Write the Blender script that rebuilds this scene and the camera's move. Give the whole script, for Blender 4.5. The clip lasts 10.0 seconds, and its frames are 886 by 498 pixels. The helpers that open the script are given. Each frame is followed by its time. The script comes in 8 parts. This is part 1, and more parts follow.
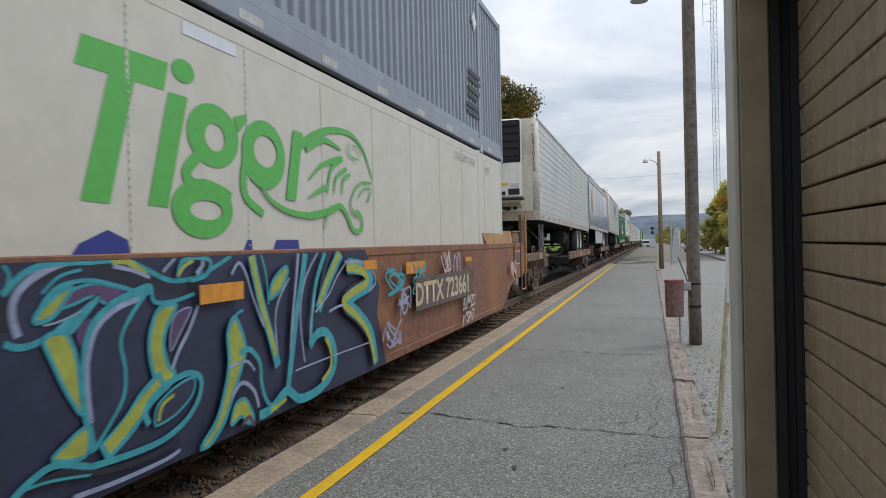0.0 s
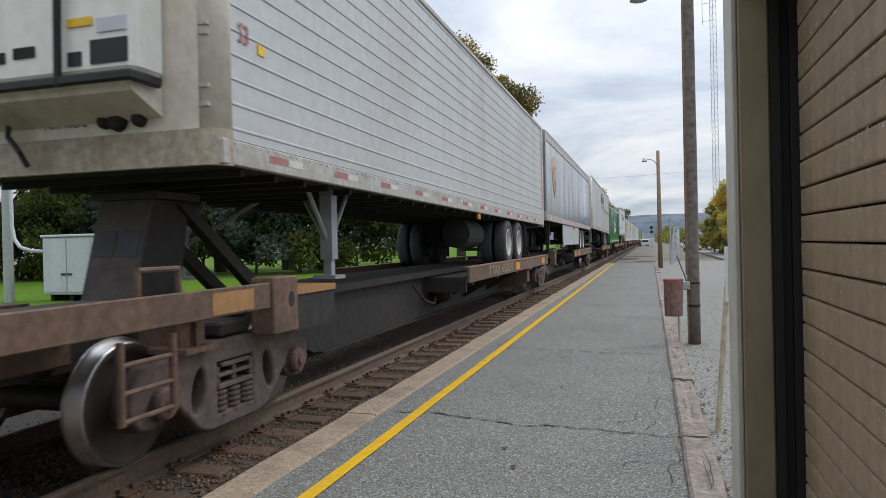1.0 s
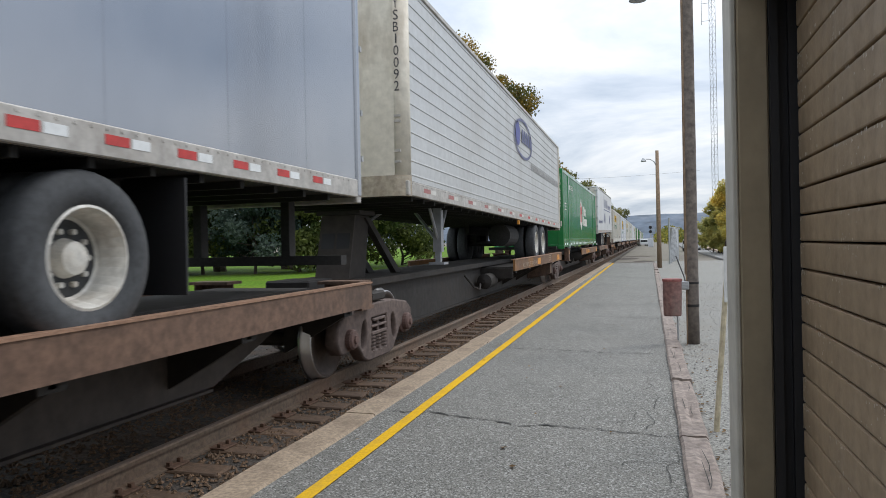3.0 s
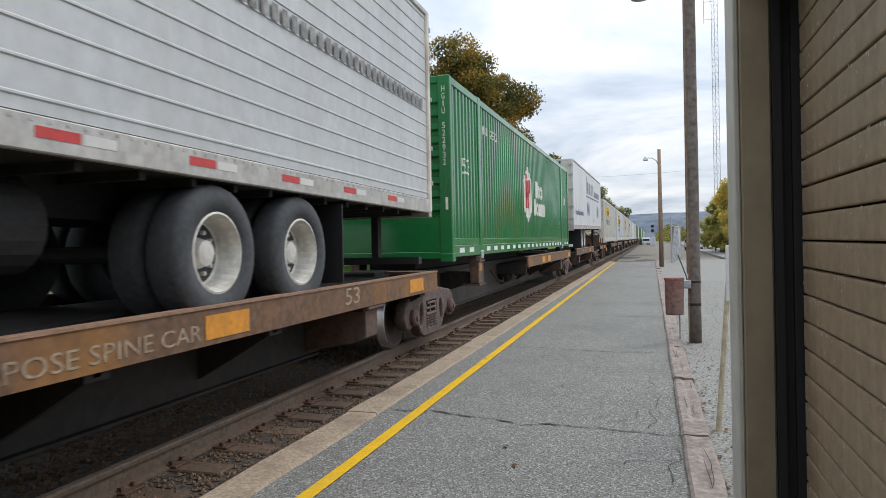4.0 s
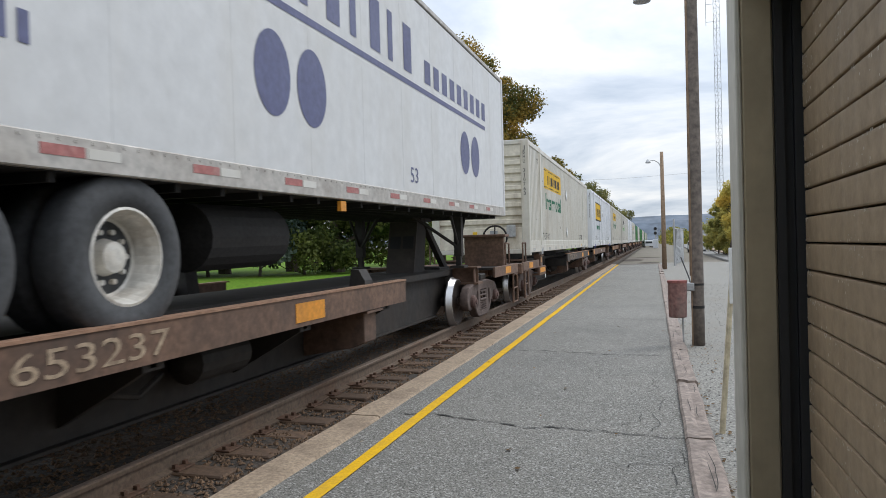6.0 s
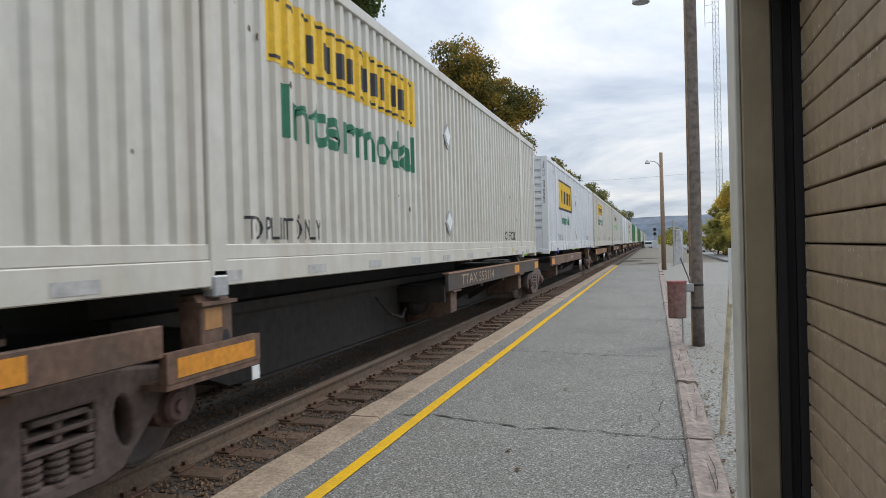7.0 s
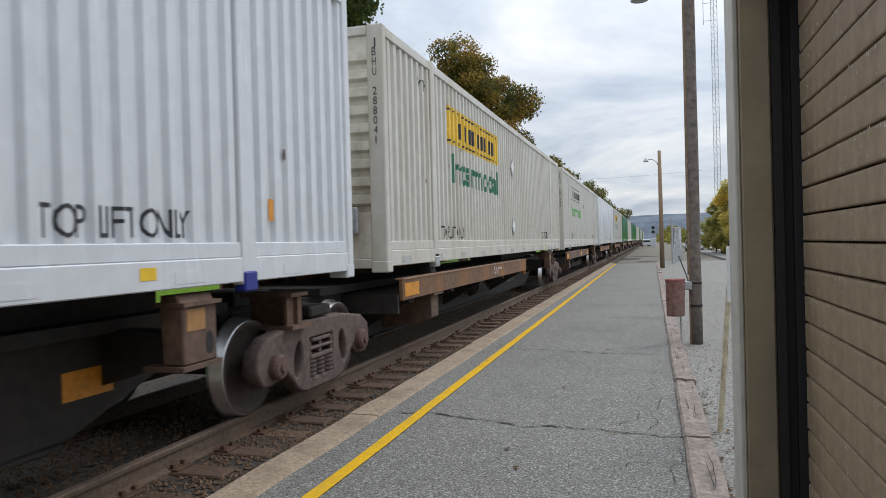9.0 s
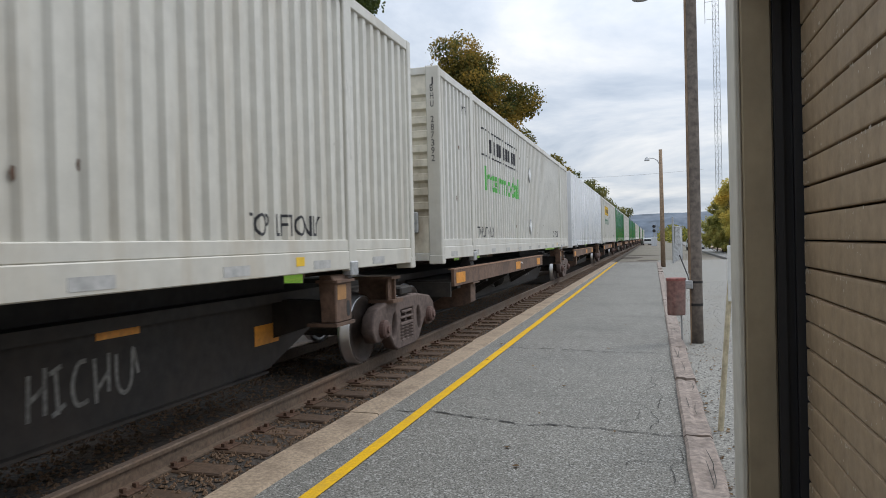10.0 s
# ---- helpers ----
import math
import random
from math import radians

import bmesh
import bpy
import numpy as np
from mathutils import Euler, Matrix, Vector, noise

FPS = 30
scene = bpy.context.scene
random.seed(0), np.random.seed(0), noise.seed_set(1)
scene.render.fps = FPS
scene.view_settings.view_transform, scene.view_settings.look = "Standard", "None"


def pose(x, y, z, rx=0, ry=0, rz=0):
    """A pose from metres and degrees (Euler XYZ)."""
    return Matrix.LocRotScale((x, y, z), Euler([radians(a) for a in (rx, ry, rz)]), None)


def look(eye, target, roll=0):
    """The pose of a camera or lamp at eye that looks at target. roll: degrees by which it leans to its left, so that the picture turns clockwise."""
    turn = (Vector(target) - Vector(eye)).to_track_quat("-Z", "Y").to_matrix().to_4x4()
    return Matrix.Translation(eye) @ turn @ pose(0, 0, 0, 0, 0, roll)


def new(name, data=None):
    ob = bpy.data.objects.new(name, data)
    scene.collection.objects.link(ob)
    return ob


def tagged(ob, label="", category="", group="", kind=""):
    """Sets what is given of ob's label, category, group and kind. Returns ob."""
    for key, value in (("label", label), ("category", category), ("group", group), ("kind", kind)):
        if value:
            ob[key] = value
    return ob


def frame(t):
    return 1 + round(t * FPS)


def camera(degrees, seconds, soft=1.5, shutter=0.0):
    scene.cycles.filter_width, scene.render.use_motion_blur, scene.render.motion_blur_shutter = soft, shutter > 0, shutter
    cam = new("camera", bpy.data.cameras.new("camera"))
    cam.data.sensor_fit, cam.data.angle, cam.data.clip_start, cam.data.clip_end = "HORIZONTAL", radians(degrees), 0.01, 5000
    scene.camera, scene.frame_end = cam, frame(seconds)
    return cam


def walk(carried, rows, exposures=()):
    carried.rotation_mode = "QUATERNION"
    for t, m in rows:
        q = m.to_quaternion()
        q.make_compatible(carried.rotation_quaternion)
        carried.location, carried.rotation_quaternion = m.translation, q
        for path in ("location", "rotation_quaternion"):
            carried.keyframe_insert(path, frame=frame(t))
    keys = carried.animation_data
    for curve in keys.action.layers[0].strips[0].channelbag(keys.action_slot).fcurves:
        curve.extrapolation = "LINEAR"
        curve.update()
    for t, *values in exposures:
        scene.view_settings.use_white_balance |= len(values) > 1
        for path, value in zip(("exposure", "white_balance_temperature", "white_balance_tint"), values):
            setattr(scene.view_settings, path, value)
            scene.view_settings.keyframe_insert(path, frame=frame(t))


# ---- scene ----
# ---- camera: held by hand at one spot on the platform ----
EYE = (0.0, 0.0, 1.55)


def aim(turn, tilt, roll):
    """The pose of the held camera: degrees to the left of the track, degrees up, roll."""
    a, b = radians(turn), radians(tilt)
    return look(EYE, (EYE[0] - math.sin(a) * math.cos(b), EYE[1] + math.cos(a) * math.cos(b), EYE[2] + math.sin(b)), roll)


cam = camera(64.73, 10.0, soft=0.9, shutter=0.06)
walk(cam, [(t, aim(*a)) for t, a in (
    (0.0, (16.598, -0.397, -1.37)), (0.5, (16.542, -0.469, -1.37)), (1.0, (16.530, -0.471, -1.33)),
    (1.5, (16.485, -0.465, -1.28)), (2.0, (16.456, -0.479, -1.29)), (2.5, (16.444, -0.484, -1.28)),
    (4.0, (16.609, -0.585, -1.29)), (4.5, (16.743, -0.631, -1.33)), (5.0, (16.830, -0.622, -1.42)),
    (5.5, (16.840, -0.468, -1.42)), (7.0, (16.778, -0.259, -1.48)), (7.5, (16.701, -0.316, -1.43)),
    (8.0, (16.668, -0.377, -1.45)), (8.5, (16.680, -0.365, -1.52)), (9.0, (16.660, -0.403, -1.52)),
    (9.5, (16.707, -0.454, -1.44)), (10.0, (16.730, -0.530, -1.40)))],
     exposures=((0.0, 0.0), (0.6, 0.02), (1.0, 0.10), (1.5, 0.20), (2.0, 0.27), (3.2, 0.27), (4.5, 0.30), (5.5, 0.30), (6.8, 0.14), (7.5, 0.08), (8.7, 0.05), (9.5, 0.10), (10.0, 0.08)))

# ---- world: thick bright overcast ----
SUN_UP, SUN_ROUND = radians(48), radians(42)
SUN_AT = (math.cos(SUN_UP) * math.sin(SUN_ROUND), math.cos(SUN_UP) * math.cos(SUN_ROUND), math.sin(SUN_UP))
world = bpy.data.worlds.new("overcast_sky")
scene.world = world
world.use_nodes = True
wt = world.node_tree
wt.nodes.clear()


def wnode(kind, **values):
    n = wt.nodes.new(kind)
    for k, v in values.items():
        n.inputs[int(k[1:])].default_value = v
    return n


def wmath(op, a, b=None):
    n = wt.nodes.new("ShaderNodeMath")
    n.operation = op
    for i, v in enumerate((a, b)):
        if v is None:
            continue
        if isinstance(v, (int, float)):
            n.inputs[i].default_value = v
        else:
            wt.links.new(v, n.inputs[i])
    return n.outputs[0]


w_co = wt.nodes.new("ShaderNodeTexCoord")
w_sep = wt.nodes.new("ShaderNodeSeparateXYZ")
wt.links.new(w_co.outputs["Generated"], w_sep.inputs[0])
up = wmath("MAXIMUM", w_sep.outputs[2], 0.0)
low = wmath("ADD", up, 0.16)
flat = wt.nodes.new("ShaderNodeCombineXYZ")
wt.links.new(wmath("DIVIDE", w_sep.outputs[0], low), flat.inputs[0])
wt.links.new(wmath("DIVIDE", w_sep.outputs[1], low), flat.inputs[1])
cloud = wnode("ShaderNodeTexNoise")
cloud.inputs["Scale"].default_value, cloud.inputs["Detail"].default_value = 0.85, 7.0
cloud.inputs["Roughness"].default_value, cloud.inputs["Distortion"].default_value = 0.58, 0.35
wt.links.new(flat.outputs[0], cloud.inputs["Vector"])
ramp = wt.nodes.new("ShaderNodeValToRGB")
ramp.color_ramp.elements[0].position, ramp.color_ramp.elements[0].color = 0.34, (0.40, 0.48, 0.60, 1)
ramp.color_ramp.elements[1].position, ramp.color_ramp.elements[1].color = 0.64, (1.0, 1.0, 1.0, 1)
mid = ramp.color_ramp.elements.new(0.48)
mid.color = (0.66, 0.72, 0.81, 1)
wt.links.new(cloud.outputs[0], ramp.inputs[0])
nishita = wt.nodes.new("ShaderNodeTexSky")
nishita.sky_type, nishita.sun_disc = "NISHITA", False
nishita.sun_elevation, nishita.sun_rotation = SUN_UP, SUN_ROUND
blue = wt.nodes.new("ShaderNodeVectorMath")
blue.operation = "SCALE"
blue.inputs[3].default_value = 0.1
wt.links.new(nishita.outputs[0], blue.inputs[0])
veil = wt.nodes.new("ShaderNodeMix")
veil.data_type = "RGBA"
veil.inputs[0].default_value = 0.9
wt.links.new(blue.outputs[0], veil.inputs[6])
wt.links.new(ramp.outputs[0], veil.inputs[7])
back = wt.nodes.new("ShaderNodeBackground")
wt.links.new(veil.outputs[2], back.inputs[0])
# an overcast sky is about three times as bright overhead as at the horizon
# and the cloud glows broadly round the hidden sun
toward = wt.nodes.new("ShaderNodeVectorMath")
toward.operation = "DOT_PRODUCT"
toward.inputs[1].default_value = SUN_AT
wt.links.new(w_co.outputs["Generated"], toward.inputs[0])
glow = wmath("MULTIPLY", wmath("POWER", wmath("MAXIMUM", toward.outputs["Value"], 0.0), 3.0), 0.36)
wt.links.new(wmath("ADD", wmath("ADD", wmath("MULTIPLY", wmath("POWER", up, 1.3), 1.30), 0.80), glow), back.inputs[1])
w_out = wt.nodes.new("ShaderNodeOutputWorld")
wt.links.new(back.outputs[0], w_out.inputs[0])

sun_data = bpy.data.lights.new("sun", "SUN")
sun_data.energy, sun_data.angle, sun_data.color = 1.1, radians(20), (1.0, 0.96, 0.9)
sun = new("sun", sun_data)
sun.matrix_basis = look(tuple(50 * a for a in SUN_AT), (0, 0, 0))


# ---- materials ----
def mat(name, color, rough=0.6, metal=0.0, grain=0.15, scale=30.0, stain=None, stain_amount=0.35, stain_scale=1.2,
        streak=1.0, bump=0.1, bump_scale=None, vary=0.0, spec=0.5, coat=0.0, fleck=None):
    """A painted, rusted, earthen or wooden surface: a base colour with fine grain, and stains that may run down (streak < 1)."""
    m = bpy.data.materials.new(name)
    m.use_nodes = True
    nt = m.node_tree
    bs = nt.nodes["Principled BSDF"]
    co = nt.nodes.new("ShaderNodeTexCoord")

    def noise_node(size, stretch=(1, 1, 1), detail=5.0, rough_=0.6):
        mp = nt.nodes.new("ShaderNodeMapping")
        mp.inputs["Scale"].default_value = stretch
        nt.links.new(co.outputs["Object"], mp.inputs[0])
        n = nt.nodes.new("ShaderNodeTexNoise")
        n.inputs["Scale"].default_value, n.inputs["Detail"].default_value, n.inputs["Roughness"].default_value = size, detail, rough_
        nt.links.new(mp.outputs[0], n.inputs["Vector"])
        return n.outputs[0]

    def blend(fac, a, b, kind="MIX"):
        n = nt.nodes.new("ShaderNodeMix")
        n.data_type, n.blend_type = "RGBA", kind
        for i, v in ((0, fac), (6, a), (7, b)):
            if isinstance(v, (int, float)):
                n.inputs[i].default_value = v
            elif isinstance(v, tuple):
                n.inputs[i].default_value = (*v[:3], 1)
            else:
                nt.links.new(v, n.inputs[i])
        return n.outputs[2]

    def span(v, a, b, c, d):
        n = nt.nodes.new("ShaderNodeMapRange")
        n.inputs[1].default_value, n.inputs[2].default_value, n.inputs[3].default_value, n.inputs[4].default_value = a, b, c, d
        nt.links.new(v, n.inputs[0])
        return n.outputs[0]

    fine = noise_node(scale)
    dark = tuple(c * (1 - 1.6 * grain) for c in color)
    light = tuple(min(1, c * (1 + 1.2 * grain)) for c in color)
    out = blend(span(fine, 0.3, 0.7, 0, 1), dark, light)
    wide = noise_node(stain_scale, (1, 1, streak), 6.0, 0.65)
    if stain:
        out = blend(span(wide, 0.48, 0.72, 0, stain_amount), out, stain)
    else:
        out = blend(span(wide, 0.35, 0.7, 0, grain), out, tuple(c * 0.55 for c in color))
    if fleck:
        vo = nt.nodes.new("ShaderNodeTexVoronoi")
        vo.inputs["Scale"].default_value = 78.0
        nt.links.new(co.outputs["Object"], vo.inputs["Vector"])
        sep = nt.nodes.new("ShaderNodeSeparateColor")
        nt.links.new(vo.outputs["Color"], sep.inputs[0])
        out = blend(span(sep.outputs[0], 0.74, 0.95, 0, 0.75), out, fleck)
        out = blend(span(sep.outputs[1], 0.78, 0.95, 0, 0.7), out, tuple(c * 0.3 for c in color))
    if vary:
        info = nt.nodes.new("ShaderNodeObjectInfo")
        out = blend(span(info.outputs["Random"], 0, 1, 0, vary), out, tuple(c * 0.35 for c in color))
    nt.links.new(out, bs.inputs["Base Color"])
    bs.inputs["Metallic"].default_value = metal
    nt.links.new(span(wide, 0.3, 0.75, max(0.03, rough - 0.1), min(1, rough + 0.15)), bs.inputs["Roughness"])
    bs.inputs["Specular IOR Level"].default_value = spec
    bs.inputs["Coat Weight"].default_value = coat
    if bump:
        b = nt.nodes.new("ShaderNodeBump")
        b.inputs["Strength"].default_value, b.inputs["Distance"].default_value = min(1, bump), 0.01
        nt.links.new(noise_node(bump_scale or scale), b.inputs["Height"])
        nt.links.new(b.outputs[0], bs.inputs["Normal"])
    return m


RUST = (0.16, 0.085, 0.05)
GRIME = (0.09, 0.075, 0.06)
M_ASPHALT = mat("platform_asphalt", (0.197, 0.192, 0.174), 0.92, grain=0.5, scale=70, stain=(0.115, 0.115, 0.108), stain_amount=0.55, stain_scale=0.55, bump=1.0, bump_scale=90, spec=0.3, fleck=(0.40, 0.395, 0.375))
M_CRACK = mat("crack_filler", (0.035, 0.034, 0.032), 0.95)
M_CONCRETE = mat("weathered_concrete", (0.31, 0.238, 0.168), 0.9, grain=0.25, scale=35, stain=(0.13, 0.095, 0.07), stain_amount=0.7, stain_scale=2.6, bump=0.5)
M_YELLOW = mat("worn_yellow_paint", (0.64, 0.375, 0.010), 0.85, spec=0.2, grain=0.12, scale=60, stain=(0.36, 0.25, 0.08), stain_amount=0.4, stain_scale=5, bump=0.3)
M_TIMBER = mat("weathered_timber", (0.27, 0.22, 0.19), 0.9, grain=0.3, scale=18, stain=(0.10, 0.08, 0.07), stain_amount=0.7, stain_scale=4, bump=0.6, vary=0.25)
M_GRAVEL = mat("grey_gravel", (0.225, 0.22, 0.20), 0.95, grain=0.5, scale=38, stain=(0.20, 0.18, 0.15), stain_amount=0.6, stain_scale=0.6, bump=1.0, bump_scale=42)
M_STONE = mat("loose_stones", (0.24, 0.23, 0.21), 0.9, grain=0.3, scale=40, vary=0.3)
M_BALLAST = mat("sooty_ballast", (0.052, 0.042, 0.034), 0.95, grain=0.6, scale=26, stain=(0.15, 0.085, 0.042), stain_amount=0.45, stain_scale=1.5, bump=1.0, bump_scale=30)
M_TIE = mat("old_tie_wood", (0.125, 0.076, 0.046), 0.92, grain=0.35, scale=14, stain=(0.055, 0.04, 0.032), stain_amount=0.8, stain_scale=2.5, bump=0.7, vary=0.55)
M_RAIL = mat("brown_rail_steel", (0.135, 0.096, 0.068), 0.7, 0.15, grain=0.25, scale=25, stain=RUST, stain_amount=0.5, bump=0.2)
M_RAILTOP = mat("worn_rail_head", (0.24, 0.18, 0.145), 0.5, 0.4, grain=0.15, scale=30, bump=0.05)
M_PLATE = mat("rusty_plate", (0.125, 0.07, 0.045), 0.8, 0.2, grain=0.3, scale=30)
M_GRASS = mat("lawn", (0.085, 0.165, 0.014), 0.98, spec=0.1, grain=0.4, scale=6, stain=(0.14, 0.18, 0.022), stain_amount=0.7, stain_scale=0.25, bump=0.8, bump_scale=14)
M_SOIL = mat("dry_ground", (0.16, 0.14, 0.112), 0.95, grain=0.4, scale=9, stain=(0.11, 0.12, 0.06), stain_amount=0.6, stain_scale=0.08, bump=0.5)
# the blue of distance haze is mixed into the ridge's own colour
M_HILL = mat("haze_tinted_hill", (0.095, 0.125, 0.165), 1.0, grain=0.3, scale=0.02, stain=(0.15, 0.14, 0.15), stain_amount=0.5, stain_scale=0.01, bump=0)
M_STREET = mat("street_asphalt", (0.17, 0.17, 0.165), 0.9, grain=0.3, scale=20, stain=(0.24, 0.22, 0.19), stain_amount=0.6, stain_scale=0.3, bump=0.3)
M_POLE = mat("pole_wood", (0.155, 0.13, 0.112), 0.88, grain=0.3, scale=12, stain=(0.07, 0.056, 0.048), stain_amount=0.45, stain_scale=2.0, streak=0.1, bump=0.5)
M_LAMPPOLE = mat("lamp_pole_wood", (0.25, 0.175, 0.115), 0.85, grain=0.25, scale=10, stain=(0.12, 0.08, 0.055), stain_amount=0.6, stain_scale=1.2, streak=0.1)
M_GALV = mat("galvanised_steel", (0.42, 0.43, 0.44), 0.5, 0.55, grain=0.15, scale=20)
M_TOWER = mat("tower_steel", (0.30, 0.31, 0.33), 0.6, 0.4, grain=0.1, scale=5)
M_BIN = mat("faded_red_steel", (0.235, 0.125, 0.11), 0.75, 0.2, grain=0.3, scale=18, stain=(0.21, 0.17, 0.15), stain_amount=0.8, stain_scale=4, streak=0.4, bump=0.3)
M_JAMB = mat("olive_trim_paint", (0.33, 0.268, 0.178), 0.6, grain=0.08, scale=9, stain=(0.10, 0.085, 0.06), stain_amount=0.4, stain_scale=2, streak=0.3)
M_JAMBEDGE = mat("pale_trim_edge", (0.52, 0.50, 0.44), 0.6, grain=0.08, scale=9)
M_DOOR = mat("brown_door_paint", (0.345, 0.255, 0.165), 0.55, grain=0.14, scale=16, stain=(0.17, 0.13, 0.085), stain_amount=0.5, stain_scale=3.5, bump=0.25, vary=0.12)
M_FLAKE = mat("chipped_pale_paint", (0.62, 0.57, 0.49), 0.8, grain=0.2)
M_BLACK = mat("black_rubber", (0.012, 0.012, 0.014), 0.55, grain=0.1)
M_DARK = mat("dark_underside", (0.02, 0.019, 0.018), 0.85, grain=0.3)
M_SPINE = mat("grimy_black_steel", (0.024, 0.021, 0.019), 0.75, 0.1, grain=0.3, scale=8, stain=(0.065, 0.05, 0.04), stain_amount=0.55, stain_scale=1.1, streak=0.5, bump=0.15)
M_BEAM = mat("brown_grey_beam_steel", (0.062, 0.05, 0.043), 0.72, 0.1, grain=0.2, scale=8, stain=(0.035, 0.029, 0.026), stain_amount=0.7, stain_scale=0.8, streak=0.5, bump=0.1)
M_PATCH = mat("ghost_of_tape", (0.43, 0.43, 0.42), 0.6, grain=0.15, scale=12)
M_SILL = mat("oxide_brown_sill", (0.145, 0.086, 0.058), 0.75, 0.1, grain=0.25, scale=14, stain=(0.055, 0.045, 0.04), stain_amount=0.7, stain_scale=1.3, streak=0.6, bump=0.2)
M_SILLRUST = mat("rust_streaked_sill", (0.15, 0.082, 0.046), 0.75, 0.1, grain=0.25, scale=14, stain=(0.34, 0.155, 0.035), stain_amount=0.8, stain_scale=0.7, streak=0.5, bump=0.2)
M_SILLDARK = mat("grimy_dark_sill", (0.062, 0.05, 0.044), 0.75, 0.1, grain=0.25, scale=14, stain=(0.15, 0.085, 0.05), stain_amount=0.6, stain_scale=0.9, streak=0.5, bump=0.2)
M_LIP = mat("worn_edge_steel", (0.32, 0.19, 0.125), 0.65, 0.3, grain=0.25, scale=20)
M_TRUCK = mat("dusty_cast_steel", (0.125, 0.092, 0.081), 0.85, 0.1, grain=0.22, scale=14, stain=(0.055, 0.043, 0.038), stain_amount=0.6, stain_scale=3.0, bump=0.25)
M_BEARING = mat("reddish_bearing_cap", (0.125, 0.075, 0.064), 0.8, 0.1, grain=0.25, scale=20)
M_WHEEL = mat("dark_wheel_steel", (0.07, 0.055, 0.048), 0.7, 0.3, grain=0.2, scale=12, stain=(0.12, 0.08, 0.06), stain_amount=0.5, stain_scale=2)
M_TREAD = mat("polished_tread", (0.55, 0.55, 0.56), 0.32, 0.95, grain=0.05, bump=0)
M_ORANGE = mat("orange_reflector", (0.62, 0.25, 0.02), 0.55, grain=0.15, scale=20, stain=(0.25, 0.12, 0.04), stain_amount=0.5, stain_scale=3)
M_WELL = mat("oxide_well_paint", (0.185, 0.076, 0.044), 0.7, grain=0.25, scale=9, stain=(0.30, 0.135, 0.045), stain_amount=0.75, stain_scale=0.8, streak=0.4, bump=0.15)
M_WELLTOP = mat("yellow_brown_well_paint", (0.33, 0.17, 0.06), 0.65, grain=0.15, scale=9, stain=RUST, stain_amount=0.4)
M_CWHITE = mat("aged_white_paint", (0.56, 0.55, 0.51), 0.36, grain=0.06, scale=5, stain=(0.42, 0.385, 0.31), stain_amount=0.55, stain_scale=1.4, streak=0.12, bump=0.04)
M_CNEW = mat("clean_white_paint", (0.61, 0.63, 0.66), 0.28, grain=0.04, scale=5, stain=(0.60, 0.605, 0.615), stain_amount=0.4, stain_scale=1.4, streak=0.12, bump=0.03)
M_CCREAM = mat("yellowed_white_paint", (0.545, 0.53, 0.475), 0.36, grain=0.06, scale=5, stain=(0.38, 0.31, 0.215), stain_amount=0.6, stain_scale=1.6, streak=0.12, bump=0.04)
M_CGREEN = mat("glossy_green_paint", (0.018, 0.18, 0.05), 0.15, grain=0.06, scale=6, stain=(0.03, 0.12, 0.045), stain_amount=0.5, stain_scale=1.3, streak=0.15, bump=0.03)
M_CGREY = mat("slate_grey_paint", (0.235, 0.265, 0.315), 0.5, grain=0.06, scale=6, stain=(0.19, 0.20, 0.22), stain_amount=0.5, stain_scale=1.2, streak=0.15)
M_TIGERW = mat("warm_white_panel", (0.54, 0.515, 0.455), 0.5, grain=0.05, scale=5, stain=(0.50, 0.46, 0.38), stain_amount=0.45, stain_scale=0.9, streak=0.2, bump=0.03)
M_TRAILER = mat("ribbed_white_aluminium", (0.47, 0.475, 0.47), 0.42, 0.25, grain=0.07, scale=7, stain=(0.40, 0.39, 0.37), stain_amount=0.55, stain_scale=1.0, streak=0.3, bump=0.04)
M_SILVER = mat("silver_skin", (0.30, 0.312, 0.336), 0.2, 0.92, grain=0.015, scale=3, stain=(0.31, 0.33, 0.355), stain_amount=0.35, stain_scale=0.7, streak=0.15, bump=0.02, bump_scale=2)
M_TWHITE = mat("plain_white_trailer", (0.56, 0.57, 0.575), 0.45, grain=0.05, scale=6, stain=(0.50, 0.49, 0.46), stain_amount=0.5, stain_scale=1.1, streak=0.2, bump=0.04)
M_SKIRT = mat("white_side_skirt", (0.40, 0.41, 0.42), 0.5, grain=0.05, scale=5, stain=(0.34, 0.345, 0.35), stain_amount=0.5, stain_scale=1.5)
M_NOSE = mat("grimy_cream_nose", (0.62, 0.58, 0.49), 0.55, grain=0.1, scale=8, stain=(0.24, 0.18, 0.115), stain_amount=0.65, stain_scale=1.8, streak=0.35, bump=0.08)
M_RAILALU = mat("grubby_alu_rail", (0.44, 0.42, 0.39), 0.5, 0.3, grain=0.15, scale=12, stain=(0.25, 0.22, 0.19), stain_amount=0.6, stain_scale=2.5)
M_TYRE = mat("grey_tyre", (0.055, 0.058, 0.062), 0.85, grain=0.2, scale=20, bump=0.2)
M_RIM = mat("white_rim", (0.62, 0.60, 0.55), 0.5, 0.1, grain=0.15, scale=15, stain=(0.25, 0.19, 0.13), stain_amount=0.5, stain_scale=6)
M_RED = mat("red_reflector", (0.48, 0.035, 0.03), 0.45, grain=0.15, scale=15)
M_TAPE = mat("white_reflector", (0.70, 0.72, 0.72), 0.45, grain=0.08, scale=15)
M_INK = mat("black_lettering", (0.03, 0.03, 0.035), 0.6, grain=0.15, scale=18)
M_WHITEINK = mat("white_lettering", (0.72, 0.70, 0.64), 0.6, grain=0.15, scale=18)
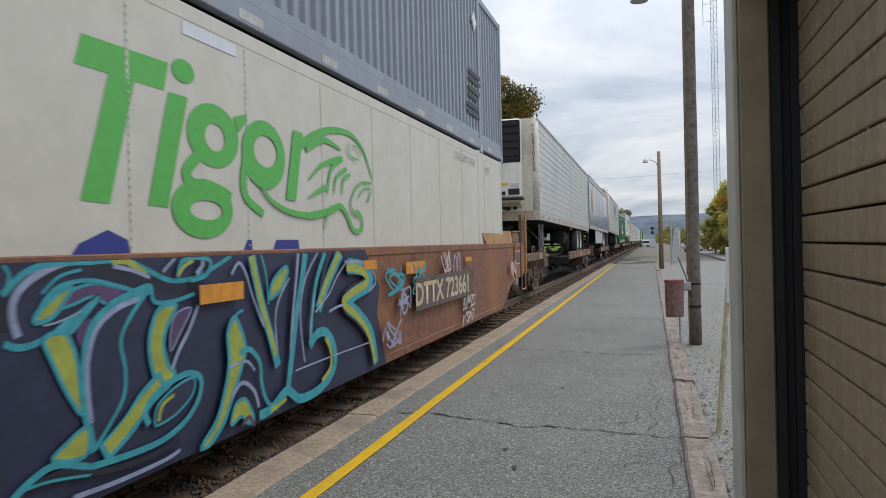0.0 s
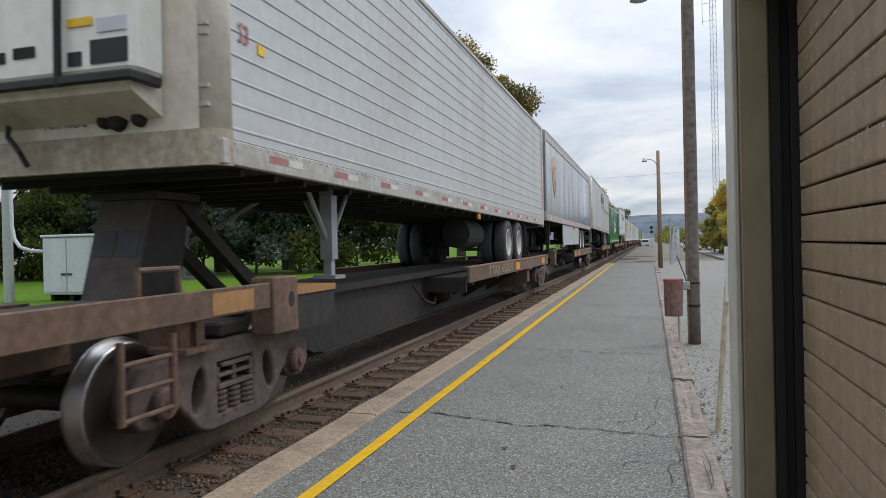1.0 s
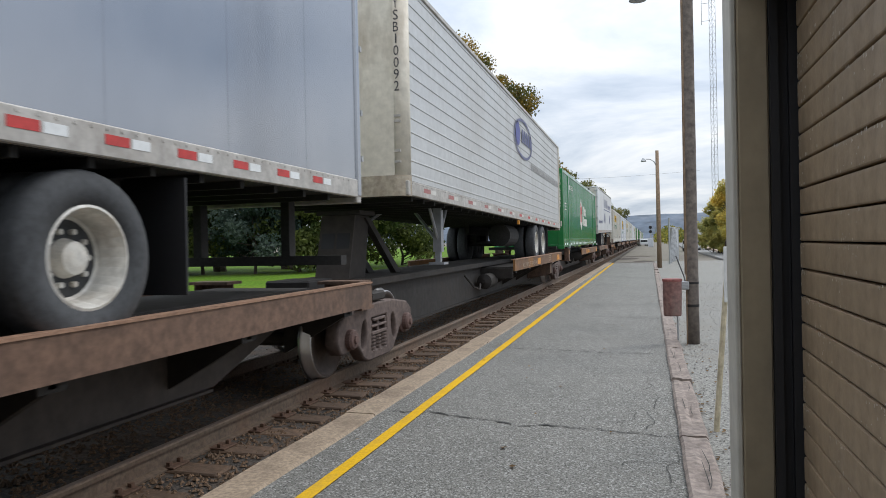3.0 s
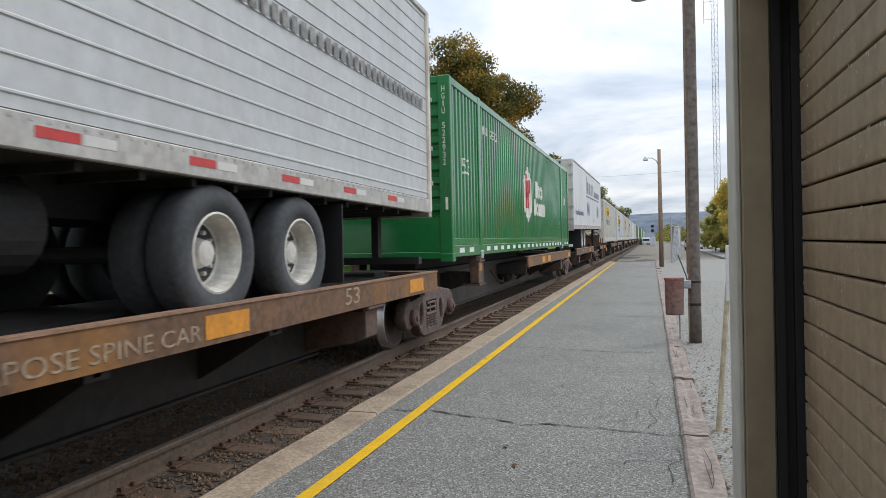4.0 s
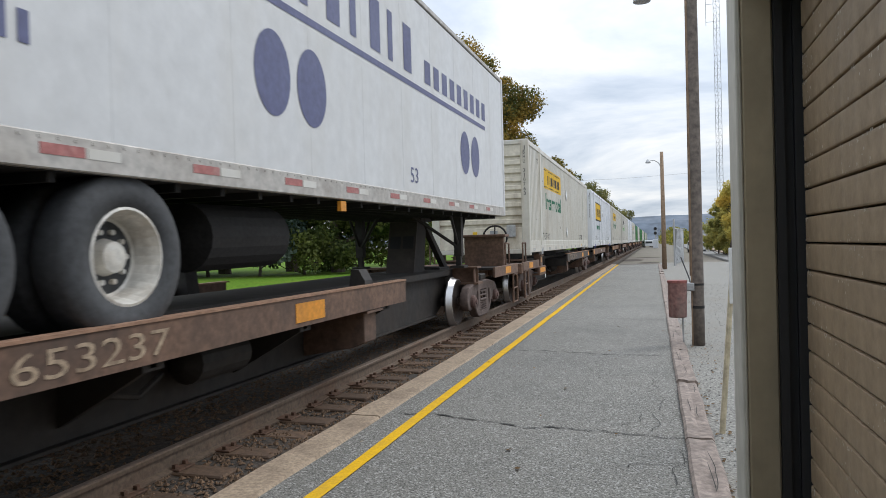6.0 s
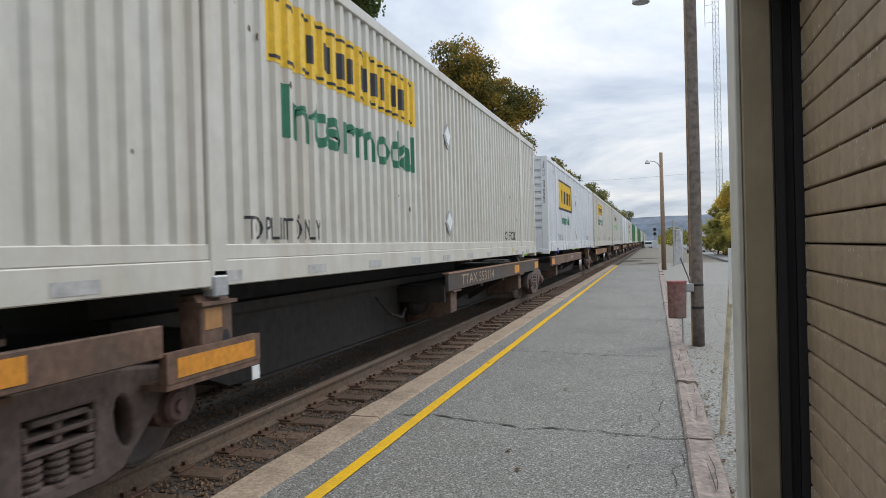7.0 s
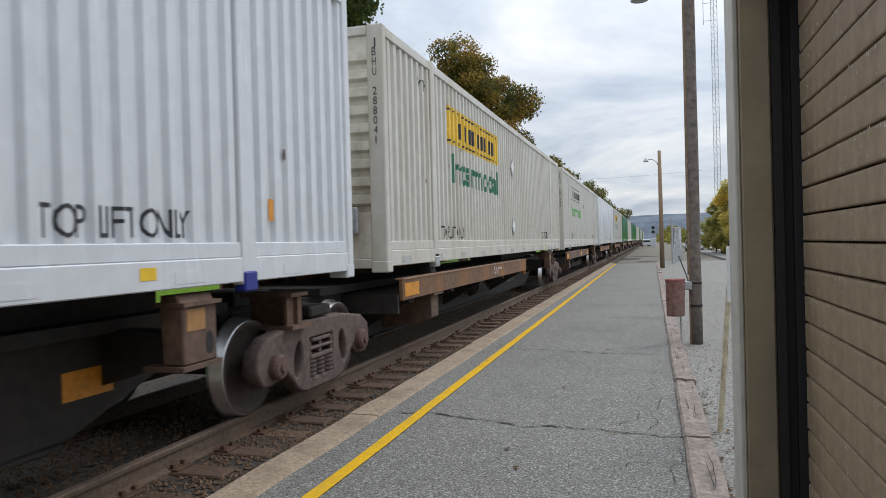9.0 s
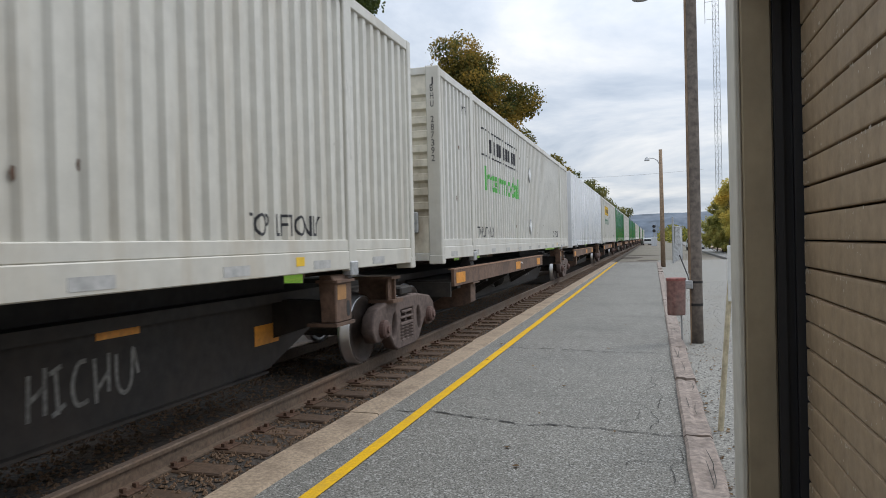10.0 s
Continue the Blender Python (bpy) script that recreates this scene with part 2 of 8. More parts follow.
M_FADEDINK = mat("faded_tan_lettering", (0.36, 0.275, 0.19), 0.7, grain=0.3, scale=22, stain=(0.14, 0.09, 0.06), stain_amount=0.7, stain_scale=6)
M_CREAMINK = mat("cream_lettering", (0.52, 0.41, 0.28), 0.65, grain=0.2, scale=18, stain=(0.30, 0.22, 0.15), stain_amount=0.6, stain_scale=4)
M_TAG = mat("thin_pale_spray", (0.50, 0.46, 0.45), 0.7, grain=0.3, scale=25, stain=(0.30, 0.20, 0.16), stain_amount=0.7, stain_scale=7)
M_SPRAY = mat("thin_grey_spray", (0.20, 0.195, 0.18), 0.8, grain=0.3, scale=20, stain=(0.08, 0.075, 0.065), stain_amount=0.8, stain_scale=8)
M_REDWORN = mat("faded_red_tape", (0.36, 0.13, 0.12), 0.6, grain=0.2, scale=20, stain=(0.36, 0.30, 0.27), stain_amount=0.8, stain_scale=5)
M_NOSERAIL = mat("dirty_tan_nose_rail", (0.40, 0.345, 0.265), 0.6, grain=0.2, scale=14, stain=(0.17, 0.12, 0.08), stain_amount=0.75, stain_scale=2.4, streak=0.4, bump=0.15)
M_GREENINK = mat("green_lettering", (0.012, 0.145, 0.075), 0.55, grain=0.12, scale=14)
M_BLUEINK = mat("slate_blue_lettering", (0.09, 0.10, 0.20), 0.55, grain=0.12, scale=14)
M_SIGNYEL = mat("yellow_sign_panel", (0.74, 0.47, 0.02), 0.5, grain=0.1, scale=14)
M_LIME = mat("bright_green_graphic", (0.085, 0.40, 0.07), 0.5, grain=0.06, scale=14)
M_GOLD = mat("gold_graphic", (0.52, 0.33, 0.12), 0.4, grain=0.08)
M_BROWN = mat("brown_graphic", (0.10, 0.068, 0.055), 0.4, grain=0.08)
M_G_NAVY = mat("spray_navy", (0.017, 0.022, 0.056), 0.6, grain=0.18, scale=10, stain=(0.03, 0.036, 0.08), stain_amount=0.6, stain_scale=1.6)
M_G_TEAL = mat("spray_teal", (0.035, 0.30, 0.36), 0.6, grain=0.15, scale=12)
M_G_LIME = mat("spray_lime", (0.33, 0.37, 0.06), 0.6, grain=0.15, scale=12)
M_G_DARK = mat("spray_black", (0.012, 0.014, 0.03), 0.6, grain=0.2, scale=9)
M_G_LAV = mat("spray_lavender", (0.27, 0.31, 0.46), 0.6, grain=0.2, scale=8)
M_G_PLUM = mat("spray_plum", (0.095, 0.05, 0.13), 0.6, grain=0.2, scale=8)
M_BLUE = mat("deep_blue_paint", (0.018, 0.028, 0.22), 0.5, grain=0.1)
M_CABINET = mat("grey_cabinet_paint", (0.52, 0.545, 0.59), 0.45, grain=0.05, scale=6, stain=(0.30, 0.31, 0.32), stain_amount=0.4, streak=0.2)
M_BARK = mat("bark", (0.075, 0.058, 0.045), 0.95, grain=0.35, scale=9)
M_GLASS = mat("dark_glass", (0.02, 0.024, 0.028), 0.12, grain=0.02, bump=0)


def leaf_mat(name, a, b):
    m = bpy.data.materials.new(name)
    m.use_nodes = True
    nt = m.node_tree
    bs = nt.nodes["Principled BSDF"]
    geo = nt.nodes.new("ShaderNodeNewGeometry")
    rp = nt.nodes.new("ShaderNodeValToRGB")
    rp.color_ramp.elements[0].color, rp.color_ramp.elements[1].color = (*a, 1), (*b, 1)
    # whole boughs turn before others do
    co = nt.nodes.new("ShaderNodeTexCoord")
    bough = nt.nodes.new("ShaderNodeTexNoise")
    bough.inputs["Scale"].default_value, bough.inputs["Detail"].default_value = 0.45, 3.0
    nt.links.new(co.outputs["Object"], bough.inputs["Vector"])
    turned_ = nt.nodes.new("ShaderNodeMapRange")
    for i, v in ((1, 0.36), (2, 0.66), (3, -0.35), (4, 0.6)):
        turned_.inputs[i].default_value = v
    nt.links.new(bough.outputs[0], turned_.inputs[0])
    leaf = nt.nodes.new("ShaderNodeMath")
    leaf.operation, leaf.use_clamp = "MULTIPLY_ADD", True
    leaf.inputs[1].default_value = 0.6
    nt.links.new(geo.outputs["Random Per Island"], leaf.inputs[0])
    nt.links.new(turned_.outputs[0], leaf.inputs[2])
    nt.links.new(leaf.outputs[0], rp.inputs[0])
    nt.links.new(rp.outputs[0], bs.inputs["Base Color"])
    bs.inputs["Roughness"].default_value = 0.7
    bs.inputs["Specular IOR Level"].default_value = 0.25
    # thin leaves let some light through
    through_ = nt.nodes.new("ShaderNodeBsdfTranslucent")
    nt.links.new(rp.outputs[0], through_.inputs[0])
    both = nt.nodes.new("ShaderNodeMixShader")
    both.inputs[0].default_value = 0.48
    nt.links.new(bs.outputs[0], both.inputs[1])
    nt.links.new(through_.outputs[0], both.inputs[2])
    nt.links.new(both.outputs[0], nt.nodes["Material Output"].inputs["Surface"])
    return m


M_BROWNSTONE = mat("rusty_rubble", (0.135, 0.083, 0.048), 0.95, grain=0.4, scale=30, stain=(0.06, 0.045, 0.035), stain_amount=0.7, stain_scale=3)
M_LEAF_AUTUMN = leaf_mat("autumn_leaves", (0.07, 0.088, 0.026), (0.42, 0.27, 0.055))
M_LEAF_GREEN = leaf_mat("dark_green_leaves", (0.04, 0.062, 0.018), (0.14, 0.16, 0.04))
M_LEAF_OLIVE = leaf_mat("olive_leaves", (0.10, 0.12, 0.03), (0.40, 0.34, 0.06))
M_LEAF_GOLD = leaf_mat("golden_leaves", (0.44, 0.40, 0.11), (0.88, 0.66, 0.16))
M_LEAF_LIGHT = leaf_mat("light_olive_leaves", (0.10, 0.115, 0.045), (0.27, 0.24, 0.085))
M_LEAF_FIR = leaf_mat("blue_green_needles", (0.045, 0.075, 0.06), (0.11, 0.14, 0.11))
M_LEAF_STREET = leaf_mat("yellow_green_leaves", (0.26, 0.27, 0.085), (0.58, 0.48, 0.14))
M_GREYINK = mat("worn_grey_lettering", (0.16, 0.155, 0.15), 0.6, grain=0.3, scale=22, stain=(0.42, 0.40, 0.36), stain_amount=0.8, stain_scale=9)


# ---- mesh helpers ----
def part(name, bm, material, parent, label=""):
    """One mesh object under a thing or a part; bm may be a bmesh or a finished mesh."""
    if isinstance(bm, bmesh.types.BMesh):
        me = bpy.data.meshes.new(name)
        bmesh.ops.recalc_face_normals(bm, faces=bm.faces)
        bm.to_mesh(me)
        bm.free()
    else:
        me = bm
    if material and not me.materials:
        me.materials.append(material)
    ob = new(name, me)
    ob.parent = parent
    if label:
        tagged(ob, label)
    return ob


def thing(name, label, category, group="", kind="", at=(0, 0, 0)):
    ob = new(name)
    ob.empty_display_size = 0.2
    ob.matrix_basis = pose(*at)
    return tagged(ob, label, category, group, kind)


def smooth(ob, on=True):
    for p in ob.data.polygons:
        p.use_smooth = on
    return ob


def box(bm, x0, x1, y0, y1, z0, z1, bevel=0.0):
    r = bmesh.ops.create_cube(bm, size=1.0, matrix=Matrix.Translation(((x0 + x1) / 2, (y0 + y1) / 2, (z0 + z1) / 2)) @ Matrix.Diagonal((abs(x1 - x0), abs(y1 - y0), abs(z1 - z0), 1)))
    if bevel:
        edges = list({e for v in r["verts"] for e in v.link_edges})
        bmesh.ops.bevel(bm, geom=edges, offset=bevel, segments=1, affect="EDGES")
    return bm


def boxes(*all_boxes, bevel=0.0):
    bm = bmesh.new()
    for b in all_boxes:
        box(bm, *b, bevel=bevel)
    return bm


def rod(bm, a, b, r0, r1=None, seg=10):
    a, b = Vector(a), Vector(b)
    d = b - a
    m = Matrix.Translation((a + b) / 2) @ d.to_track_quat("Z", "Y").to_matrix().to_4x4()
    bmesh.ops.create_cone(bm, cap_ends=True, segments=seg, radius1=r0, radius2=r0 if r1 is None else r1, depth=d.length, matrix=m)
    return bm


def prism(bm, pts, axis, a, b):
    """Extrude a 2D outline along an axis. x: pts are (y, z); y: pts are (x, z); z: pts are (x, y)."""
    def put(p, c):
        return {"x": (c, p[0], p[1]), "y": (p[0], c, p[1]), "z": (p[0], p[1], c)}[axis]
    lo = [bm.verts.new(put(p, a)) for p in pts]
    hi = [bm.verts.new(put(p, b)) for p in pts]
    bm.faces.new(lo)
    bm.faces.new(hi[::-1])
    for i in range(len(pts)):
        j = (i + 1) % len(pts)
        bm.faces.new((lo[i], hi[i], hi[j], lo[j]))
    return bm


def turned(bm, profile, seg=32, axis="x", at=(0, 0, 0)):
    """A body of revolution about an axis; profile: (along, radius) pairs."""
    rings = []
    for a, r in profile:
        ring = []
        for i in range(seg):
            t = 2 * math.pi * i / seg
            c, s = r * math.cos(t), r * math.sin(t)
            p = {"x": (a, c, s), "z": (c, s, a), "y": (c, a, s)}[axis]
            ring.append(bm.verts.new(Vector(p) + Vector(at)))
        rings.append(ring)
    for q, w in zip(rings, rings[1:]):
        for i in range(seg):
            j = (i + 1) % seg
            bm.faces.new((q[i], q[j], w[j], w[i]))
    bm.faces.new(rings[0])
    bm.faces.new(rings[-1][::-1])
    return bm


def curve_mesh(name, loops, depth, bevel=0.0):
    """A plate from closed 2D loops (later loops inside the first are holes), thickness 2 * depth, in the plane x, y."""
    if len(loops) == 1 and not depth:
        flat_me = bpy.data.meshes.new(name)
        flat_me.from_pydata([(p[0], p[1], 0) for p in loops[0]], [], [tuple(range(len(loops[0])))])
        return flat_me
    cu = bpy.data.curves.new(name, "CURVE")
    cu.dimensions, cu.fill_mode, cu.extrude, cu.bevel_depth, cu.bevel_resolution = "2D", "BOTH", depth, bevel, 1
    for loop in loops:
        sp = cu.splines.new("POLY")
        sp.points.add(len(loop) - 1)
        for p, q in zip(sp.points, loop):
            p.co = (q[0], q[1], 0, 1)
        sp.use_cyclic_u = True
    ob = bpy.data.objects.new(name, cu)
    scene.collection.objects.link(ob)
    me = bpy.data.meshes.new_from_object(ob.evaluated_get(bpy.context.evaluated_depsgraph_get()))
    bpy.data.objects.remove(ob)
    bpy.data.curves.remove(cu)
    return me


TEXTS = {}


def text_mesh(words, size, width=None, bold=0.0):
    """Flat lettering in the plane x, y with its lower left corner at the origin; width squeezes or stretches it."""
    key = (words, size, width, bold)
    if key in TEXTS:
        return TEXTS[key]
    cu = bpy.data.curves.new("lettering", "FONT")
    cu.body, cu.size, cu.resolution_u, cu.offset = words, size / 0.7, 3, bold
    ob = bpy.data.objects.new("lettering", cu)
    scene.collection.objects.link(ob)
    me = bpy.data.meshes.new_from_object(ob.evaluated_get(bpy.context.evaluated_depsgraph_get()))
    bpy.data.objects.remove(ob)
    bpy.data.curves.remove(cu)
    if len(me.vertices):
        xs = [v.co.x for v in me.vertices]
        lo, hi = min(xs), max(xs)
        k = width / (hi - lo) if width else 1.0
        for v in me.vertices:
            v.co.x = (v.co.x - lo) * k
    TEXTS[key] = me
    return me


def on_side(me, y, z, x, profile=None, breaks=()):
    """Lay flat lettering or a graphic on a side wall that faces +x, following its corrugation."""
    bm = bmesh.new()
    bm.from_mesh(me)
    bmesh.ops.transform(bm, matrix=Matrix(((0, 0, 1, x), (1, 0, 0, y), (0, 1, 0, z), (0, 0, 0, 1))), verts=bm.verts)
    if profile:
        ys = [v.co.y for v in bm.verts]
        lo, hi = min(ys), max(ys)
        for b in breaks:
            if lo < b < hi:
                bmesh.ops.bisect_plane(bm, geom=bm.verts[:] + bm.edges[:] + bm.faces[:], plane_co=(0, b, 0), plane_no=(0, 1, 0))
        for v in bm.verts:
            v.co.x = x + profile(v.co.y)
    return bm


def on_front(me, x, z, y):
    """Lay flat lettering on a wall that faces -y."""
    bm = bmesh.new()
    bm.from_mesh(me)
    bmesh.ops.transform(bm, matrix=Matrix(((1, 0, 0, x), (0, 0, -1, y), (0, 1, 0, z), (0, 0, 0, 1))), verts=bm.verts)
    return bm


def ribbon_mesh(points, w0, w1=None, steps=6, taper=False, closed=False):
    """A painted stroke: a smooth strip through a few points in the plane x, y."""
    w1 = w0 if w1 is None else w1
    pts = [Vector((p[0], p[1], 0)) for p in points]
    n = len(pts)
    path = []
    last = n if closed else n - 1
    for i in range(last):
        g = (lambda k: pts[k % n]) if closed else (lambda k: pts[max(0, min(n - 1, k))])
        p0, p1, p2, p3 = g(i - 1), g(i), g(i + 1), g(i + 2)
        for s in range(steps):
            t = s / steps
            path.append(0.5 * ((2 * p1) + (p2 - p0) * t + (2 * p0 - 5 * p1 + 4 * p2 - p3) * t * t + (3 * p1 - p0 - 3 * p2 + p3) * t ** 3))
    path.append(pts[0] if closed else pts[-1])
    me = bpy.data.meshes.new("stroke")
    verts, faces = [], []
    for i, p in enumerate(path):
        d = path[min(i + 1, len(path) - 1)] - path[max(i - 1, 0)]
        d = d.normalized() if d.length > 1e-6 else Vector((1, 0, 0))
        u = i / (len(path) - 1)
        w = w0 + (w1 - w0) * u
        if taper:
            w *= max(0.05, math.sin(math.pi * min(1, max(0, 0.04 + 0.92 * u))) ** 0.6)
        nrm = Vector((-d.y, d.x, 0)) * w / 2
        rise = Vector((0, 0, 0.000008 * i))
        verts += [(p + nrm + rise)[:], (p - nrm + rise)[:]]
        if i:
            faces.append((2 * i - 2, 2 * i - 1, 2 * i + 1, 2 * i))
    me.from_pydata(verts, [], faces)
    return me


# ---- ground and track bed ----
RAIL_Z = 0.07
XC = -4.3  # centre line of the track


def sheet(name, x0, x1, y0, y1, z, material, label, category="ground", thick=0.3, kind="structure"):
    ob = part(name, boxes((x0, x1, y0, y1, z - thick, z)), material, None)
    return tagged(ob, label, category, kind=kind)


def broad_ground():
    bm = bmesh.new()
    bmesh.ops.create_grid(bm, x_segments=2, y_segments=2, size=4000)
    for v in bm.verts:
        v.co.z = -0.22
    tagged(part("ground", bm, M_SOIL, None), "dry trodden earth and thin grass beside the track", "ground", kind="structure")


broad_ground()
sheet("lawn", -90, -8.2, -60, 330, -0.14, M_GRASS, "mown green lawn behind the track", "lawn", 0.2)
sheet("gravel_yard", 0.30, 5.6, -12, 50, -0.03, M_GRAVEL, "pale grey gravel beside the platform", "gravel", 0.3)


def track_bed():
    bm = bmesh.new()
    nx, ny = 14, 90
    xs = [-8.4 + (5.85 * i / nx) for i in range(nx + 1)]
    grid = []
    for j in range(ny + 1):
        y = -12 + 72 * j / ny
        row = []
        for x in xs:
            z = (-0.090 if -4.98 < x < -3.6 else -0.115 if x < -3.6 else -0.125) + 0.022 * noise.noise((x * 1.7, y * 1.7, 0)) - (0.06 if x < -7.6 else 0)
            row.append(bm.verts.new((x, y, z)))
        grid.append(row)
    grid.append([bm.verts.new((x, 700, -0.13)) for x in xs])
    for a, b in zip(grid, grid[1:]):
        for i in range(nx):
            bm.faces.new((a[i], a[i + 1], b[i + 1], b[i]))
    tagged(part("track_bed", bm, M_BALLAST, None), "sooty brown ballast between and beside the rails", "ballast", kind="structure")


track_bed()


def stones(name, x0, x1, y0, y1, z, n, r0, r1, material, label, avoid=None):
    rng = random.Random(len(name) + n)
    verts, faces = [], []
    base = [(1, 0, 0), (0, 1, 0), (-1, 0, 0), (0, -1, 0), (0, 0, 0.8)]
    tri = [(0, 1, 4), (1, 2, 4), (2, 3, 4), (3, 0, 4)]
    for _ in range(n):
        x, y, r, a = rng.uniform(x0, x1), y0 + (y1 - y0) * rng.random() ** 1.7, rng.uniform(r0, r1), rng.uniform(0, 6.3)
        k = len(verts)
        q = [rng.uniform(0.65, 1.3) for _ in base]
        for (bx, by, bz), s in zip(base, q):
            verts.append((x + r * s * (bx * math.cos(a) - by * math.sin(a)), y + r * s * (bx * math.sin(a) + by * math.cos(a)), z + r * bz * s))
        faces += [tuple(k + i for i in f) for f in tri]
    me = bpy.data.meshes.new(name)
    me.from_pydata(verts, [], faces)
    tagged(part(name, me, material, None), label, "stones", kind="stuff")


stones("ballast_stones", -6.6, -2.72, 1.5, 30, -0.135, 9000, 0.015, 0.042, M_BALLAST, "loose sooty ballast stones round the ties")
stones("tie_rubble", -3.5, -2.70, 2.0, 34, -0.114, 8000, 0.009, 0.027, M_BROWNSTONE, "rusty brown rubble over the tie ends")
stones("bed_rubble", -5.0, -3.6, 2.0, 26, -0.088, 7000, 0.010, 0.032, M_BROWNSTONE, "dark rubble between the rails")
stones("gravel_stones", 0.45, 2.6, 3.0, 26, -0.032, 5000, 0.006, 0.02, M_STONE, "loose grey pebbles beside the timber edging")


def rail(side):
    """A steel rail with foot, web and rounded head."""
    c = XC + side * 0.755
    prof = [(-0.07, -0.105), (0.07, -0.105), (0.07, -0.09), (0.012, -0.075), (0.010, 0.025), (0.035, 0.032), (0.036, 0.058), (0.026, 0.068),
            (-0.026, 0.068), (-0.036, 0.058), (-0.035, 0.032), (-0.010, 0.025), (-0.012, -0.075), (-0.07, -0.09)]
    bm = prism(bmesh.new(), [(c + a, b) for a, b in prof], "y", -14, 620)
    ob = tagged(part("rail", bm, M_RAIL, None), "brown rusted steel rail with a worn head", "rail", "running rails")
    part("rail_head", boxes((c - 0.024, c + 0.024, -14, 620, 0.0695, 0.0715)), M_RAILTOP, ob, "worn bright running surface")
    return ob


rail(1)
rail(-1)


def ties():
    rng = random.Random(5)
    bm = boxes((-1.3, 1.3, -0.115, 0.115, -0.17, 0.0), bevel=0.012)
    for v in bm.verts:
        v.co.z += 0.010 * noise.noise((v.co.x * 3, v.co.y * 9, 2)) if v.co.z > -0.05 else 0
    me = bpy.data.meshes.new("tie")
    bm.to_mesh(me)
    bm.free()
    me.materials.append(M_TIE)
    pl = boxes((-0.17, 0.17, -0.095, 0.095, 0.0, 0.016), bevel=0.004)
    for sx in (-0.11, 0.105):
        for sy in (-0.06, 0.06):
            box(pl, sx - 0.016, sx + 0.016, sy - 0.016, sy + 0.016, 0.0, 0.045)
    plate = bpy.data.meshes.new("tie_plate")
    pl.to_mesh(plate)
    pl.free()
    plate.materials.append(M_PLATE)
    root = tagged(new("track_ties"), "weathered wooden railway ties under the rails", "railway ties", kind="structure")
    y, i = -2.0, 0
    while y < 70:
        ob = new("tie", me)
        ob.parent = root
        ob.matrix_basis = pose(XC + rng.uniform(-0.05, 0.05), y, -0.098 + rng.uniform(-0.012, 0.008), 0, 0, rng.uniform(-1.5, 1.5))
        if y < 26:
            for s in (-1, 1):
                p = new("tie_plate", plate)
                p.parent = ob
                p.matrix_basis = pose(s * 0.755, 0, 0.0)
        y += 0.535 + rng.uniform(-0.03, 0.03)
    far = bmesh.new()
    while y < 260:
        box(far, XC - 1.3, XC + 1.3, y - 0.115, y + 0.115, -0.25, -0.1)
        y += 0.54
    tagged(part("far_tie", far, M_TIE, root), kind="stuff")


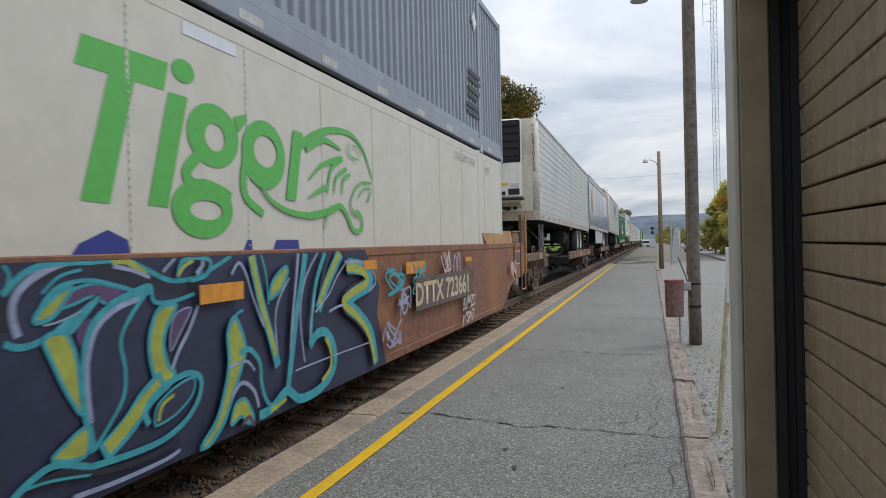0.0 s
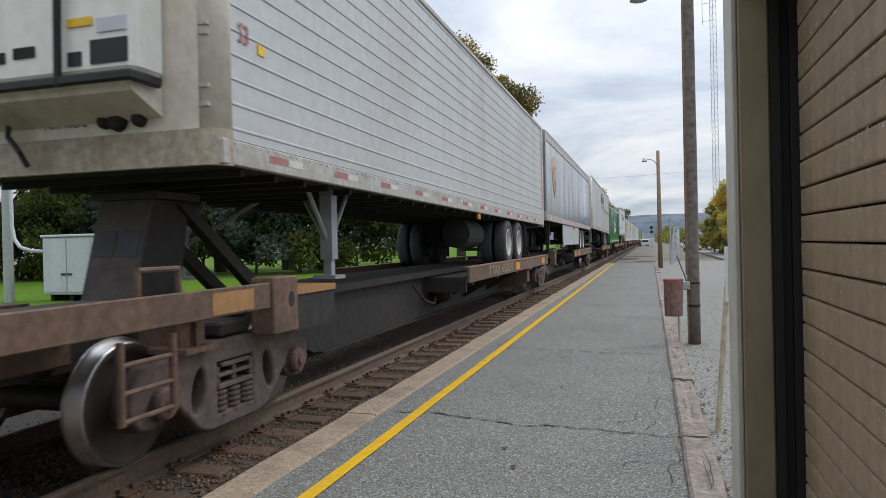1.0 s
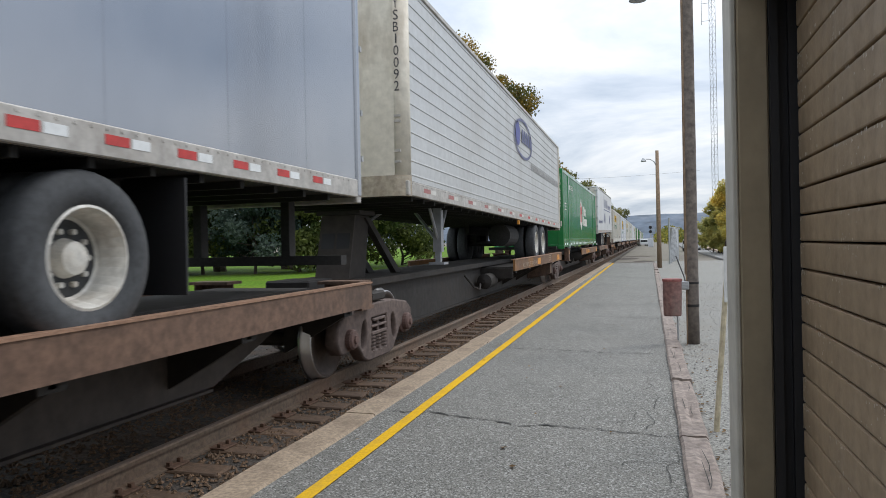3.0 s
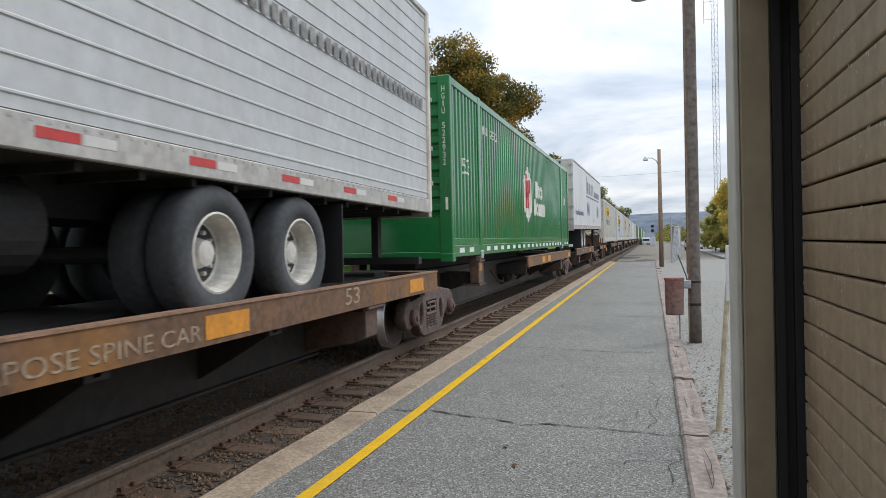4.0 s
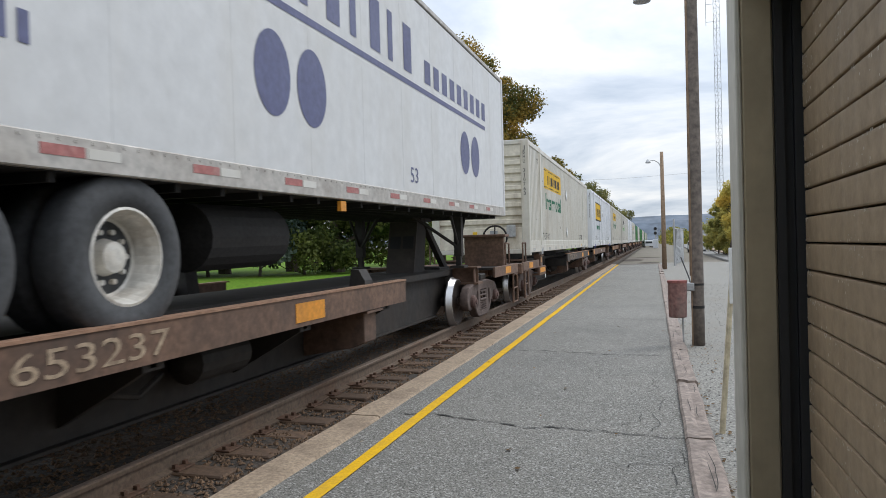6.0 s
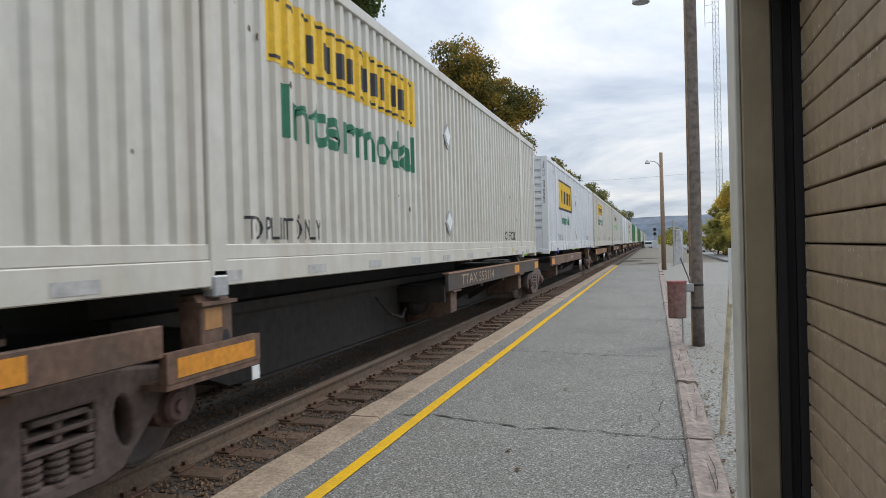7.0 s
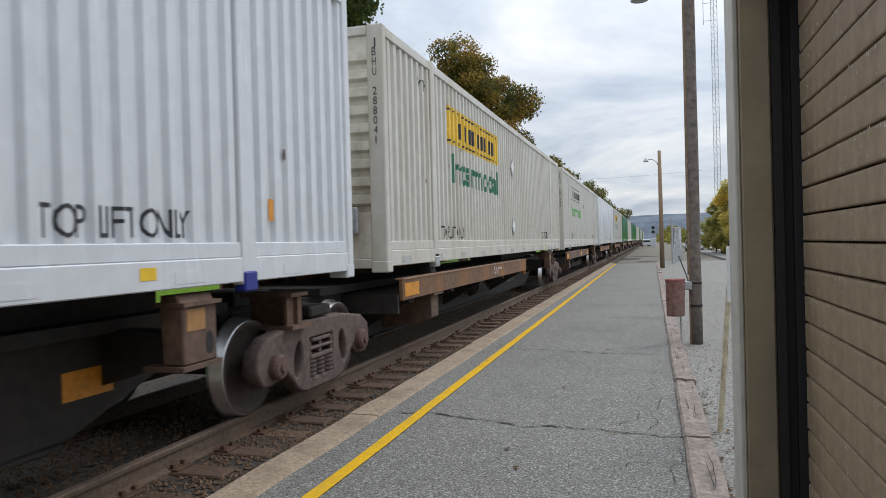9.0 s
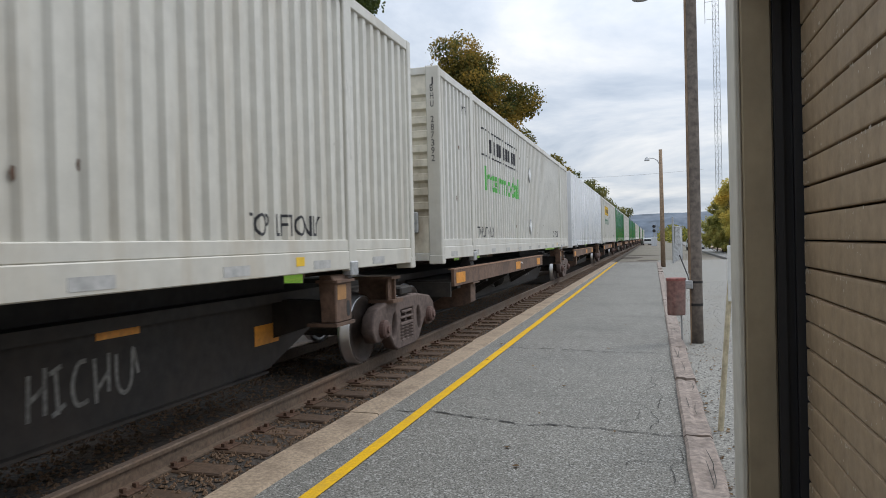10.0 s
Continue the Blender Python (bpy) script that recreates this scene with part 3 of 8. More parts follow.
# ---- platform ----
def platform():
    end = 46.3
    bm = bmesh.new()
    n = 60
    grid = []
    for j in range(n + 1):
        y = -8 + (end + 8) * j / n
        grid.append([bm.verts.new((x, y, 0.004 * noise.noise((x, y * 0.5, 3)) + (-0.3 if k in (0, 7) else 0))) for k, x in
                     enumerate((-2.41, -2.41, -1.8, -1.2, -0.6, 0.0, 0.2, 0.2))])
    for a, b in zip(grid, grid[1:]):
        for i in range(7):
            bm.faces.new((a[i], a[i + 1], b[i + 1], b[i]))
    bm.faces.new(grid[-1])
    slab = tagged(part("platform", bm, M_ASPHALT, None), "cracked grey asphalt station platform", "platform", kind="structure")
    # cracks run across the platform
    for k, (y0, y1, w, x0, x1) in enumerate(((6.05, 5.70, 0.03, -2.3, 0.19), (9.95, 9.68, 0.03, -2.0, 0.1), (14.3, 14.1, 0.035, -1.2, 0.15), (21.2, 21.4, 0.02, -2.0, 0.1), (3.2, 2.9, 0.012, -0.2, 0.19))):
        pts = []
        rng = random.Random(k + 3)
        for i in range(46):
            u = i / 45
            pts.append((x0 + (x1 - x0) * u + rng.uniform(-0.012, 0.012), y0 + (y1 - y0) * u + 0.12 * noise.noise((u * 3.1, k * 7.7, 0)) + 0.05 * noise.noise((u * 11, k * 3.1, 4)) + rng.uniform(-0.014, 0.014)))
        me = ribbon_mesh(pts, w, w * 0.7, steps=2)
        # the crack opens and closes along its way
        for i in range(0, len(me.vertices) - 1, 2):
            p, q = me.vertices[i].co.copy(), me.vertices[i + 1].co.copy()
            c, f = (p + q) / 2, max(0.12, 0.62 + 1.3 * noise.noise((i * 0.11, k * 5.0, 2)) + rng.uniform(-0.2, 0.2))
            me.vertices[i].co, me.vertices[i + 1].co = c + (p - c) * f, c + (q - c) * f
        for v in me.vertices:
            v.co.z = 0.0072
        part("crack", me, M_CRACK, slab)
    # fine branching cracks by the timber edge
    rng = random.Random(41)
    for k, (x, y, turn, ln) in enumerate(((-0.05, 5.85, 1.7, 1.1), (0.02, 6.6, 2.3, 0.7), (-0.1, 7.4, 1.2, 0.9), (0.1, 4.6, 1.9, 0.8), (-0.3, 6.0, 0.9, 0.6), (-0.5, 8.2, 0.2, 0.7), (-1.4, 9.0, 0.1, 0.9), (-0.2, 4.9, 2.6, 0.5))):
        pts = [(x, y)]
        for i in range(14):
            turn += rng.uniform(-0.5, 0.5) - 0.25 * (turn - 1.6 if k < 5 else turn)
            x, y = max(-2.0, min(0.17, x + ln / 14 * math.cos(turn))), y + ln / 14 * math.sin(turn)
            pts.append((x, y))
        me = ribbon_mesh(pts, 0.007, 0.003, steps=2)
        for v in me.vertices:
            v.co.z = 0.0066
        part("crack", me, M_CRACK, slab)
    line = []
    for i in range(60):
        y = -6 + 52.2 * i / 59
        line.append((-2.062 - 0.0047 * max(0, y - 5) + 0.012 * noise.noise((y * 0.8, 1, 1)), y))
    me = ribbon_mesh(line, 0.106, steps=2)
    for k, v in enumerate(me.vertices):
        v.co.x += 0.006 * noise.noise((v.co.y * 4.0, k % 2, 9))
    for v in me.vertices:
        v.co.z = 0.009
    tagged(part("yellow_line", me, M_YELLOW, None), "worn yellow safety line painted along the platform", "painted line", kind="structure")


platform()


def kerb():
    root = tagged(new("kerb"), "weathered tan concrete edge of the platform", "kerb", kind="structure")
    rng = random.Random(8)
    y = -3.3
    while y < 46:
        ln = 4.58
        bm = bmesh.new()
        n = 12
        rows = []
        for i in range(n + 1):
            u = y + 0.012 + (ln - 0.024) * i / n
            a, b, c = (0.012 * noise.noise((u * 1.3, k, y)) for k in (1, 5, 9))
            lip = 0.02 if i in (0, 1) else 0.0
            rows.append([bm.verts.new(p) for p in ((-2.705 + a - lip, u, -0.4), (-2.705 + a - lip, u, 0.0), (-2.68 + a - lip, u, 0.022 + c * 0.5), (-2.42 + b, u, 0.02 + c * 0.4), (-2.395 + b, u, -0.01), (-2.395 + b, u, -0.4))])
        for p, q in zip(rows, rows[1:]):
            for i in range(5):
                bm.faces.new((p[i], p[i + 1], q[i + 1], q[i]))
        bm.faces.new(rows[0])
        bm.faces.new(rows[-1][::-1])
        part("kerb_stone", bm, M_CONCRETE, root)
        y += ln


kerb()


def timber_edging():
    root = tagged(new("timber_edging"), "weathered split timber beams edging the platform", "timber edging", kind="structure")
    rng = random.Random(4)
    y = 1.0
    while y < 43:
        ln = rng.choice((2.3, 2.45, 2.6))
        bm = bmesh.new()
        n = 16
        rows = []
        for i in range(n + 1):
            u = y + 0.012 + (ln - 0.03) * i / n
            g = [0.016 * noise.noise((u * 2.2, k * 3.3, y)) for k in range(6)]
            h = 0.045 - (0.05 * max(0, noise.noise((u * 0.9, 3, y))))
            xs = (0.195, 0.195, 0.215, 0.27, 0.31, 0.385, 0.405, 0.405)
            zs = (-0.2, h - 0.02, h, h + g[3], h - 0.012 + g[4], h + g[5] - 0.006, h - 0.025, -0.2)
            rows.append([bm.verts.new((x + (g[1] * 0.6 if k < 3 else g[2]), u, z)) for k, (x, z) in enumerate(zip(xs, zs))])
        for p, q in zip(rows, rows[1:]):
            for i in range(7):
                bm.faces.new((p[i], p[i + 1], q[i + 1], q[i]))
        bm.faces.new(rows[0])
        bm.faces.new(rows[-1][::-1])
        beam = part("timber", bm, M_TIMBER, root)
        for _ in range(3):
            u, x = y + rng.uniform(0.2, ln - 0.6), rng.uniform(0.24, 0.36)
            me = ribbon_mesh([(x, u), (x + rng.uniform(-0.02, 0.02), u + 0.15), (x + rng.uniform(-0.02, 0.02), u + rng.uniform(0.35, 0.8))], 0.006, taper=True)
            for v in me.vertices:
                v.co.z = 0.052
            part("split", me, M_CRACK, beam)
        y += ln


timber_edging()


# ---- freight house at the camera's shoulder ----
def building():
    wall = thing("freight_house", "tan-brown painted freight building with a brown slatted door", "building", kind="structure")
    part("corner_post", boxes((0.302, 0.402, 2.62, 2.86, -0.1, 2.46), bevel=0.006), M_JAMB, wall)
    part("corner_edge", boxes((0.282, 0.3005, 2.622, 2.868, -0.1, 2.46), bevel=0.004), M_JAMBEDGE, wall, "pale grey-white painted corner strip")
    part("door_channel", prism(bmesh.new(), [(0.404, 2.60), (0.43, 2.60), (0.43, 2.63), (0.462, 2.63), (0.462, 2.605), (0.60, 2.605), (0.60, 2.65), (0.404, 2.65)], "z", -0.1, 2.46), M_BLACK, wall, "black steel door channel")
    part("lintel", boxes((0.284, 0.60, -5.0, 2.86, 2.465, 2.9)), M_JAMB, wall)
    for b in ((0.62, 0.75, -5.0, 2.65, -0.1, 2.9), (0.75, 6.0, 2.66, 2.84, -0.1, 2.9), (5.9, 6.0, -5.0, 2.65, -0.1, 2.9), (0.62, 6.0, -5.2, -5.02, -0.1, 2.9)):
        part("wall", boxes(b), M_JAMB, wall)
    part("roof", boxes((0.15, 6.3, -5.4, 3.1, 2.92, 3.06)), M_BLACK, wall)
    door = part("slatted_door", boxes((0.55, 0.6, -4.9, 2.6, -0.1, 2.46)), M_BLACK, wall, "brown painted door of narrow horizontal boards")
    bm = bmesh.new()
    prism(bm, [(0.5, 0.0022), (0.4895, 0.0035), (0.4875, 0.0075), (0.487, 0.02), (0.487, 0.076), (0.488, 0.0845), (0.5, 0.0878), (0.55, 0.0878), (0.55, 0.0022)], "y", -4.9, 2.594)
    me = bpy.data.meshes.new("slat")
    bmesh.ops.recalc_face_normals(bm, faces=bm.faces)
    bm.to_mesh(me)
    bm.free()
    me.materials.append(M_DOOR)
    for k in range(-17, 11):
        ob = new("slat", me)
        ob.parent = door
        ob.location = (0.0008 * math.sin(k * 2.1), 0, 1.527 + 0.09 * k)
    rng = random.Random(12)
    verts, faces = [], []
    for _ in range(2600):
        k = rng.randint(-10, 10)
        y = 2.59 - 1.9 * rng.random() ** 1.7
        z = 1.527 + 0.09 * k + (rng.choice((0.013, 0.078, 0.080)) + rng.uniform(-0.006, 0.006) if rng.random() < 0.8 else rng.uniform(0.015, 0.075))
        s, h = rng.uniform(0.001, 0.005), rng.uniform(0.0012, 0.006)
        if noise.noise((y * 3.2, k * 0.9, 4)) < 0.12 or rng.random() < 0.2:
            continue
        b = len(verts)
        verts += [(0.4862, y - s, z - h * 0.6), (0.4862, y + s, z - h), (0.4862, y + s * 0.7, z + h), (0.4862, y - s * 0.8, z + h * 0.7)]
        faces.append((b, b + 1, b + 2, b + 3))
    chips = bpy.data.meshes.new("paint_chips")
    chips.from_pydata(verts, [], faces)
    tagged(part("paint_chips", chips, M_FLAKE, door), kind="stuff")


building()


# ---- poles, bin, sign ----
def wooden_pole():
    p = thing("utility_pole", "dark weathered wooden utility pole with conduit, in gravel", "utility pole", at=(0.60, 11.0, 0))
    bm = bmesh.new()
    n = 12
    turned(bm, [(-0.1 + 9.0 * i / n, 0.091 - 0.016 * i / n + 0.003 * noise.noise((i * 0.9, 0, 0))) for i in range(n + 1)], 18, "z")
    smooth(part("shaft", bm, M_POLE, p))
    c = bmesh.new()
    rod(c, (-0.082, -0.04, -0.05), (-0.070, -0.035, 8.2), 0.014)
    rod(c, (-0.098, 0.0, 1.0), (-0.078, 0.0, 8.0), 0.009)
    part("conduit", c, M_LAMPPOLE, p, "thin brown conduit strapped to the pole")
    part("bracket", boxes((-0.17, -0.05, -0.11, 0.03, 0.78, 0.90), bevel=0.008), M_GALV, p, "galvanised bracket")
    part("strap", turned(bmesh.new(), [(0.52, 0.094), (0.56, 0.094)], 18, "z"), M_DARK, p)
    part("strap", turned(bmesh.new(), [(0.86, 0.0935), (0.89, 0.0935)], 18, "z"), M_DARK, p)
    rail_ = rod(bmesh.new(), (-0.10, 0.3, 0.95), (-0.19, 1.0, 1.25), 0.010)
    rod(rail_, (-0.10, 0.05, 0.9), (-0.10, 0.3, 0.95), 0.010)
    part("stay_rod", rail_, M_DARK, p)
    arm = bmesh.new()
    pts = [(-0.07, 0, 5.42), (-0.3, 0, 5.62), (-0.52, 0, 5.58), (-0.68, 0, 5.34)]
    for a, b in zip(pts, pts[1:]):
        rod(arm, a, b, 0.02)
    part("lamp_arm", arm, M_GALV, p)
    part("lamp_head", turned(bmesh.new(), [(5.13, 0.02), (5.14, 0.13), (5.22, 0.12), (5.36, 0.04)], 16, "z", (-0.70, 0, 0)), M_GALV, p, "grey lamp head")


wooden_pole()


def lamp_pole():
    p = thing("street_lamp", "brown wooden lamp pole with a curved arm", "street lamp", at=(0.50, 38.9, 0))
    bm = turned(bmesh.new(), [(-0.1, 0.125), (3.0, 0.11), (6.2, 0.085)], 14, "z")
    for v in bm.verts:
        v.co.x -= 0.004 * v.co.z
    smooth(part("shaft", bm, M_LAMPPOLE, p))
    arm = bmesh.new()
    pts = [(-0.06, 0, 5.35), (-0.18, 0, 5.62), (-0.38, 0, 5.76), (-0.60, 0, 5.78)]
    for a, b in zip(pts, pts[1:]):
        rod(arm, a, b, 0.022)
    part("arm", arm, M_GALV, p)
    part("lamp_head", turned(bmesh.new(), [(5.64, 0.13), (5.67, 0.14), (5.76, 0.10), (5.84, 0.05)], 14, "z", (-0.72, 0, 0)), M_GALV, p, "pale shallow lamp shade")


lamp_pole()


def litter_bin():
    p = thing("litter_bin", "rusty faded red steel litter bin hung on the pole", "litter bin", at=(0.31, 10.86, 0.40))
    bm = turned(bmesh.new(), [(0.0, 0.118), (0.02, 0.125), (0.30, 0.132), (0.50, 0.134), (0.53, 0.138), (0.545, 0.134), (0.53, 0.126), (0.03, 0.115)], 24, "z")
    for v in bm.verts:
        v.co.x += 0.006 * noise.noise(v.co * 6)
    smooth(part("drum", bm, M_BIN, p))
    part("rim", turned(bmesh.new(), [(0.505, 0.137), (0.51, 0.141), (0.54, 0.141), (0.545, 0.137)], 24, "z"), mat("red_rim", (0.26, 0.085, 0.075), 0.7, grain=0.25), p, "red painted rim")
    part("hanger", boxes((0.12, 0.22, 0.0, 0.03, 0.40, 0.46)), M_GALV, p)
    leg = rod(bmesh.new(), (0.07, 0.05, 0.01), (0.075, 0.05, -0.42), 0.012)
    part("foot_post", leg, M_GALV, p)


litter_bin()


def leaning_sign():
    p = thing("sign_post", "white sign panel on a leaning pale wooden stake", "sign post", at=(0.49, 6.05, -0.03))
    bm = rod(bmesh.new(), (0, 0, -0.05), (0.125, 0.05, 1.5), 0.024, 0.02, 8)
    part("stake", bm, mat("pale_stake", (0.52, 0.46, 0.33), 0.85, grain=0.25, scale=14, stain=(0.2, 0.12, 0.06), stain_amount=0.5, stain_scale=5), p)
    b2 = boxes((0.08, 0.52, -0.01, 0.004, 1.05, 1.50), bevel=0.004)
    part("panel", b2, M_TAPE, p, "white painted panel")


leaning_sign()


def chain_fence():
    p = thing("fence", "grey galvanised chain-link fence panel on a post", "fence", at=(1.15, 44.0, 0))
    part("post", rod(bmesh.new(), (0, 0, -0.1), (0, 0, 2.75), 0.055), M_GALV, p)
    part("post", rod(bmesh.new(), (0.78, 7.5, -0.1), (0.78, 7.5, 2.3), 0.04), M_GALV, p)
    wires = bmesh.new()
    d = Vector((0.78, 7.5, 0))
    for i in range(48):
        for s in (-1, 1):
            a = d * (i / 47)
            b = d * min(1, max(0, (i + s * 14) / 47))
            h = 2.15 * abs((b - a).length / (d * (14 / 47)).length)
            if h > 0.1:
                rod(wires, (a.x, a.y, 0.03), (b.x, b.y, 0.03 + h), 0.0065, seg=3)
    rod(wires, (0, 0, 2.2), (0.78, 7.5, 2.2), 0.025, seg=5)
    tagged(part("wire_mesh", wires, M_GALV, p), kind="stuff")


chain_fence()


def radio_tower():
    p = thing("radio_tower", "tall slim grey lattice radio mast", "radio mast", at=(8.75, 102, 0))
    h, w = 62.0, 0.46
    legs = [(w * math.cos(a), w * math.sin(a)) for a in (0.4, 2.5, 4.6)]
    for x, y in legs:
        part("leg", rod(bmesh.new(), (x, y, -0.2), (x, y, h), 0.033, seg=6), M_TOWER, p)
    br = bmesh.new()
    n = 68
    for i in range(n):
        z0, z1 = h * i / n, h * (i + 1) / n
        for k in range(3):
            a, b = legs[k], legs[(k + 1) % 3]
            rod(br, (*a, z0), (*b, z1), 0.015, seg=3)
            rod(br, (*a, z1), (*b, z1), 0.015, seg=3)
    tagged(part("bracing", br, M_TOWER, p), kind="stuff")
    an = bmesh.new()
    rod(an, (-1.35, 0, 30.5), (-1.35, 0, 41), 0.035, seg=5)
    rod(an, (-1.35, 0, 31), (-0.3, 0, 31), 0.03, seg=5)
    rod(an, (-1.35, 0, 33.4), (-0.3, 0, 33.4), 0.03, seg=5)
    part("antenna", an, M_TOWER, p)


radio_tower()


def signal_mast():
    p = thing("railway_signal", "grey railway signal mast with dark lamp heads", "railway signal", at=(0.25, 150, -0.2))
    part("mast", rod(bmesh.new(), (0, 0, 0), (0, 0, 4.4), 0.11), M_GALV, p)
    part("case", boxes((-0.55, 0.55, -0.4, 0.4, 0, 1.8), bevel=0.05), M_CABINET, p)
    for z in (3.1, 4.0):
        bm = turned(bmesh.new(), [(-0.16, 0.33), (-0.1, 0.33), (0.02, 0.26)], 16, "y", (0, -0.1, z))
        hd = part("signal_head", bm, M_BLACK, p, "round black lamp head")
        part("lens", turned(bmesh.new(), [(-0.2, 0.1), (-0.17, 0.13)], 12, "y", (0, -0.1, z)), M_DARK, hd)
    part("ladder", boxes((0.2, 0.24, 0.1, 0.14, 0, 4.4), (0.5, 0.54, 0.1, 0.14, 0, 4.4), *[(0.2, 0.54, 0.1, 0.13, 0.3 + 0.4 * i, 0.33 + 0.4 * i) for i in range(10)]), M_GALV, p)


signal_mast()


def signal_bungalow():
    p = thing("equipment_cabinet", "grey steel railway equipment cabinet on the lawn", "cabinet", at=(-19.4, 19.9, -0.14))
    part("body", boxes((-0.80, 1.28, -0.62, 0.62, 0.22, 2.2), bevel=0.03), M_CABINET, p)
    part("roof", boxes((-0.86, 1.34, -0.68, 0.68, 2.205, 2.29), bevel=0.02), M_CABINET, p)
    for s in (-0.27, 0.76):
        d = part("door", boxes((s - 0.49, s + 0.49, -0.655, -0.623, 0.3, 2.13), bevel=0.01), M_CABINET, p)
        part("door_handle", boxes((0.245 + (0.13 if s > 0 else -0.13) - 0.09, 0.245 + (0.13 if s > 0 else -0.13) + 0.09, -0.69, -0.657, 0.9, 0.96)), M_DARK, d)
    for x in (-0.6, 0.24, 1.08):
        part("leg", boxes((x - 0.07, x + 0.07, -0.45, 0.45, -0.05, 0.22)), M_DARK, p)
    c = thing("conduit_post", "grey post with a bent white conduit beside the cabinet", "conduit post", at=(-21.3, 18.9, -0.14))
    part("post", rod(bmesh.new(), (0, 0, -0.1), (0, 0, 7.3), 0.17, 0.14, 14), M_GALV, c)
    pipe = bmesh.new()
    pts = [(0.3, -0.1, 3.9), (0.32, -0.1, 2.6), (0.42, -0.1, 2.15), (0.6, -0.05, 1.88), (0.8, 0.2, 1.76), (1.12, 0.6, 1.72)]
    for a, b in zip(pts, pts[1:]):
        rod(pipe, a, b, 0.06)
    part("conduit", pipe, M_CABINET, c)
    m = thing("marker_stake", "thin orange and white marker stake on the lawn", "marker", at=(-25.0, 30.4, -0.14))
    part("stake", rod(bmesh.new(), (0, 0, -0.05), (-0.05, 0, 0.75), 0.05), M_TAPE, m)
    part("cap", rod(bmesh.new(), (-0.05, 0, 0.75), (-0.09, 0, 1.25), 0.06), M_ORANGE, m)


signal_bungalow()


# ---- trees, hill and street ----
def leaf_cloud(seed, n, size, spots):
    """Many small bent leaf sprays spread through the given clumps (x, y, z, radius)."""
    rng = np.random.default_rng(seed)
    vol = np.array([s[3] ** 2.2 for s in spots])
    pick = rng.choice(len(spots), n, p=vol / vol.sum())
    sp = np.array(spots)[pick]
    d = rng.normal(size=(n, 3))
    d /= np.linalg.norm(d, axis=1)[:, None]
    r = sp[:, 3] * (rng.uniform(0.3, 1.08, n) ** 0.6 + 0.35 * rng.random(n) ** 6)
    c = sp[:, :3] + d * r[:, None] * np.array((1, 1, 0.8))
    a = rng.normal(size=(n, 3))
    a /= np.linalg.norm(a, axis=1)[:, None]
    b = np.cross(a, rng.normal(size=(n, 3)))
    b /= np.linalg.norm(b, axis=1)[:, None]
    s = size * rng.uniform(0.5, 1.25, n)[:, None]
    nrm = np.cross(a, b)
    v = np.stack([c - a * s, c - b * s * 0.6 + nrm * s * 0.25, c + a * s, c + b * s * 0.6 + nrm * s * 0.25], 1).reshape(-1, 3)
    k = np.arange(n)[:, None] * 4
    f = np.concatenate([k + np.array((0, 1, 3)), k + np.array((1, 2, 3))], 0)
    me = bpy.data.meshes.new("crown")
    me.from_pydata(v.tolist(), [], f.tolist())
    return me


def tree(at, height, spread, leaf, seed, label, n=5200, size=0.34, low=0.3, name="tree", group=""):
    rng = random.Random(seed)
    t = thing(name, label, "tree", group, at=at)
    wood = bmesh.new()
    spots = []
    prev = Vector((0, 0, -0.3))
    r = height * 0.022
    for i in range(5):
        nxt = Vector((rng.uniform(-0.25, 0.25), rng.uniform(-0.25, 0.25), height * 0.16 * (i + 1)))
        rod(wood, prev, nxt, r * (1 - 0.17 * i), r * (1 - 0.17 * (i + 1)), 8)
        prev = nxt
    for i in range(17):
        z0 = height * rng.uniform(low * 0.7, 0.75)
        ang = i * 2.4 + rng.uniform(-0.4, 0.4)
        reach = spread * rng.uniform(0.45, 1.0) * (1.0 - 0.55 * max(0, z0 / height - 0.35))
        tip = Vector((reach * math.cos(ang), reach * math.sin(ang), min(height * 0.95, z0 + height * rng.uniform(0.08, 0.26))))
        mid_ = Vector((tip.x * 0.5, tip.y * 0.5, z0 + (tip.z - z0) * 0.35))
        rod(wood, (0, 0, z0), mid_, r * 0.38, r * 0.25, 6)
        rod(wood, mid_, tip, r * 0.25, r * 0.06, 5)
        for q in (tip, mid_ * 0.4 + tip * 0.6):
            spots.append((q.x, q.y, q.z, spread * rng.uniform(0.17, 0.36)))
    for i in range(7):
        spots.append((rng.uniform(-0.4, 0.4) * spread, rng.uniform(-0.4, 0.4) * spread, height * rng.uniform(0.68, 0.95), spread * rng.uniform(0.16, 0.3)))
    part("trunk", wood, M_BARK, t)
    part("crown", leaf_cloud(seed, n, size, spots), leaf, t)
    return t


def at_view(dx, depth):
    """A place on the ground, dx to the side of the track's vanishing line (in view units) and depth metres off."""
    c, s = math.cos(radians(16.6)), math.sin(radians(16.6))
    x = dx / 1237 * depth * c
    return (x, (depth + x * s) / c, -0.2)


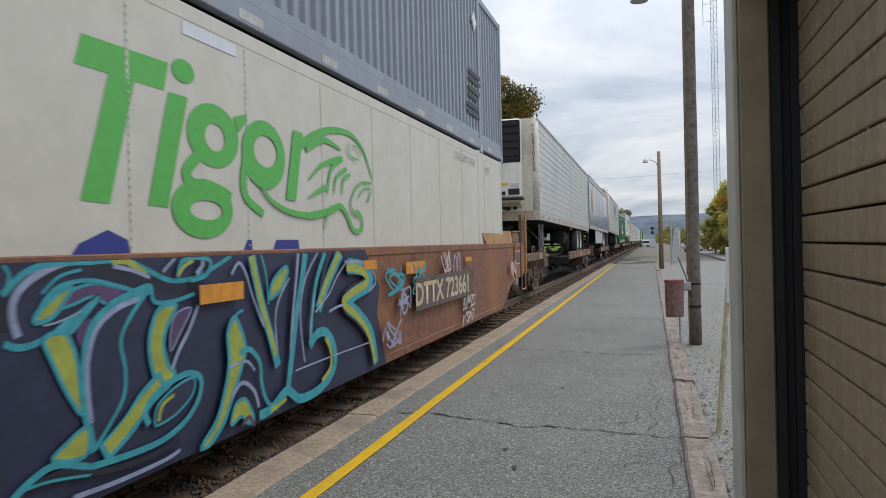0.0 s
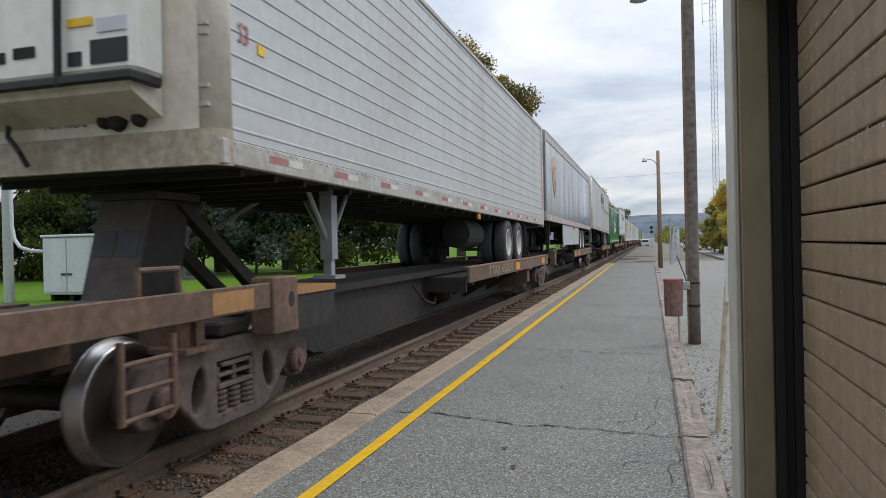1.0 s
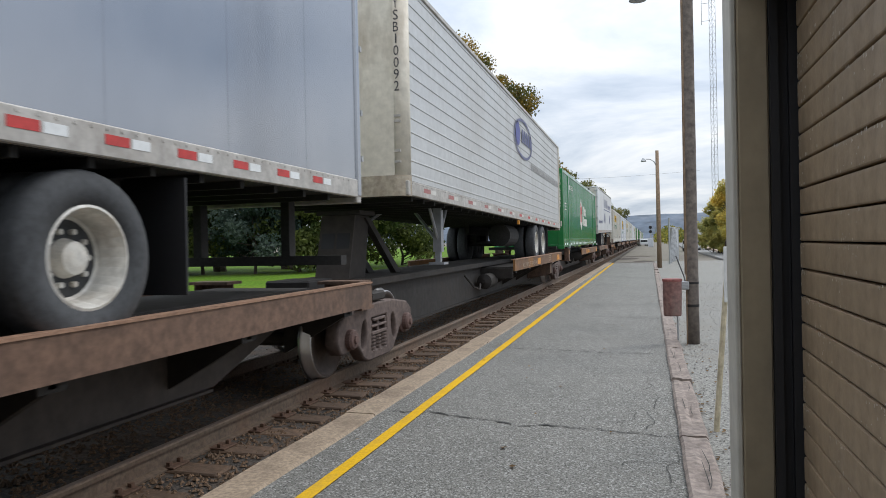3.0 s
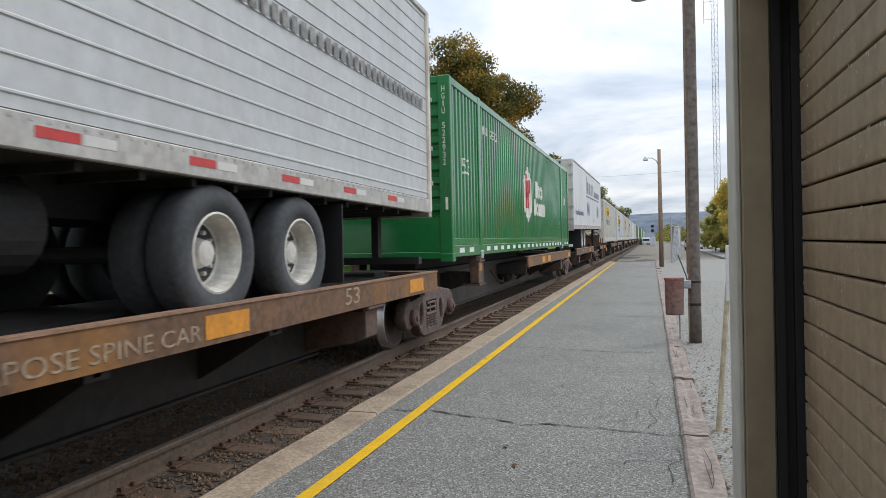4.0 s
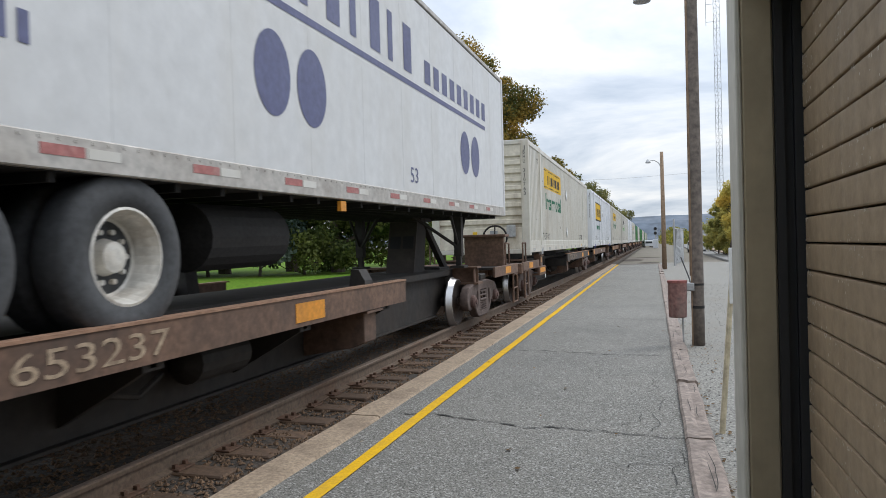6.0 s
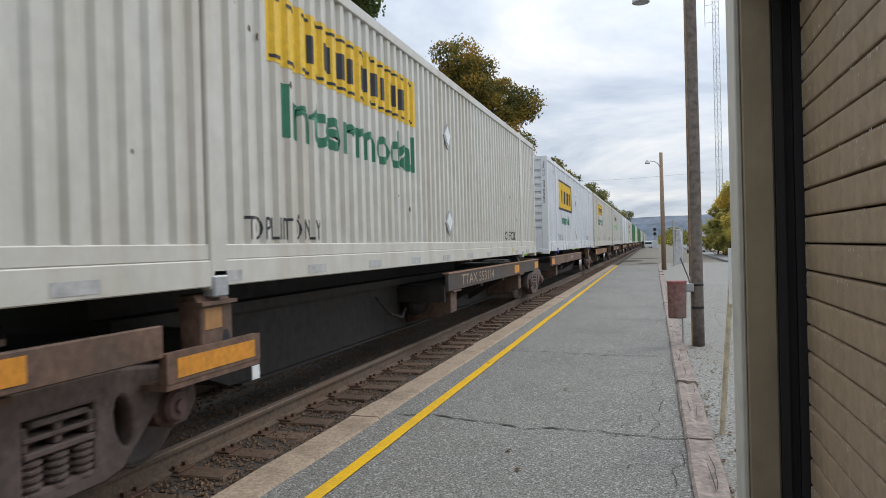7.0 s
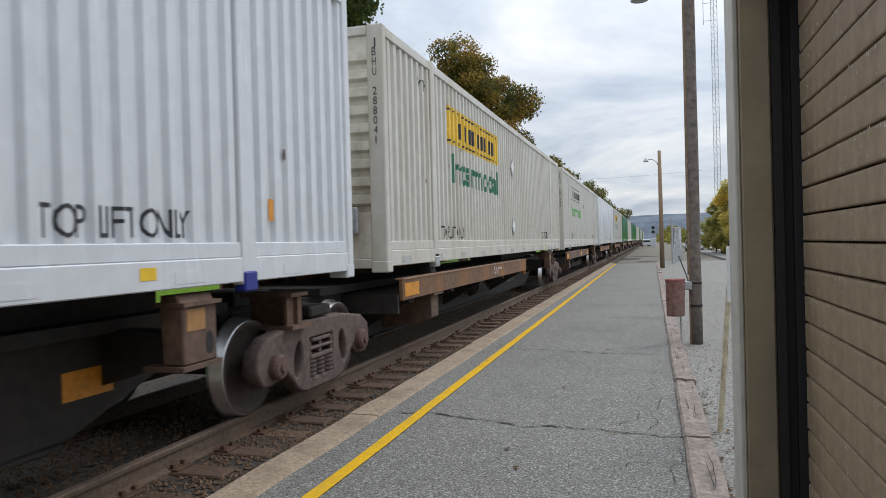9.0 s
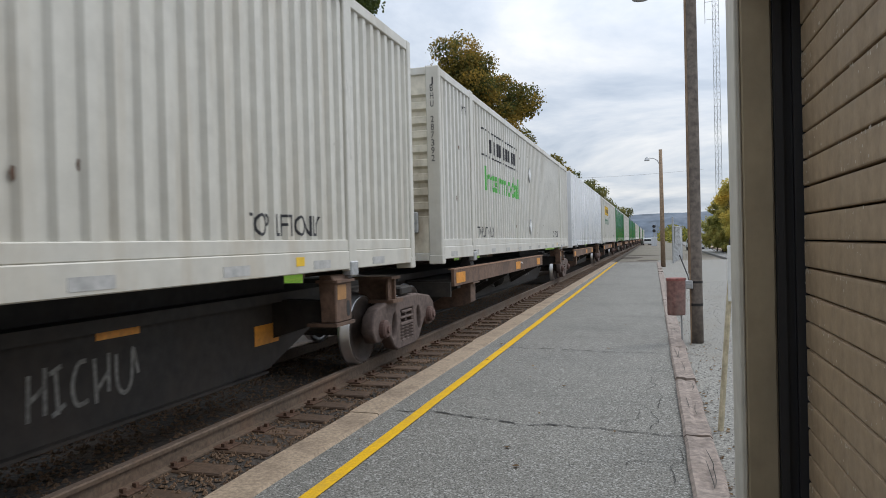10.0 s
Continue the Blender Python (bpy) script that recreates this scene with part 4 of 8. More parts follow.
for k, (dx, depth, h, w, n) in enumerate(((-266, 66, 20.0, 5.2, 24000), (-335, 64, 21.0, 5.4, 26000), (-300, 67, 18.0, 5.0, 14000), (-375, 66, 18.5, 5.0, 16000), (-196, 72, 11.0, 3.2, 10000))):
    tree(at_view(dx, depth), h, w, M_LEAF_AUTUMN, 11 + k, "broad maple turning orange-brown in autumn", n=int(n * 1.5), size=0.14, low=0.14, group="trees behind the track")
tree(at_view(-560, 48), 22, 5.0, M_LEAF_GREEN, 21, "tall dark green tree beyond the lawn", n=24000, size=0.2, low=0.12, group="trees behind the track")
for k, (dx, depth, h, w, leaf) in enumerate(((-640, 52, 23, 6, M_LEAF_OLIVE), (-760, 50, 21, 6, M_LEAF_GREEN), (-860, 47, 19, 5.5, M_LEAF_OLIVE), (-960, 49, 22, 6, M_LEAF_GREEN),
                                            (-1070, 46, 20, 6, M_LEAF_OLIVE), (-1180, 48, 21, 6, M_LEAF_AUTUMN), (-1300, 50, 22, 6, M_LEAF_GREEN))):
    tree(at_view(dx, depth), h, w, leaf, 31 + k, "leafy tree in a dense belt beyond the lawn", n=15000, size=0.23, low=0.08, group="trees behind the track")
for k, (dx, depth, h, w) in enumerate(((-620, 45, 4.5, 3.0), (-700, 44, 5, 3.2), (-790, 45, 5.5, 3.2), (-880, 43, 5, 3), (-960, 44, 4.8, 3.2), (-1040, 43, 5, 3.1), (-1120, 43, 4.6, 3.2), (-1210, 44, 5, 3.2), (-520, 50, 5, 3.4), (-440, 55, 5, 3.5))):
    tree(at_view(dx, depth), h, w, M_LEAF_FIR if k % 3 == 1 else M_LEAF_GREEN, 61 + k, "dense dark green shrub at the edge of the lawn", n=7000, size=0.16, low=0.02, name="shrub", group="shrubs by the lawn")
for k, (dx, depth, h, w) in enumerate(((-158, 150, 16.5, 5.5), (-128, 160, 15.5, 5), (-104, 175, 14.5, 5), (-82, 190, 12.5, 5), (-64, 210, 11, 5))):
    tree(at_view(dx, depth), h, w, M_LEAF_LIGHT, 81 + k, "far olive-green tree along the railway", n=7000, size=0.26, group="far trees")
for k, (dx, depth, h, w, leaf) in enumerate(((140, 62, 6.9, 1.7, M_LEAF_GOLD), (166, 64, 6.3, 2.2, M_LEAF_GOLD), (124, 68, 5.2, 1.4, M_LEAF_STREET), (152, 70, 5.8, 2.0, M_LEAF_GOLD))):
    tree(at_view(dx, depth), h, w, leaf, 91 + k, "young tree with golden autumn leaves by the street", n=9000, size=0.10, low=0.1, group="street trees")
for k, (dx, depth, h, w, leaf) in enumerate(((112, 72, 4.0, 1.5, M_LEAF_STREET), (100, 88, 3.7, 1.8, M_LEAF_STREET), (122, 69, 2.8, 1.3, M_LEAF_STREET), (136, 66, 3.0, 1.4, M_LEAF_STREET), (150, 65, 2.6, 1.4, M_LEAF_STREET))):
    tree(at_view(dx, depth), h, w, leaf, 191 + k, "dull green bush beneath the street trees", n=5000, size=0.11, low=0.01, name="shrub", group="street shrubs")


def spruce(at, height, spread):
    """A blue-green conifer: a straight stem with drooping tiers that narrow to the tip."""
    t = thing("spruce", "blue-green spruce at the edge of the lawn", "tree", "trees behind the track", at=at)
    part("trunk", rod(bmesh.new(), (0, 0, -0.2), (0, 0, height * 0.97), height * 0.018, 0.02, 8), M_BARK, t)
    rng = random.Random(5)
    spots = []
    tiers = 13
    for i in range(tiers):
        u = i / (tiers - 1)
        r = spread * (1 - u) ** 0.85 + 0.12
        n = max(1, int(9 * (1 - u)) + 1)
        for k in range(n):
            a = 2 * math.pi * k / n + i * 0.7
            for f in (0.4, 0.85):
                q = r * f * rng.uniform(0.8, 1.1)
                spots.append((q * math.cos(a), q * math.sin(a), height * (0.06 + 0.92 * u) - 0.25 * f * r, 0.16 + 0.30 * (1 - u)))
    part("crown", leaf_cloud(5, 22000, 0.09, spots), M_LEAF_FIR, t)


spruce(at_view(-925, 40), 9.4, 2.3)


def far_woods():
    rng = random.Random(77)
    spots = []
    for i in range(120):
        y = rng.uniform(300, 480)
        x = rng.uniform(-50, 110)
        if -9 < x < 3:
            continue
        spots.append((x, y, rng.uniform(1.0, 5.0), rng.uniform(2.5, 5)))
    for i in range(110):
        spots.append((rng.uniform(3.5, 48), rng.uniform(210, 400), rng.uniform(0.3, 3.2), rng.uniform(1.6, 3.2)))
    tagged(part("far_woods", leaf_cloud(7, 30000, 0.6, spots), M_LEAF_OLIVE, None), "low dull green woods in the far distance", "woods", kind="stuff")


far_woods()


def litter():
    rng = random.Random(44)
    verts, faces = [], []
    for _ in range(420):
        if rng.random() < 0.7:
            x, y, z = 0.42 + 1.4 * rng.random() ** 2, 4 + 22 * rng.random() ** 1.5, -0.022
        else:
            x, y, z = rng.uniform(-2.35, 0.15), 4.5 + 20 * rng.random(), 0.010
            if rng.random() < 0.6:
                continue
        a, s = rng.uniform(0, 6.3), rng.uniform(0.012, 0.03)
        b = len(verts)
        for k in range(4):
            q = a + k * 1.57
            verts.append((x + s * math.cos(q) * (1 if k % 2 else 0.6), y + s * math.sin(q), z + rng.uniform(0, 0.012)))
        faces.append((b, b + 1, b + 2, b + 3))
    me = bpy.data.meshes.new("fallen_leaves")
    me.from_pydata(verts, [], faces)
    tagged(part("fallen_leaves", me, leaf_mat("fallen_leaf", (0.10, 0.06, 0.03), (0.28, 0.17, 0.07)), None), "brown fallen leaves scattered on gravel and platform", "leaves", kind="stuff")


litter()


def overhead_wire():
    w = thing("overhead_wire", "thin dark wire strung across the sky", "wire", at=(0, 150, 0))
    bm = bmesh.new()
    last = None
    for i in range(15):
        u = i / 14
        p = Vector((-42 + 52 * u, 0, 16.4 - 1.4 * u - 1.2 * math.sin(math.pi * u)))
        if last:
            rod(bm, last, p, 0.016, seg=5)
        last = p
    part("cable", bm, M_DARK, w)


overhead_wire()


def hills():
    bm = bmesh.new()
    n = 90
    rows = []
    for i in range(n + 1):
        x = -1900 + 4300 * i / n
        h = 91 + 16 * noise.noise((x * 0.0016, 0, 4)) + 5 * noise.noise((x * 0.012, 3, 4)) + 0.02 * x
        rows.append([bm.verts.new((x, 2450, -2)), bm.verts.new((x, 2600, h * 0.6)), bm.verts.new((x, 2760, h)), bm.verts.new((x, 3300, -2))])
    for a, b in zip(rows, rows[1:]):
        for k in range(3):
            bm.faces.new((a[k], b[k], b[k + 1], a[k + 1]))
    tagged(smooth(part("backdrop", bm, M_HILL, None)), "wooded ridge on the horizon, blue haze painted into its colour", "hills", kind="structure")


hills()


def street():
    bm = prism(bmesh.new(), [(5.0, 20), (12.5, 20), (13.5, 120), (20, 420), (12, 420), (5.2, 120)], "z", -0.215, -0.05)
    tagged(part("road", bm, M_STREET, None), "pale worn side street beside the yard", "road", kind="structure")
    side = prism(bmesh.new(), [(6.3, 52), (9.4, 49), (10.5, 130), (7.9, 130)], "z", -0.2, 0.10)
    tagged(part("pavement", side, M_CONCRETE, None), "raised concrete sidewalk beneath the street trees", "sidewalk", kind="structure")
    d = thing("dirt_patch", "dark wet dirt and debris beyond the platform end", "dirt", kind="stuff")
    for k, (x, y, w, h) in enumerate(((-1.6, 52, 1.9, 3.0), (-0.4, 56, 1.2, 2.2), (-2.0, 64, 1.5, 5.0), (-0.9, 72, 2.2, 2.0))):
        b2 = bmesh.new()
        vs = [b2.verts.new((x + w * math.cos(a) * (0.7 + 0.4 * noise.noise((k, a * 2, 0))), y + h * math.sin(a) * (0.7 + 0.4 * noise.noise((a * 2, k, 1))), -0.2)) for a in (2 * math.pi * i / 24 for i in range(24))]
        b2.faces.new(vs)
        bmesh.ops.poke(b2, faces=b2.faces)
        for v in b2.verts:
            v.co.z = -0.212 + (0.06 if v.is_manifold and not v.is_boundary else 0)
        part("dirt", b2, M_BALLAST, d)


street()


def far_vehicle(at, turn, material, label, length=4.6, tall=1.7):
    p = thing("van", label, "van", at=at)
    p.matrix_basis = pose(*at, 0, 0, turn)
    L = length
    b = prism(bmesh.new(), [(-L / 2, 0.35), (L / 2, 0.35), (L / 2, tall * 0.6), (L * 0.38, tall * 0.66), (L * 0.24, tall), (-L * 0.46, tall), (-L / 2, tall * 0.8)], "x", -0.9, 0.9)
    bmesh.ops.bevel(b, geom=b.edges[:], offset=0.06, segments=2, affect="EDGES")
    part("body", b, material, p)
    for s in (-0.905, 0.905):
        part("window", boxes((s - 0.01, s + 0.01, -L * 0.4, L * 0.22, tall * 0.62, tall * 0.92)), M_GLASS, p)
        for y in (-L * 0.31, L * 0.31):
            w = part("wheel", turned(bmesh.new(), [(s * 0.88 - 0.11, 0.33), (s * 0.88 + 0.11, 0.33)], 18, "x", (0, y, 0.33)), M_TYRE, p)
    part("window", boxes((-0.75, 0.75, -L / 2 - 0.012, -L / 2 + 0.05, tall * 0.55, tall * 0.82)), M_GLASS, p)


far_vehicle((-1.5, 168, -0.2), 8, M_CNEW, "white van parked far off beyond the tracks", 4.8, 1.7)
far_vehicle((5.15, 95, -0.2), 4, M_CNEW, "white car parked by the street", 4.4, 1.5)


def shed():
    p = thing("shed", "small pale grey flat-roofed shed by the street", "shed", at=(8.4, 118, -0.2))
    part("wall", boxes((-2.2, 2.2, -2, 2, 0, 3.1)), M_CABINET, p)
    part("roof", boxes((-2.4, 2.4, -2.2, 2.2, 3.1, 3.3)), M_GALV, p)
    part("door", boxes((-1.2, 0.2, -2.05, -2.005, 0, 2.2)), M_GALV, p)


shed()


# ---- the train ----
SPEED = 15.18
MOVERS = []   # (thing, x, y at the start, z, pitch)
AXLES = []    # (axle, local place)
CACHE = {}


def train_thing(name, label, category, group, y, z=0.0, pitch=0.0):
    ob = thing(name, label, category, group, at=(XC, y, z, pitch))
    MOVERS.append((ob, XC, y, z, pitch))
    return ob


def shared(key, make):
    """A mesh made once and used by all alike parts."""
    if key not in CACHE:
        made = make()
        if isinstance(made, bmesh.types.BMesh):
            me = bpy.data.meshes.new(key)
            bmesh.ops.recalc_face_normals(made, faces=made.faces)
            made.to_mesh(me)
            made.free()
            made = me
        CACHE[key] = made
    return CACHE[key]


def put(name, key, make, material, parent, at=(0, 0, 0), turn=(0, 0, 0), label=""):
    ob = part(name, shared(key, make), material, parent, label)
    ob.matrix_basis = pose(*at, *turn)
    return ob


# -- trucks --
def side_frame_mesh():
    rim = [(-1.10, 0.30), (-1.20, 0.42), (-1.17, 0.58), (-1.0, 0.68), (-0.45, 0.75), (0.45, 0.75), (1.0, 0.68), (1.17, 0.58), (1.20, 0.42), (1.10, 0.30), (0.97, 0.29),
           (0.90, 0.40), (0.76, 0.42), (0.62, 0.29), (0.47, 0.15), (0.33, 0.11), (-0.33, 0.11), (-0.47, 0.15), (-0.62, 0.29), (-0.76, 0.42), (-0.90, 0.40), (-0.97, 0.29)]
    win = [(-0.49 + 0.10 * math.cos(a) + 0.03 * math.sin(a), 0.425 + 0.19 * math.sin(a)) for a in (2 * math.pi * k / 16 for k in range(16))][::-1]
    mid_ = [(-0.27, 0.62), (0.27, 0.62), (0.28, 0.18), (-0.28, 0.18)]
    me = curve_mesh("truck_side_frame", [rim, win, [(-a, b) for a, b in win][::-1], mid_], 0.055, 0.024)
    me.transform(Matrix(((0, 0, 1, 0), (1, 0, 0, 0), (0, 1, 0, 0), (0, 0, 0, 1))))
    return me


def spring_mesh():
    prof = [(0.0, 0.04)]
    for i in range(5):
        z = 0.01 + 0.042 * i
        prof += [(z, 0.055), (z + 0.008, 0.082), (z + 0.024, 0.082), (z + 0.032, 0.055)]
    return turned(bmesh.new(), prof + [(0.225, 0.04)], 14, "z")


def wheel_mesh():
    prof = [(-0.055, 0.10), (-0.06, 0.16), (-0.02, 0.20), (-0.03, 0.34), (-0.062, 0.37), (-0.066, 0.455), (-0.035, 0.458), (-0.028, 0.432), (0.06, 0.424), (0.066, 0.41), (0.066, 0.37),
            (0.03, 0.345), (0.015, 0.20), (0.05, 0.15), (0.055, 0.10)]
    bm = turned(bmesh.new(), prof, 40, "x")
    me = bpy.data.meshes.new("wheel")
    bmesh.ops.recalc_face_normals(bm, faces=bm.faces)
    for f in bm.faces:
        f.smooth = True
        c = f.calc_center_median()
        if math.hypot(c.y, c.z) > 0.40 and -0.064 < c.x < 0.063:
            f.material_index = 1
    bm.to_mesh(me)
    bm.free()
    me.materials.append(M_WHEEL)
    me.materials.append(M_TREAD)
    return me


def truck(parent, y, turning=True):
    """A two-axle cast steel truck centred at y."""
    z = RAIL_Z
    for s in (-1, 1):
        f = put("truck_side_frame", "truck_side_frame", side_frame_mesh, M_TRUCK, parent, (s * 1.0, y, z), label="dusty cast steel side frame")
        for k, (dx, dy) in enumerate(((0.01, -0.18), (0.01, 0.0), (0.01, 0.18))):
            put("spring", "truck_spring", spring_mesh, M_TRUCK, f, (dx, dy, 0.165))
        put("bolster_end", "bolster_end", lambda: boxes((-0.12, 0.085, -0.25, 0.25, 0.385, 0.425), (-0.12, 0.08, -0.25, 0.25, 0.475, 0.505), (-0.12, 0.085, -0.20, 0.20, 0.55, 0.585),
                                                        (-0.12, 0.07, -0.25, -0.21, 0.425, 0.56), (-0.12, 0.07, 0.21, 0.25, 0.425, 0.56), (-0.12, 0.06, -0.03, 0.03, 0.425, 0.56), bevel=0.008), M_TRUCK, f)
        for e in (-0.29, 0.29):
            put("friction_wedge", "friction_wedge", lambda: boxes((-0.06, 0.076, -0.03, 0.03, 0.19, 0.62), bevel=0.012), M_TRUCK, f, (0, e, 0))
        for dy in (-0.92, 0.92):
            put("bearing_cap", "bearing_cap", lambda: turned(bmesh.new(), [(-0.10, 0.15), (0.03, 0.15), (0.045, 0.115), (0.10, 0.115), (0.125, 0.095), (0.13, 0.05), (0.15, 0.045)], 18, "x"), M_BEARING, f, (0.03, dy, 0.43))
    put("bolster", "bolster", lambda: boxes((-0.95, 0.95, -0.19, 0.19, 0.38, 0.62), (-0.3, 0.3, -0.25, 0.25, 0.6, 0.75), (-0.85, 0.85, -0.6, -0.52, 0.36, 0.44), (-0.85, 0.85, 0.52, 0.6, 0.36, 0.44)), M_TRUCK, parent, (0, y, z))
    for dy in (-0.92, 0.92):
        ax = put("axle", "axle", lambda: rod(bmesh.new(), (-0.98, 0, 0), (0.98, 0, 0), 0.08, seg=14), M_WHEEL, parent, (0, y + dy, z + 0.425))
        for s in (-1, 1):
            put("wheel", "wheel", wheel_mesh, None, ax, (s * 0.755, 0, 0), (0, 0, 0 if s > 0 else 180))
        if turning:
            AXLES.append((ax, Vector((0, y + dy, z + 0.425))))


# -- spine cars --
def sill_label(parent, words, y, z, h, w, material=None, x=1.3195, name="lettering"):
    return part(name, on_side(text_mesh(words, h, w), y, z, x), material or M_FADEDINK, parent)


def bars(parent, y, z, w, h, n, x, material, seed=0, name="worn_marking"):
    """Writing too worn to read, as plain bars."""
    rng = random.Random(seed)
    for r in range(n):
        hh = h / n
        bm = boxes((x, x + 0.002, y, y + w * rng.uniform(0.7, 1.0), z + hh * r, z + hh * (r + 0.65)))
        part(name, bm, material, parent)


def spine_unit(y, length, deck0, deck1, words="", trucks=(0.0,), front_end=None, rear_end=None, hitch=None, pedestals=(), turning=True, wy=2.3, wh=0.16, ww=2.3, scrawl=False, beam=None, marks=None, spine_marks=(), ridge=(12.0, 15.6), blocks=(), sill_paint=None):
    """One platform of an articulated spine car. y: its front joint; deck0, deck1: the stretch with side decks."""
    beam = beam or M_SPINE
    u = train_thing("spine_car", "grimy brown spine car platform with orange reflectors", "rail car", "spine car platforms", y)
    L = length
    bottom = [(-0.9 if front_end is None else front_end, 0.98), (L - 0.95 if rear_end is None else rear_end, 0.98), (L - 0.95 if rear_end is None else rear_end, 0.74), (L - 1.35, 0.72), (L - 2.6, 0.30), (2.5, 0.30), (1.35, 0.72), (-0.9 if front_end is None else front_end, 0.74)]
    bm = prism(bmesh.new(), bottom, "x", -0.50, 0.50)
    part("spine_beam", bm, beam, u)
    part("top_flange", boxes((-0.62, 0.62, 0.9, L - 0.9, 0.982, 1.075)), M_SPINE, u)
    for yy, zz, ww_, hh in spine_marks:
        part("reflector", boxes((0.501, 0.504, yy, yy + ww_, zz, zz + hh)), M_ORANGE, u, "orange reflector patch")
    if pedestals and hitch is None:
        part("load_rail", boxes((-0.42, 0.42, ridge[0], ridge[1], 1.077, 1.262)), M_SPINE, u)
    part("bottom_flange", boxes((-0.56, 0.56, 2.6, L - 2.7, 0.275, 0.298)), beam, u)
    for s in (-1, 1):
        a, b = (0.50, 1.27) if s > 0 else (-1.27, -0.50)
        part("deck", boxes((a, b, deck0, deck1, 0.90, 0.955)), M_SPINE, u)
        o = 1.27 * s
        sill = part("side_sill", boxes((o, o + 0.045 * s, deck0, deck1, 0.86, 1.115)), sill_paint or M_SILL, u, "brown steel side sill")
        part("sill_lip", boxes((o - 0.05 * s, o + 0.055 * s, deck0 - 0.004, deck1 + 0.004, 1.117, 1.135)), M_LIP, sill, "worn bare steel edge")
        if s > 0:
            for yy in marks if marks is not None else (deck0 + 0.12, (deck0 + deck1) / 2 + 0.6, deck1 - 1.0):
                part("reflector", boxes((1.3165, 1.3195, yy, yy + 0.55, 0.90, 1.07)), M_ORANGE, sill, "orange reflector patch")
            if words:
                sill_label(sill, words, deck0 + wy, 0.91, wh, ww)
        n = 5
        for i in range(n):
            yy = deck0 + 0.5 + (deck1 - deck0 - 1.0) * i / (n - 1)
            br = bmesh.new()
            prism(br, [(0.5 * s, 0.90), (1.25 * s, 0.90), (1.25 * s, 0.82), (0.9 * s, 0.62), (0.5 * s, 0.40)], "y", yy - 0.03, yy + 0.03)
            box(br, min(0.9 * s, 1.25 * s), max(0.9 * s, 1.25 * s), yy - 0.10, yy + 0.10, 0.80, 0.86)
            part("bracket", br, M_SPINE, u)
        part("end_stop", boxes((min(s * 0.5, s * 1.265), max(s * 0.5, s * 1.265), deck0 - 0.06, deck0 - 0.002, 0.70, 0.93)), M_SPINE, u)
    # deep brackets under the deck, with a container stub over each that carries one
    for yy in (*blocks, *[q for q in pedestals if deck0 < q < deck1]):
        for s in (-1, 1):
            def deep():
                b = prism(bmesh.new(), [(0.5, 0.34), (1.10, 0.44), (1.25, 0.50), (1.25, 0.857), (0.5, 0.857)], "y", -0.17, 0.17)
                bmesh.ops.bevel(b, geom=b.edges[:], offset=0.01, segments=1, affect="EDGES")
                return b
            blk = put("deck_bracket", "deck_bracket", deep, M_SILL if hitch is not None else M_SPINE, u, (0, yy, 0), (0, 0, 0 if s > 0 else 180))
            put("flange", "bracket_flange", lambda: boxes((0.9, 1.315, -0.23, 0.23, 0.825, 0.852)), M_SILL, blk)
            if yy in pedestals:
                put("stub", "container_stub", lambda: prism(bmesh.new(), [(1.03, 0.95), (1.27, 0.95), (1.24, 1.18), (1.17, 1.30), (1.08, 1.30)], "y", -0.11, 0.11), M_SPINE, u, (0, yy, 0), (0, 0, 0 if s > 0 else 180))
    for yy in [q for q in pedestals if not deck0 < q < deck1]:
        for s in (-1, 1):
            def arm():
                return prism(bmesh.new(), [(0.5, 0.60), (1.095, 0.78), (1.095, 0.98), (0.5, 1.0)], "y", -0.10, 0.10)

            def ped():
                b = bmesh.new()
                prism(b, [(1.10, 0.77), (1.27, 0.77), (1.27, 1.17), (1.22, 1.25), (1.08, 1.25), (1.10, 1.17)], "y", -0.19, 0.19)
                bmesh.ops.bevel(b, geom=b.edges[:], offset=0.012, segments=1, affect="EDGES")
                return b
            post = put("pedestal", "pedestal", ped, M_SILL, u, (0, yy, 0), (0, 0, 0 if s > 0 else 180), label="rusty container pedestal")
            put("pedestal_arm", "pedestal_arm", arm, M_SPINE, u, (0, yy, 0), (0, 0, 0 if s > 0 else 180))
            put("foot_plate", "foot_plate", lambda: boxes((0.96, 1.29, -0.22, 0.22, 0.735, 0.768)), M_SILL, post)
            put("cap_plate", "cap_plate", lambda: boxes((1.06, 1.30, -0.21, 0.21, 1.172, 1.20)), M_SILL, post)
            if s > 0:
                put("slot", "ped_slot", lambda: prism(bmesh.new(), [(0.10 + 0.045 * math.cos(a), 0.90 + 0.085 * math.sin(a)) for a in (math.pi * k / 7 for k in range(14))], "x", 1.2705, 1.2725), M_BLACK, post)
                put("worn_patch", "ped_patch", lambda: boxes((1.2705, 1.273, -0.15, 0.05, 1.0, 1.15)), M_WELLTOP, post, label="worn orange reflector patch")
    for k, yy in enumerate(trucks):
        truck(u, yy, turning)
        # joint casting over the truck
        part("joint_casting", boxes((-0.55, 0.55, yy - 0.75, yy + 0.75, 0.78, 0.95), (-0.3, 0.3, yy - 0.35, yy + 0.35, 0.95, 1.12), (-1.08, 1.08, yy - 0.22, yy + 0.22, 0.86, 0.97), bevel=0.02), M_SPINE, u)
        for s in (-1, 1):
            def stub():
                b = boxes((0.60, 1.14, -0.16, 0.16, 1.10, 1.135), (0.60, 1.16, -0.18, 0.18, 0.80, 0.84), (0.62, 1.12, -0.012, 0.012, 0.84, 1.10), (1.05, 1.08, -0.14, 0.14, 0.84, 1.10))
                return b
            put("side_bearing", "side_bearing", stub, M_SILL, u, (0, yy - 0.55, 0), (0, 0, 0 if s > 0 else 180))
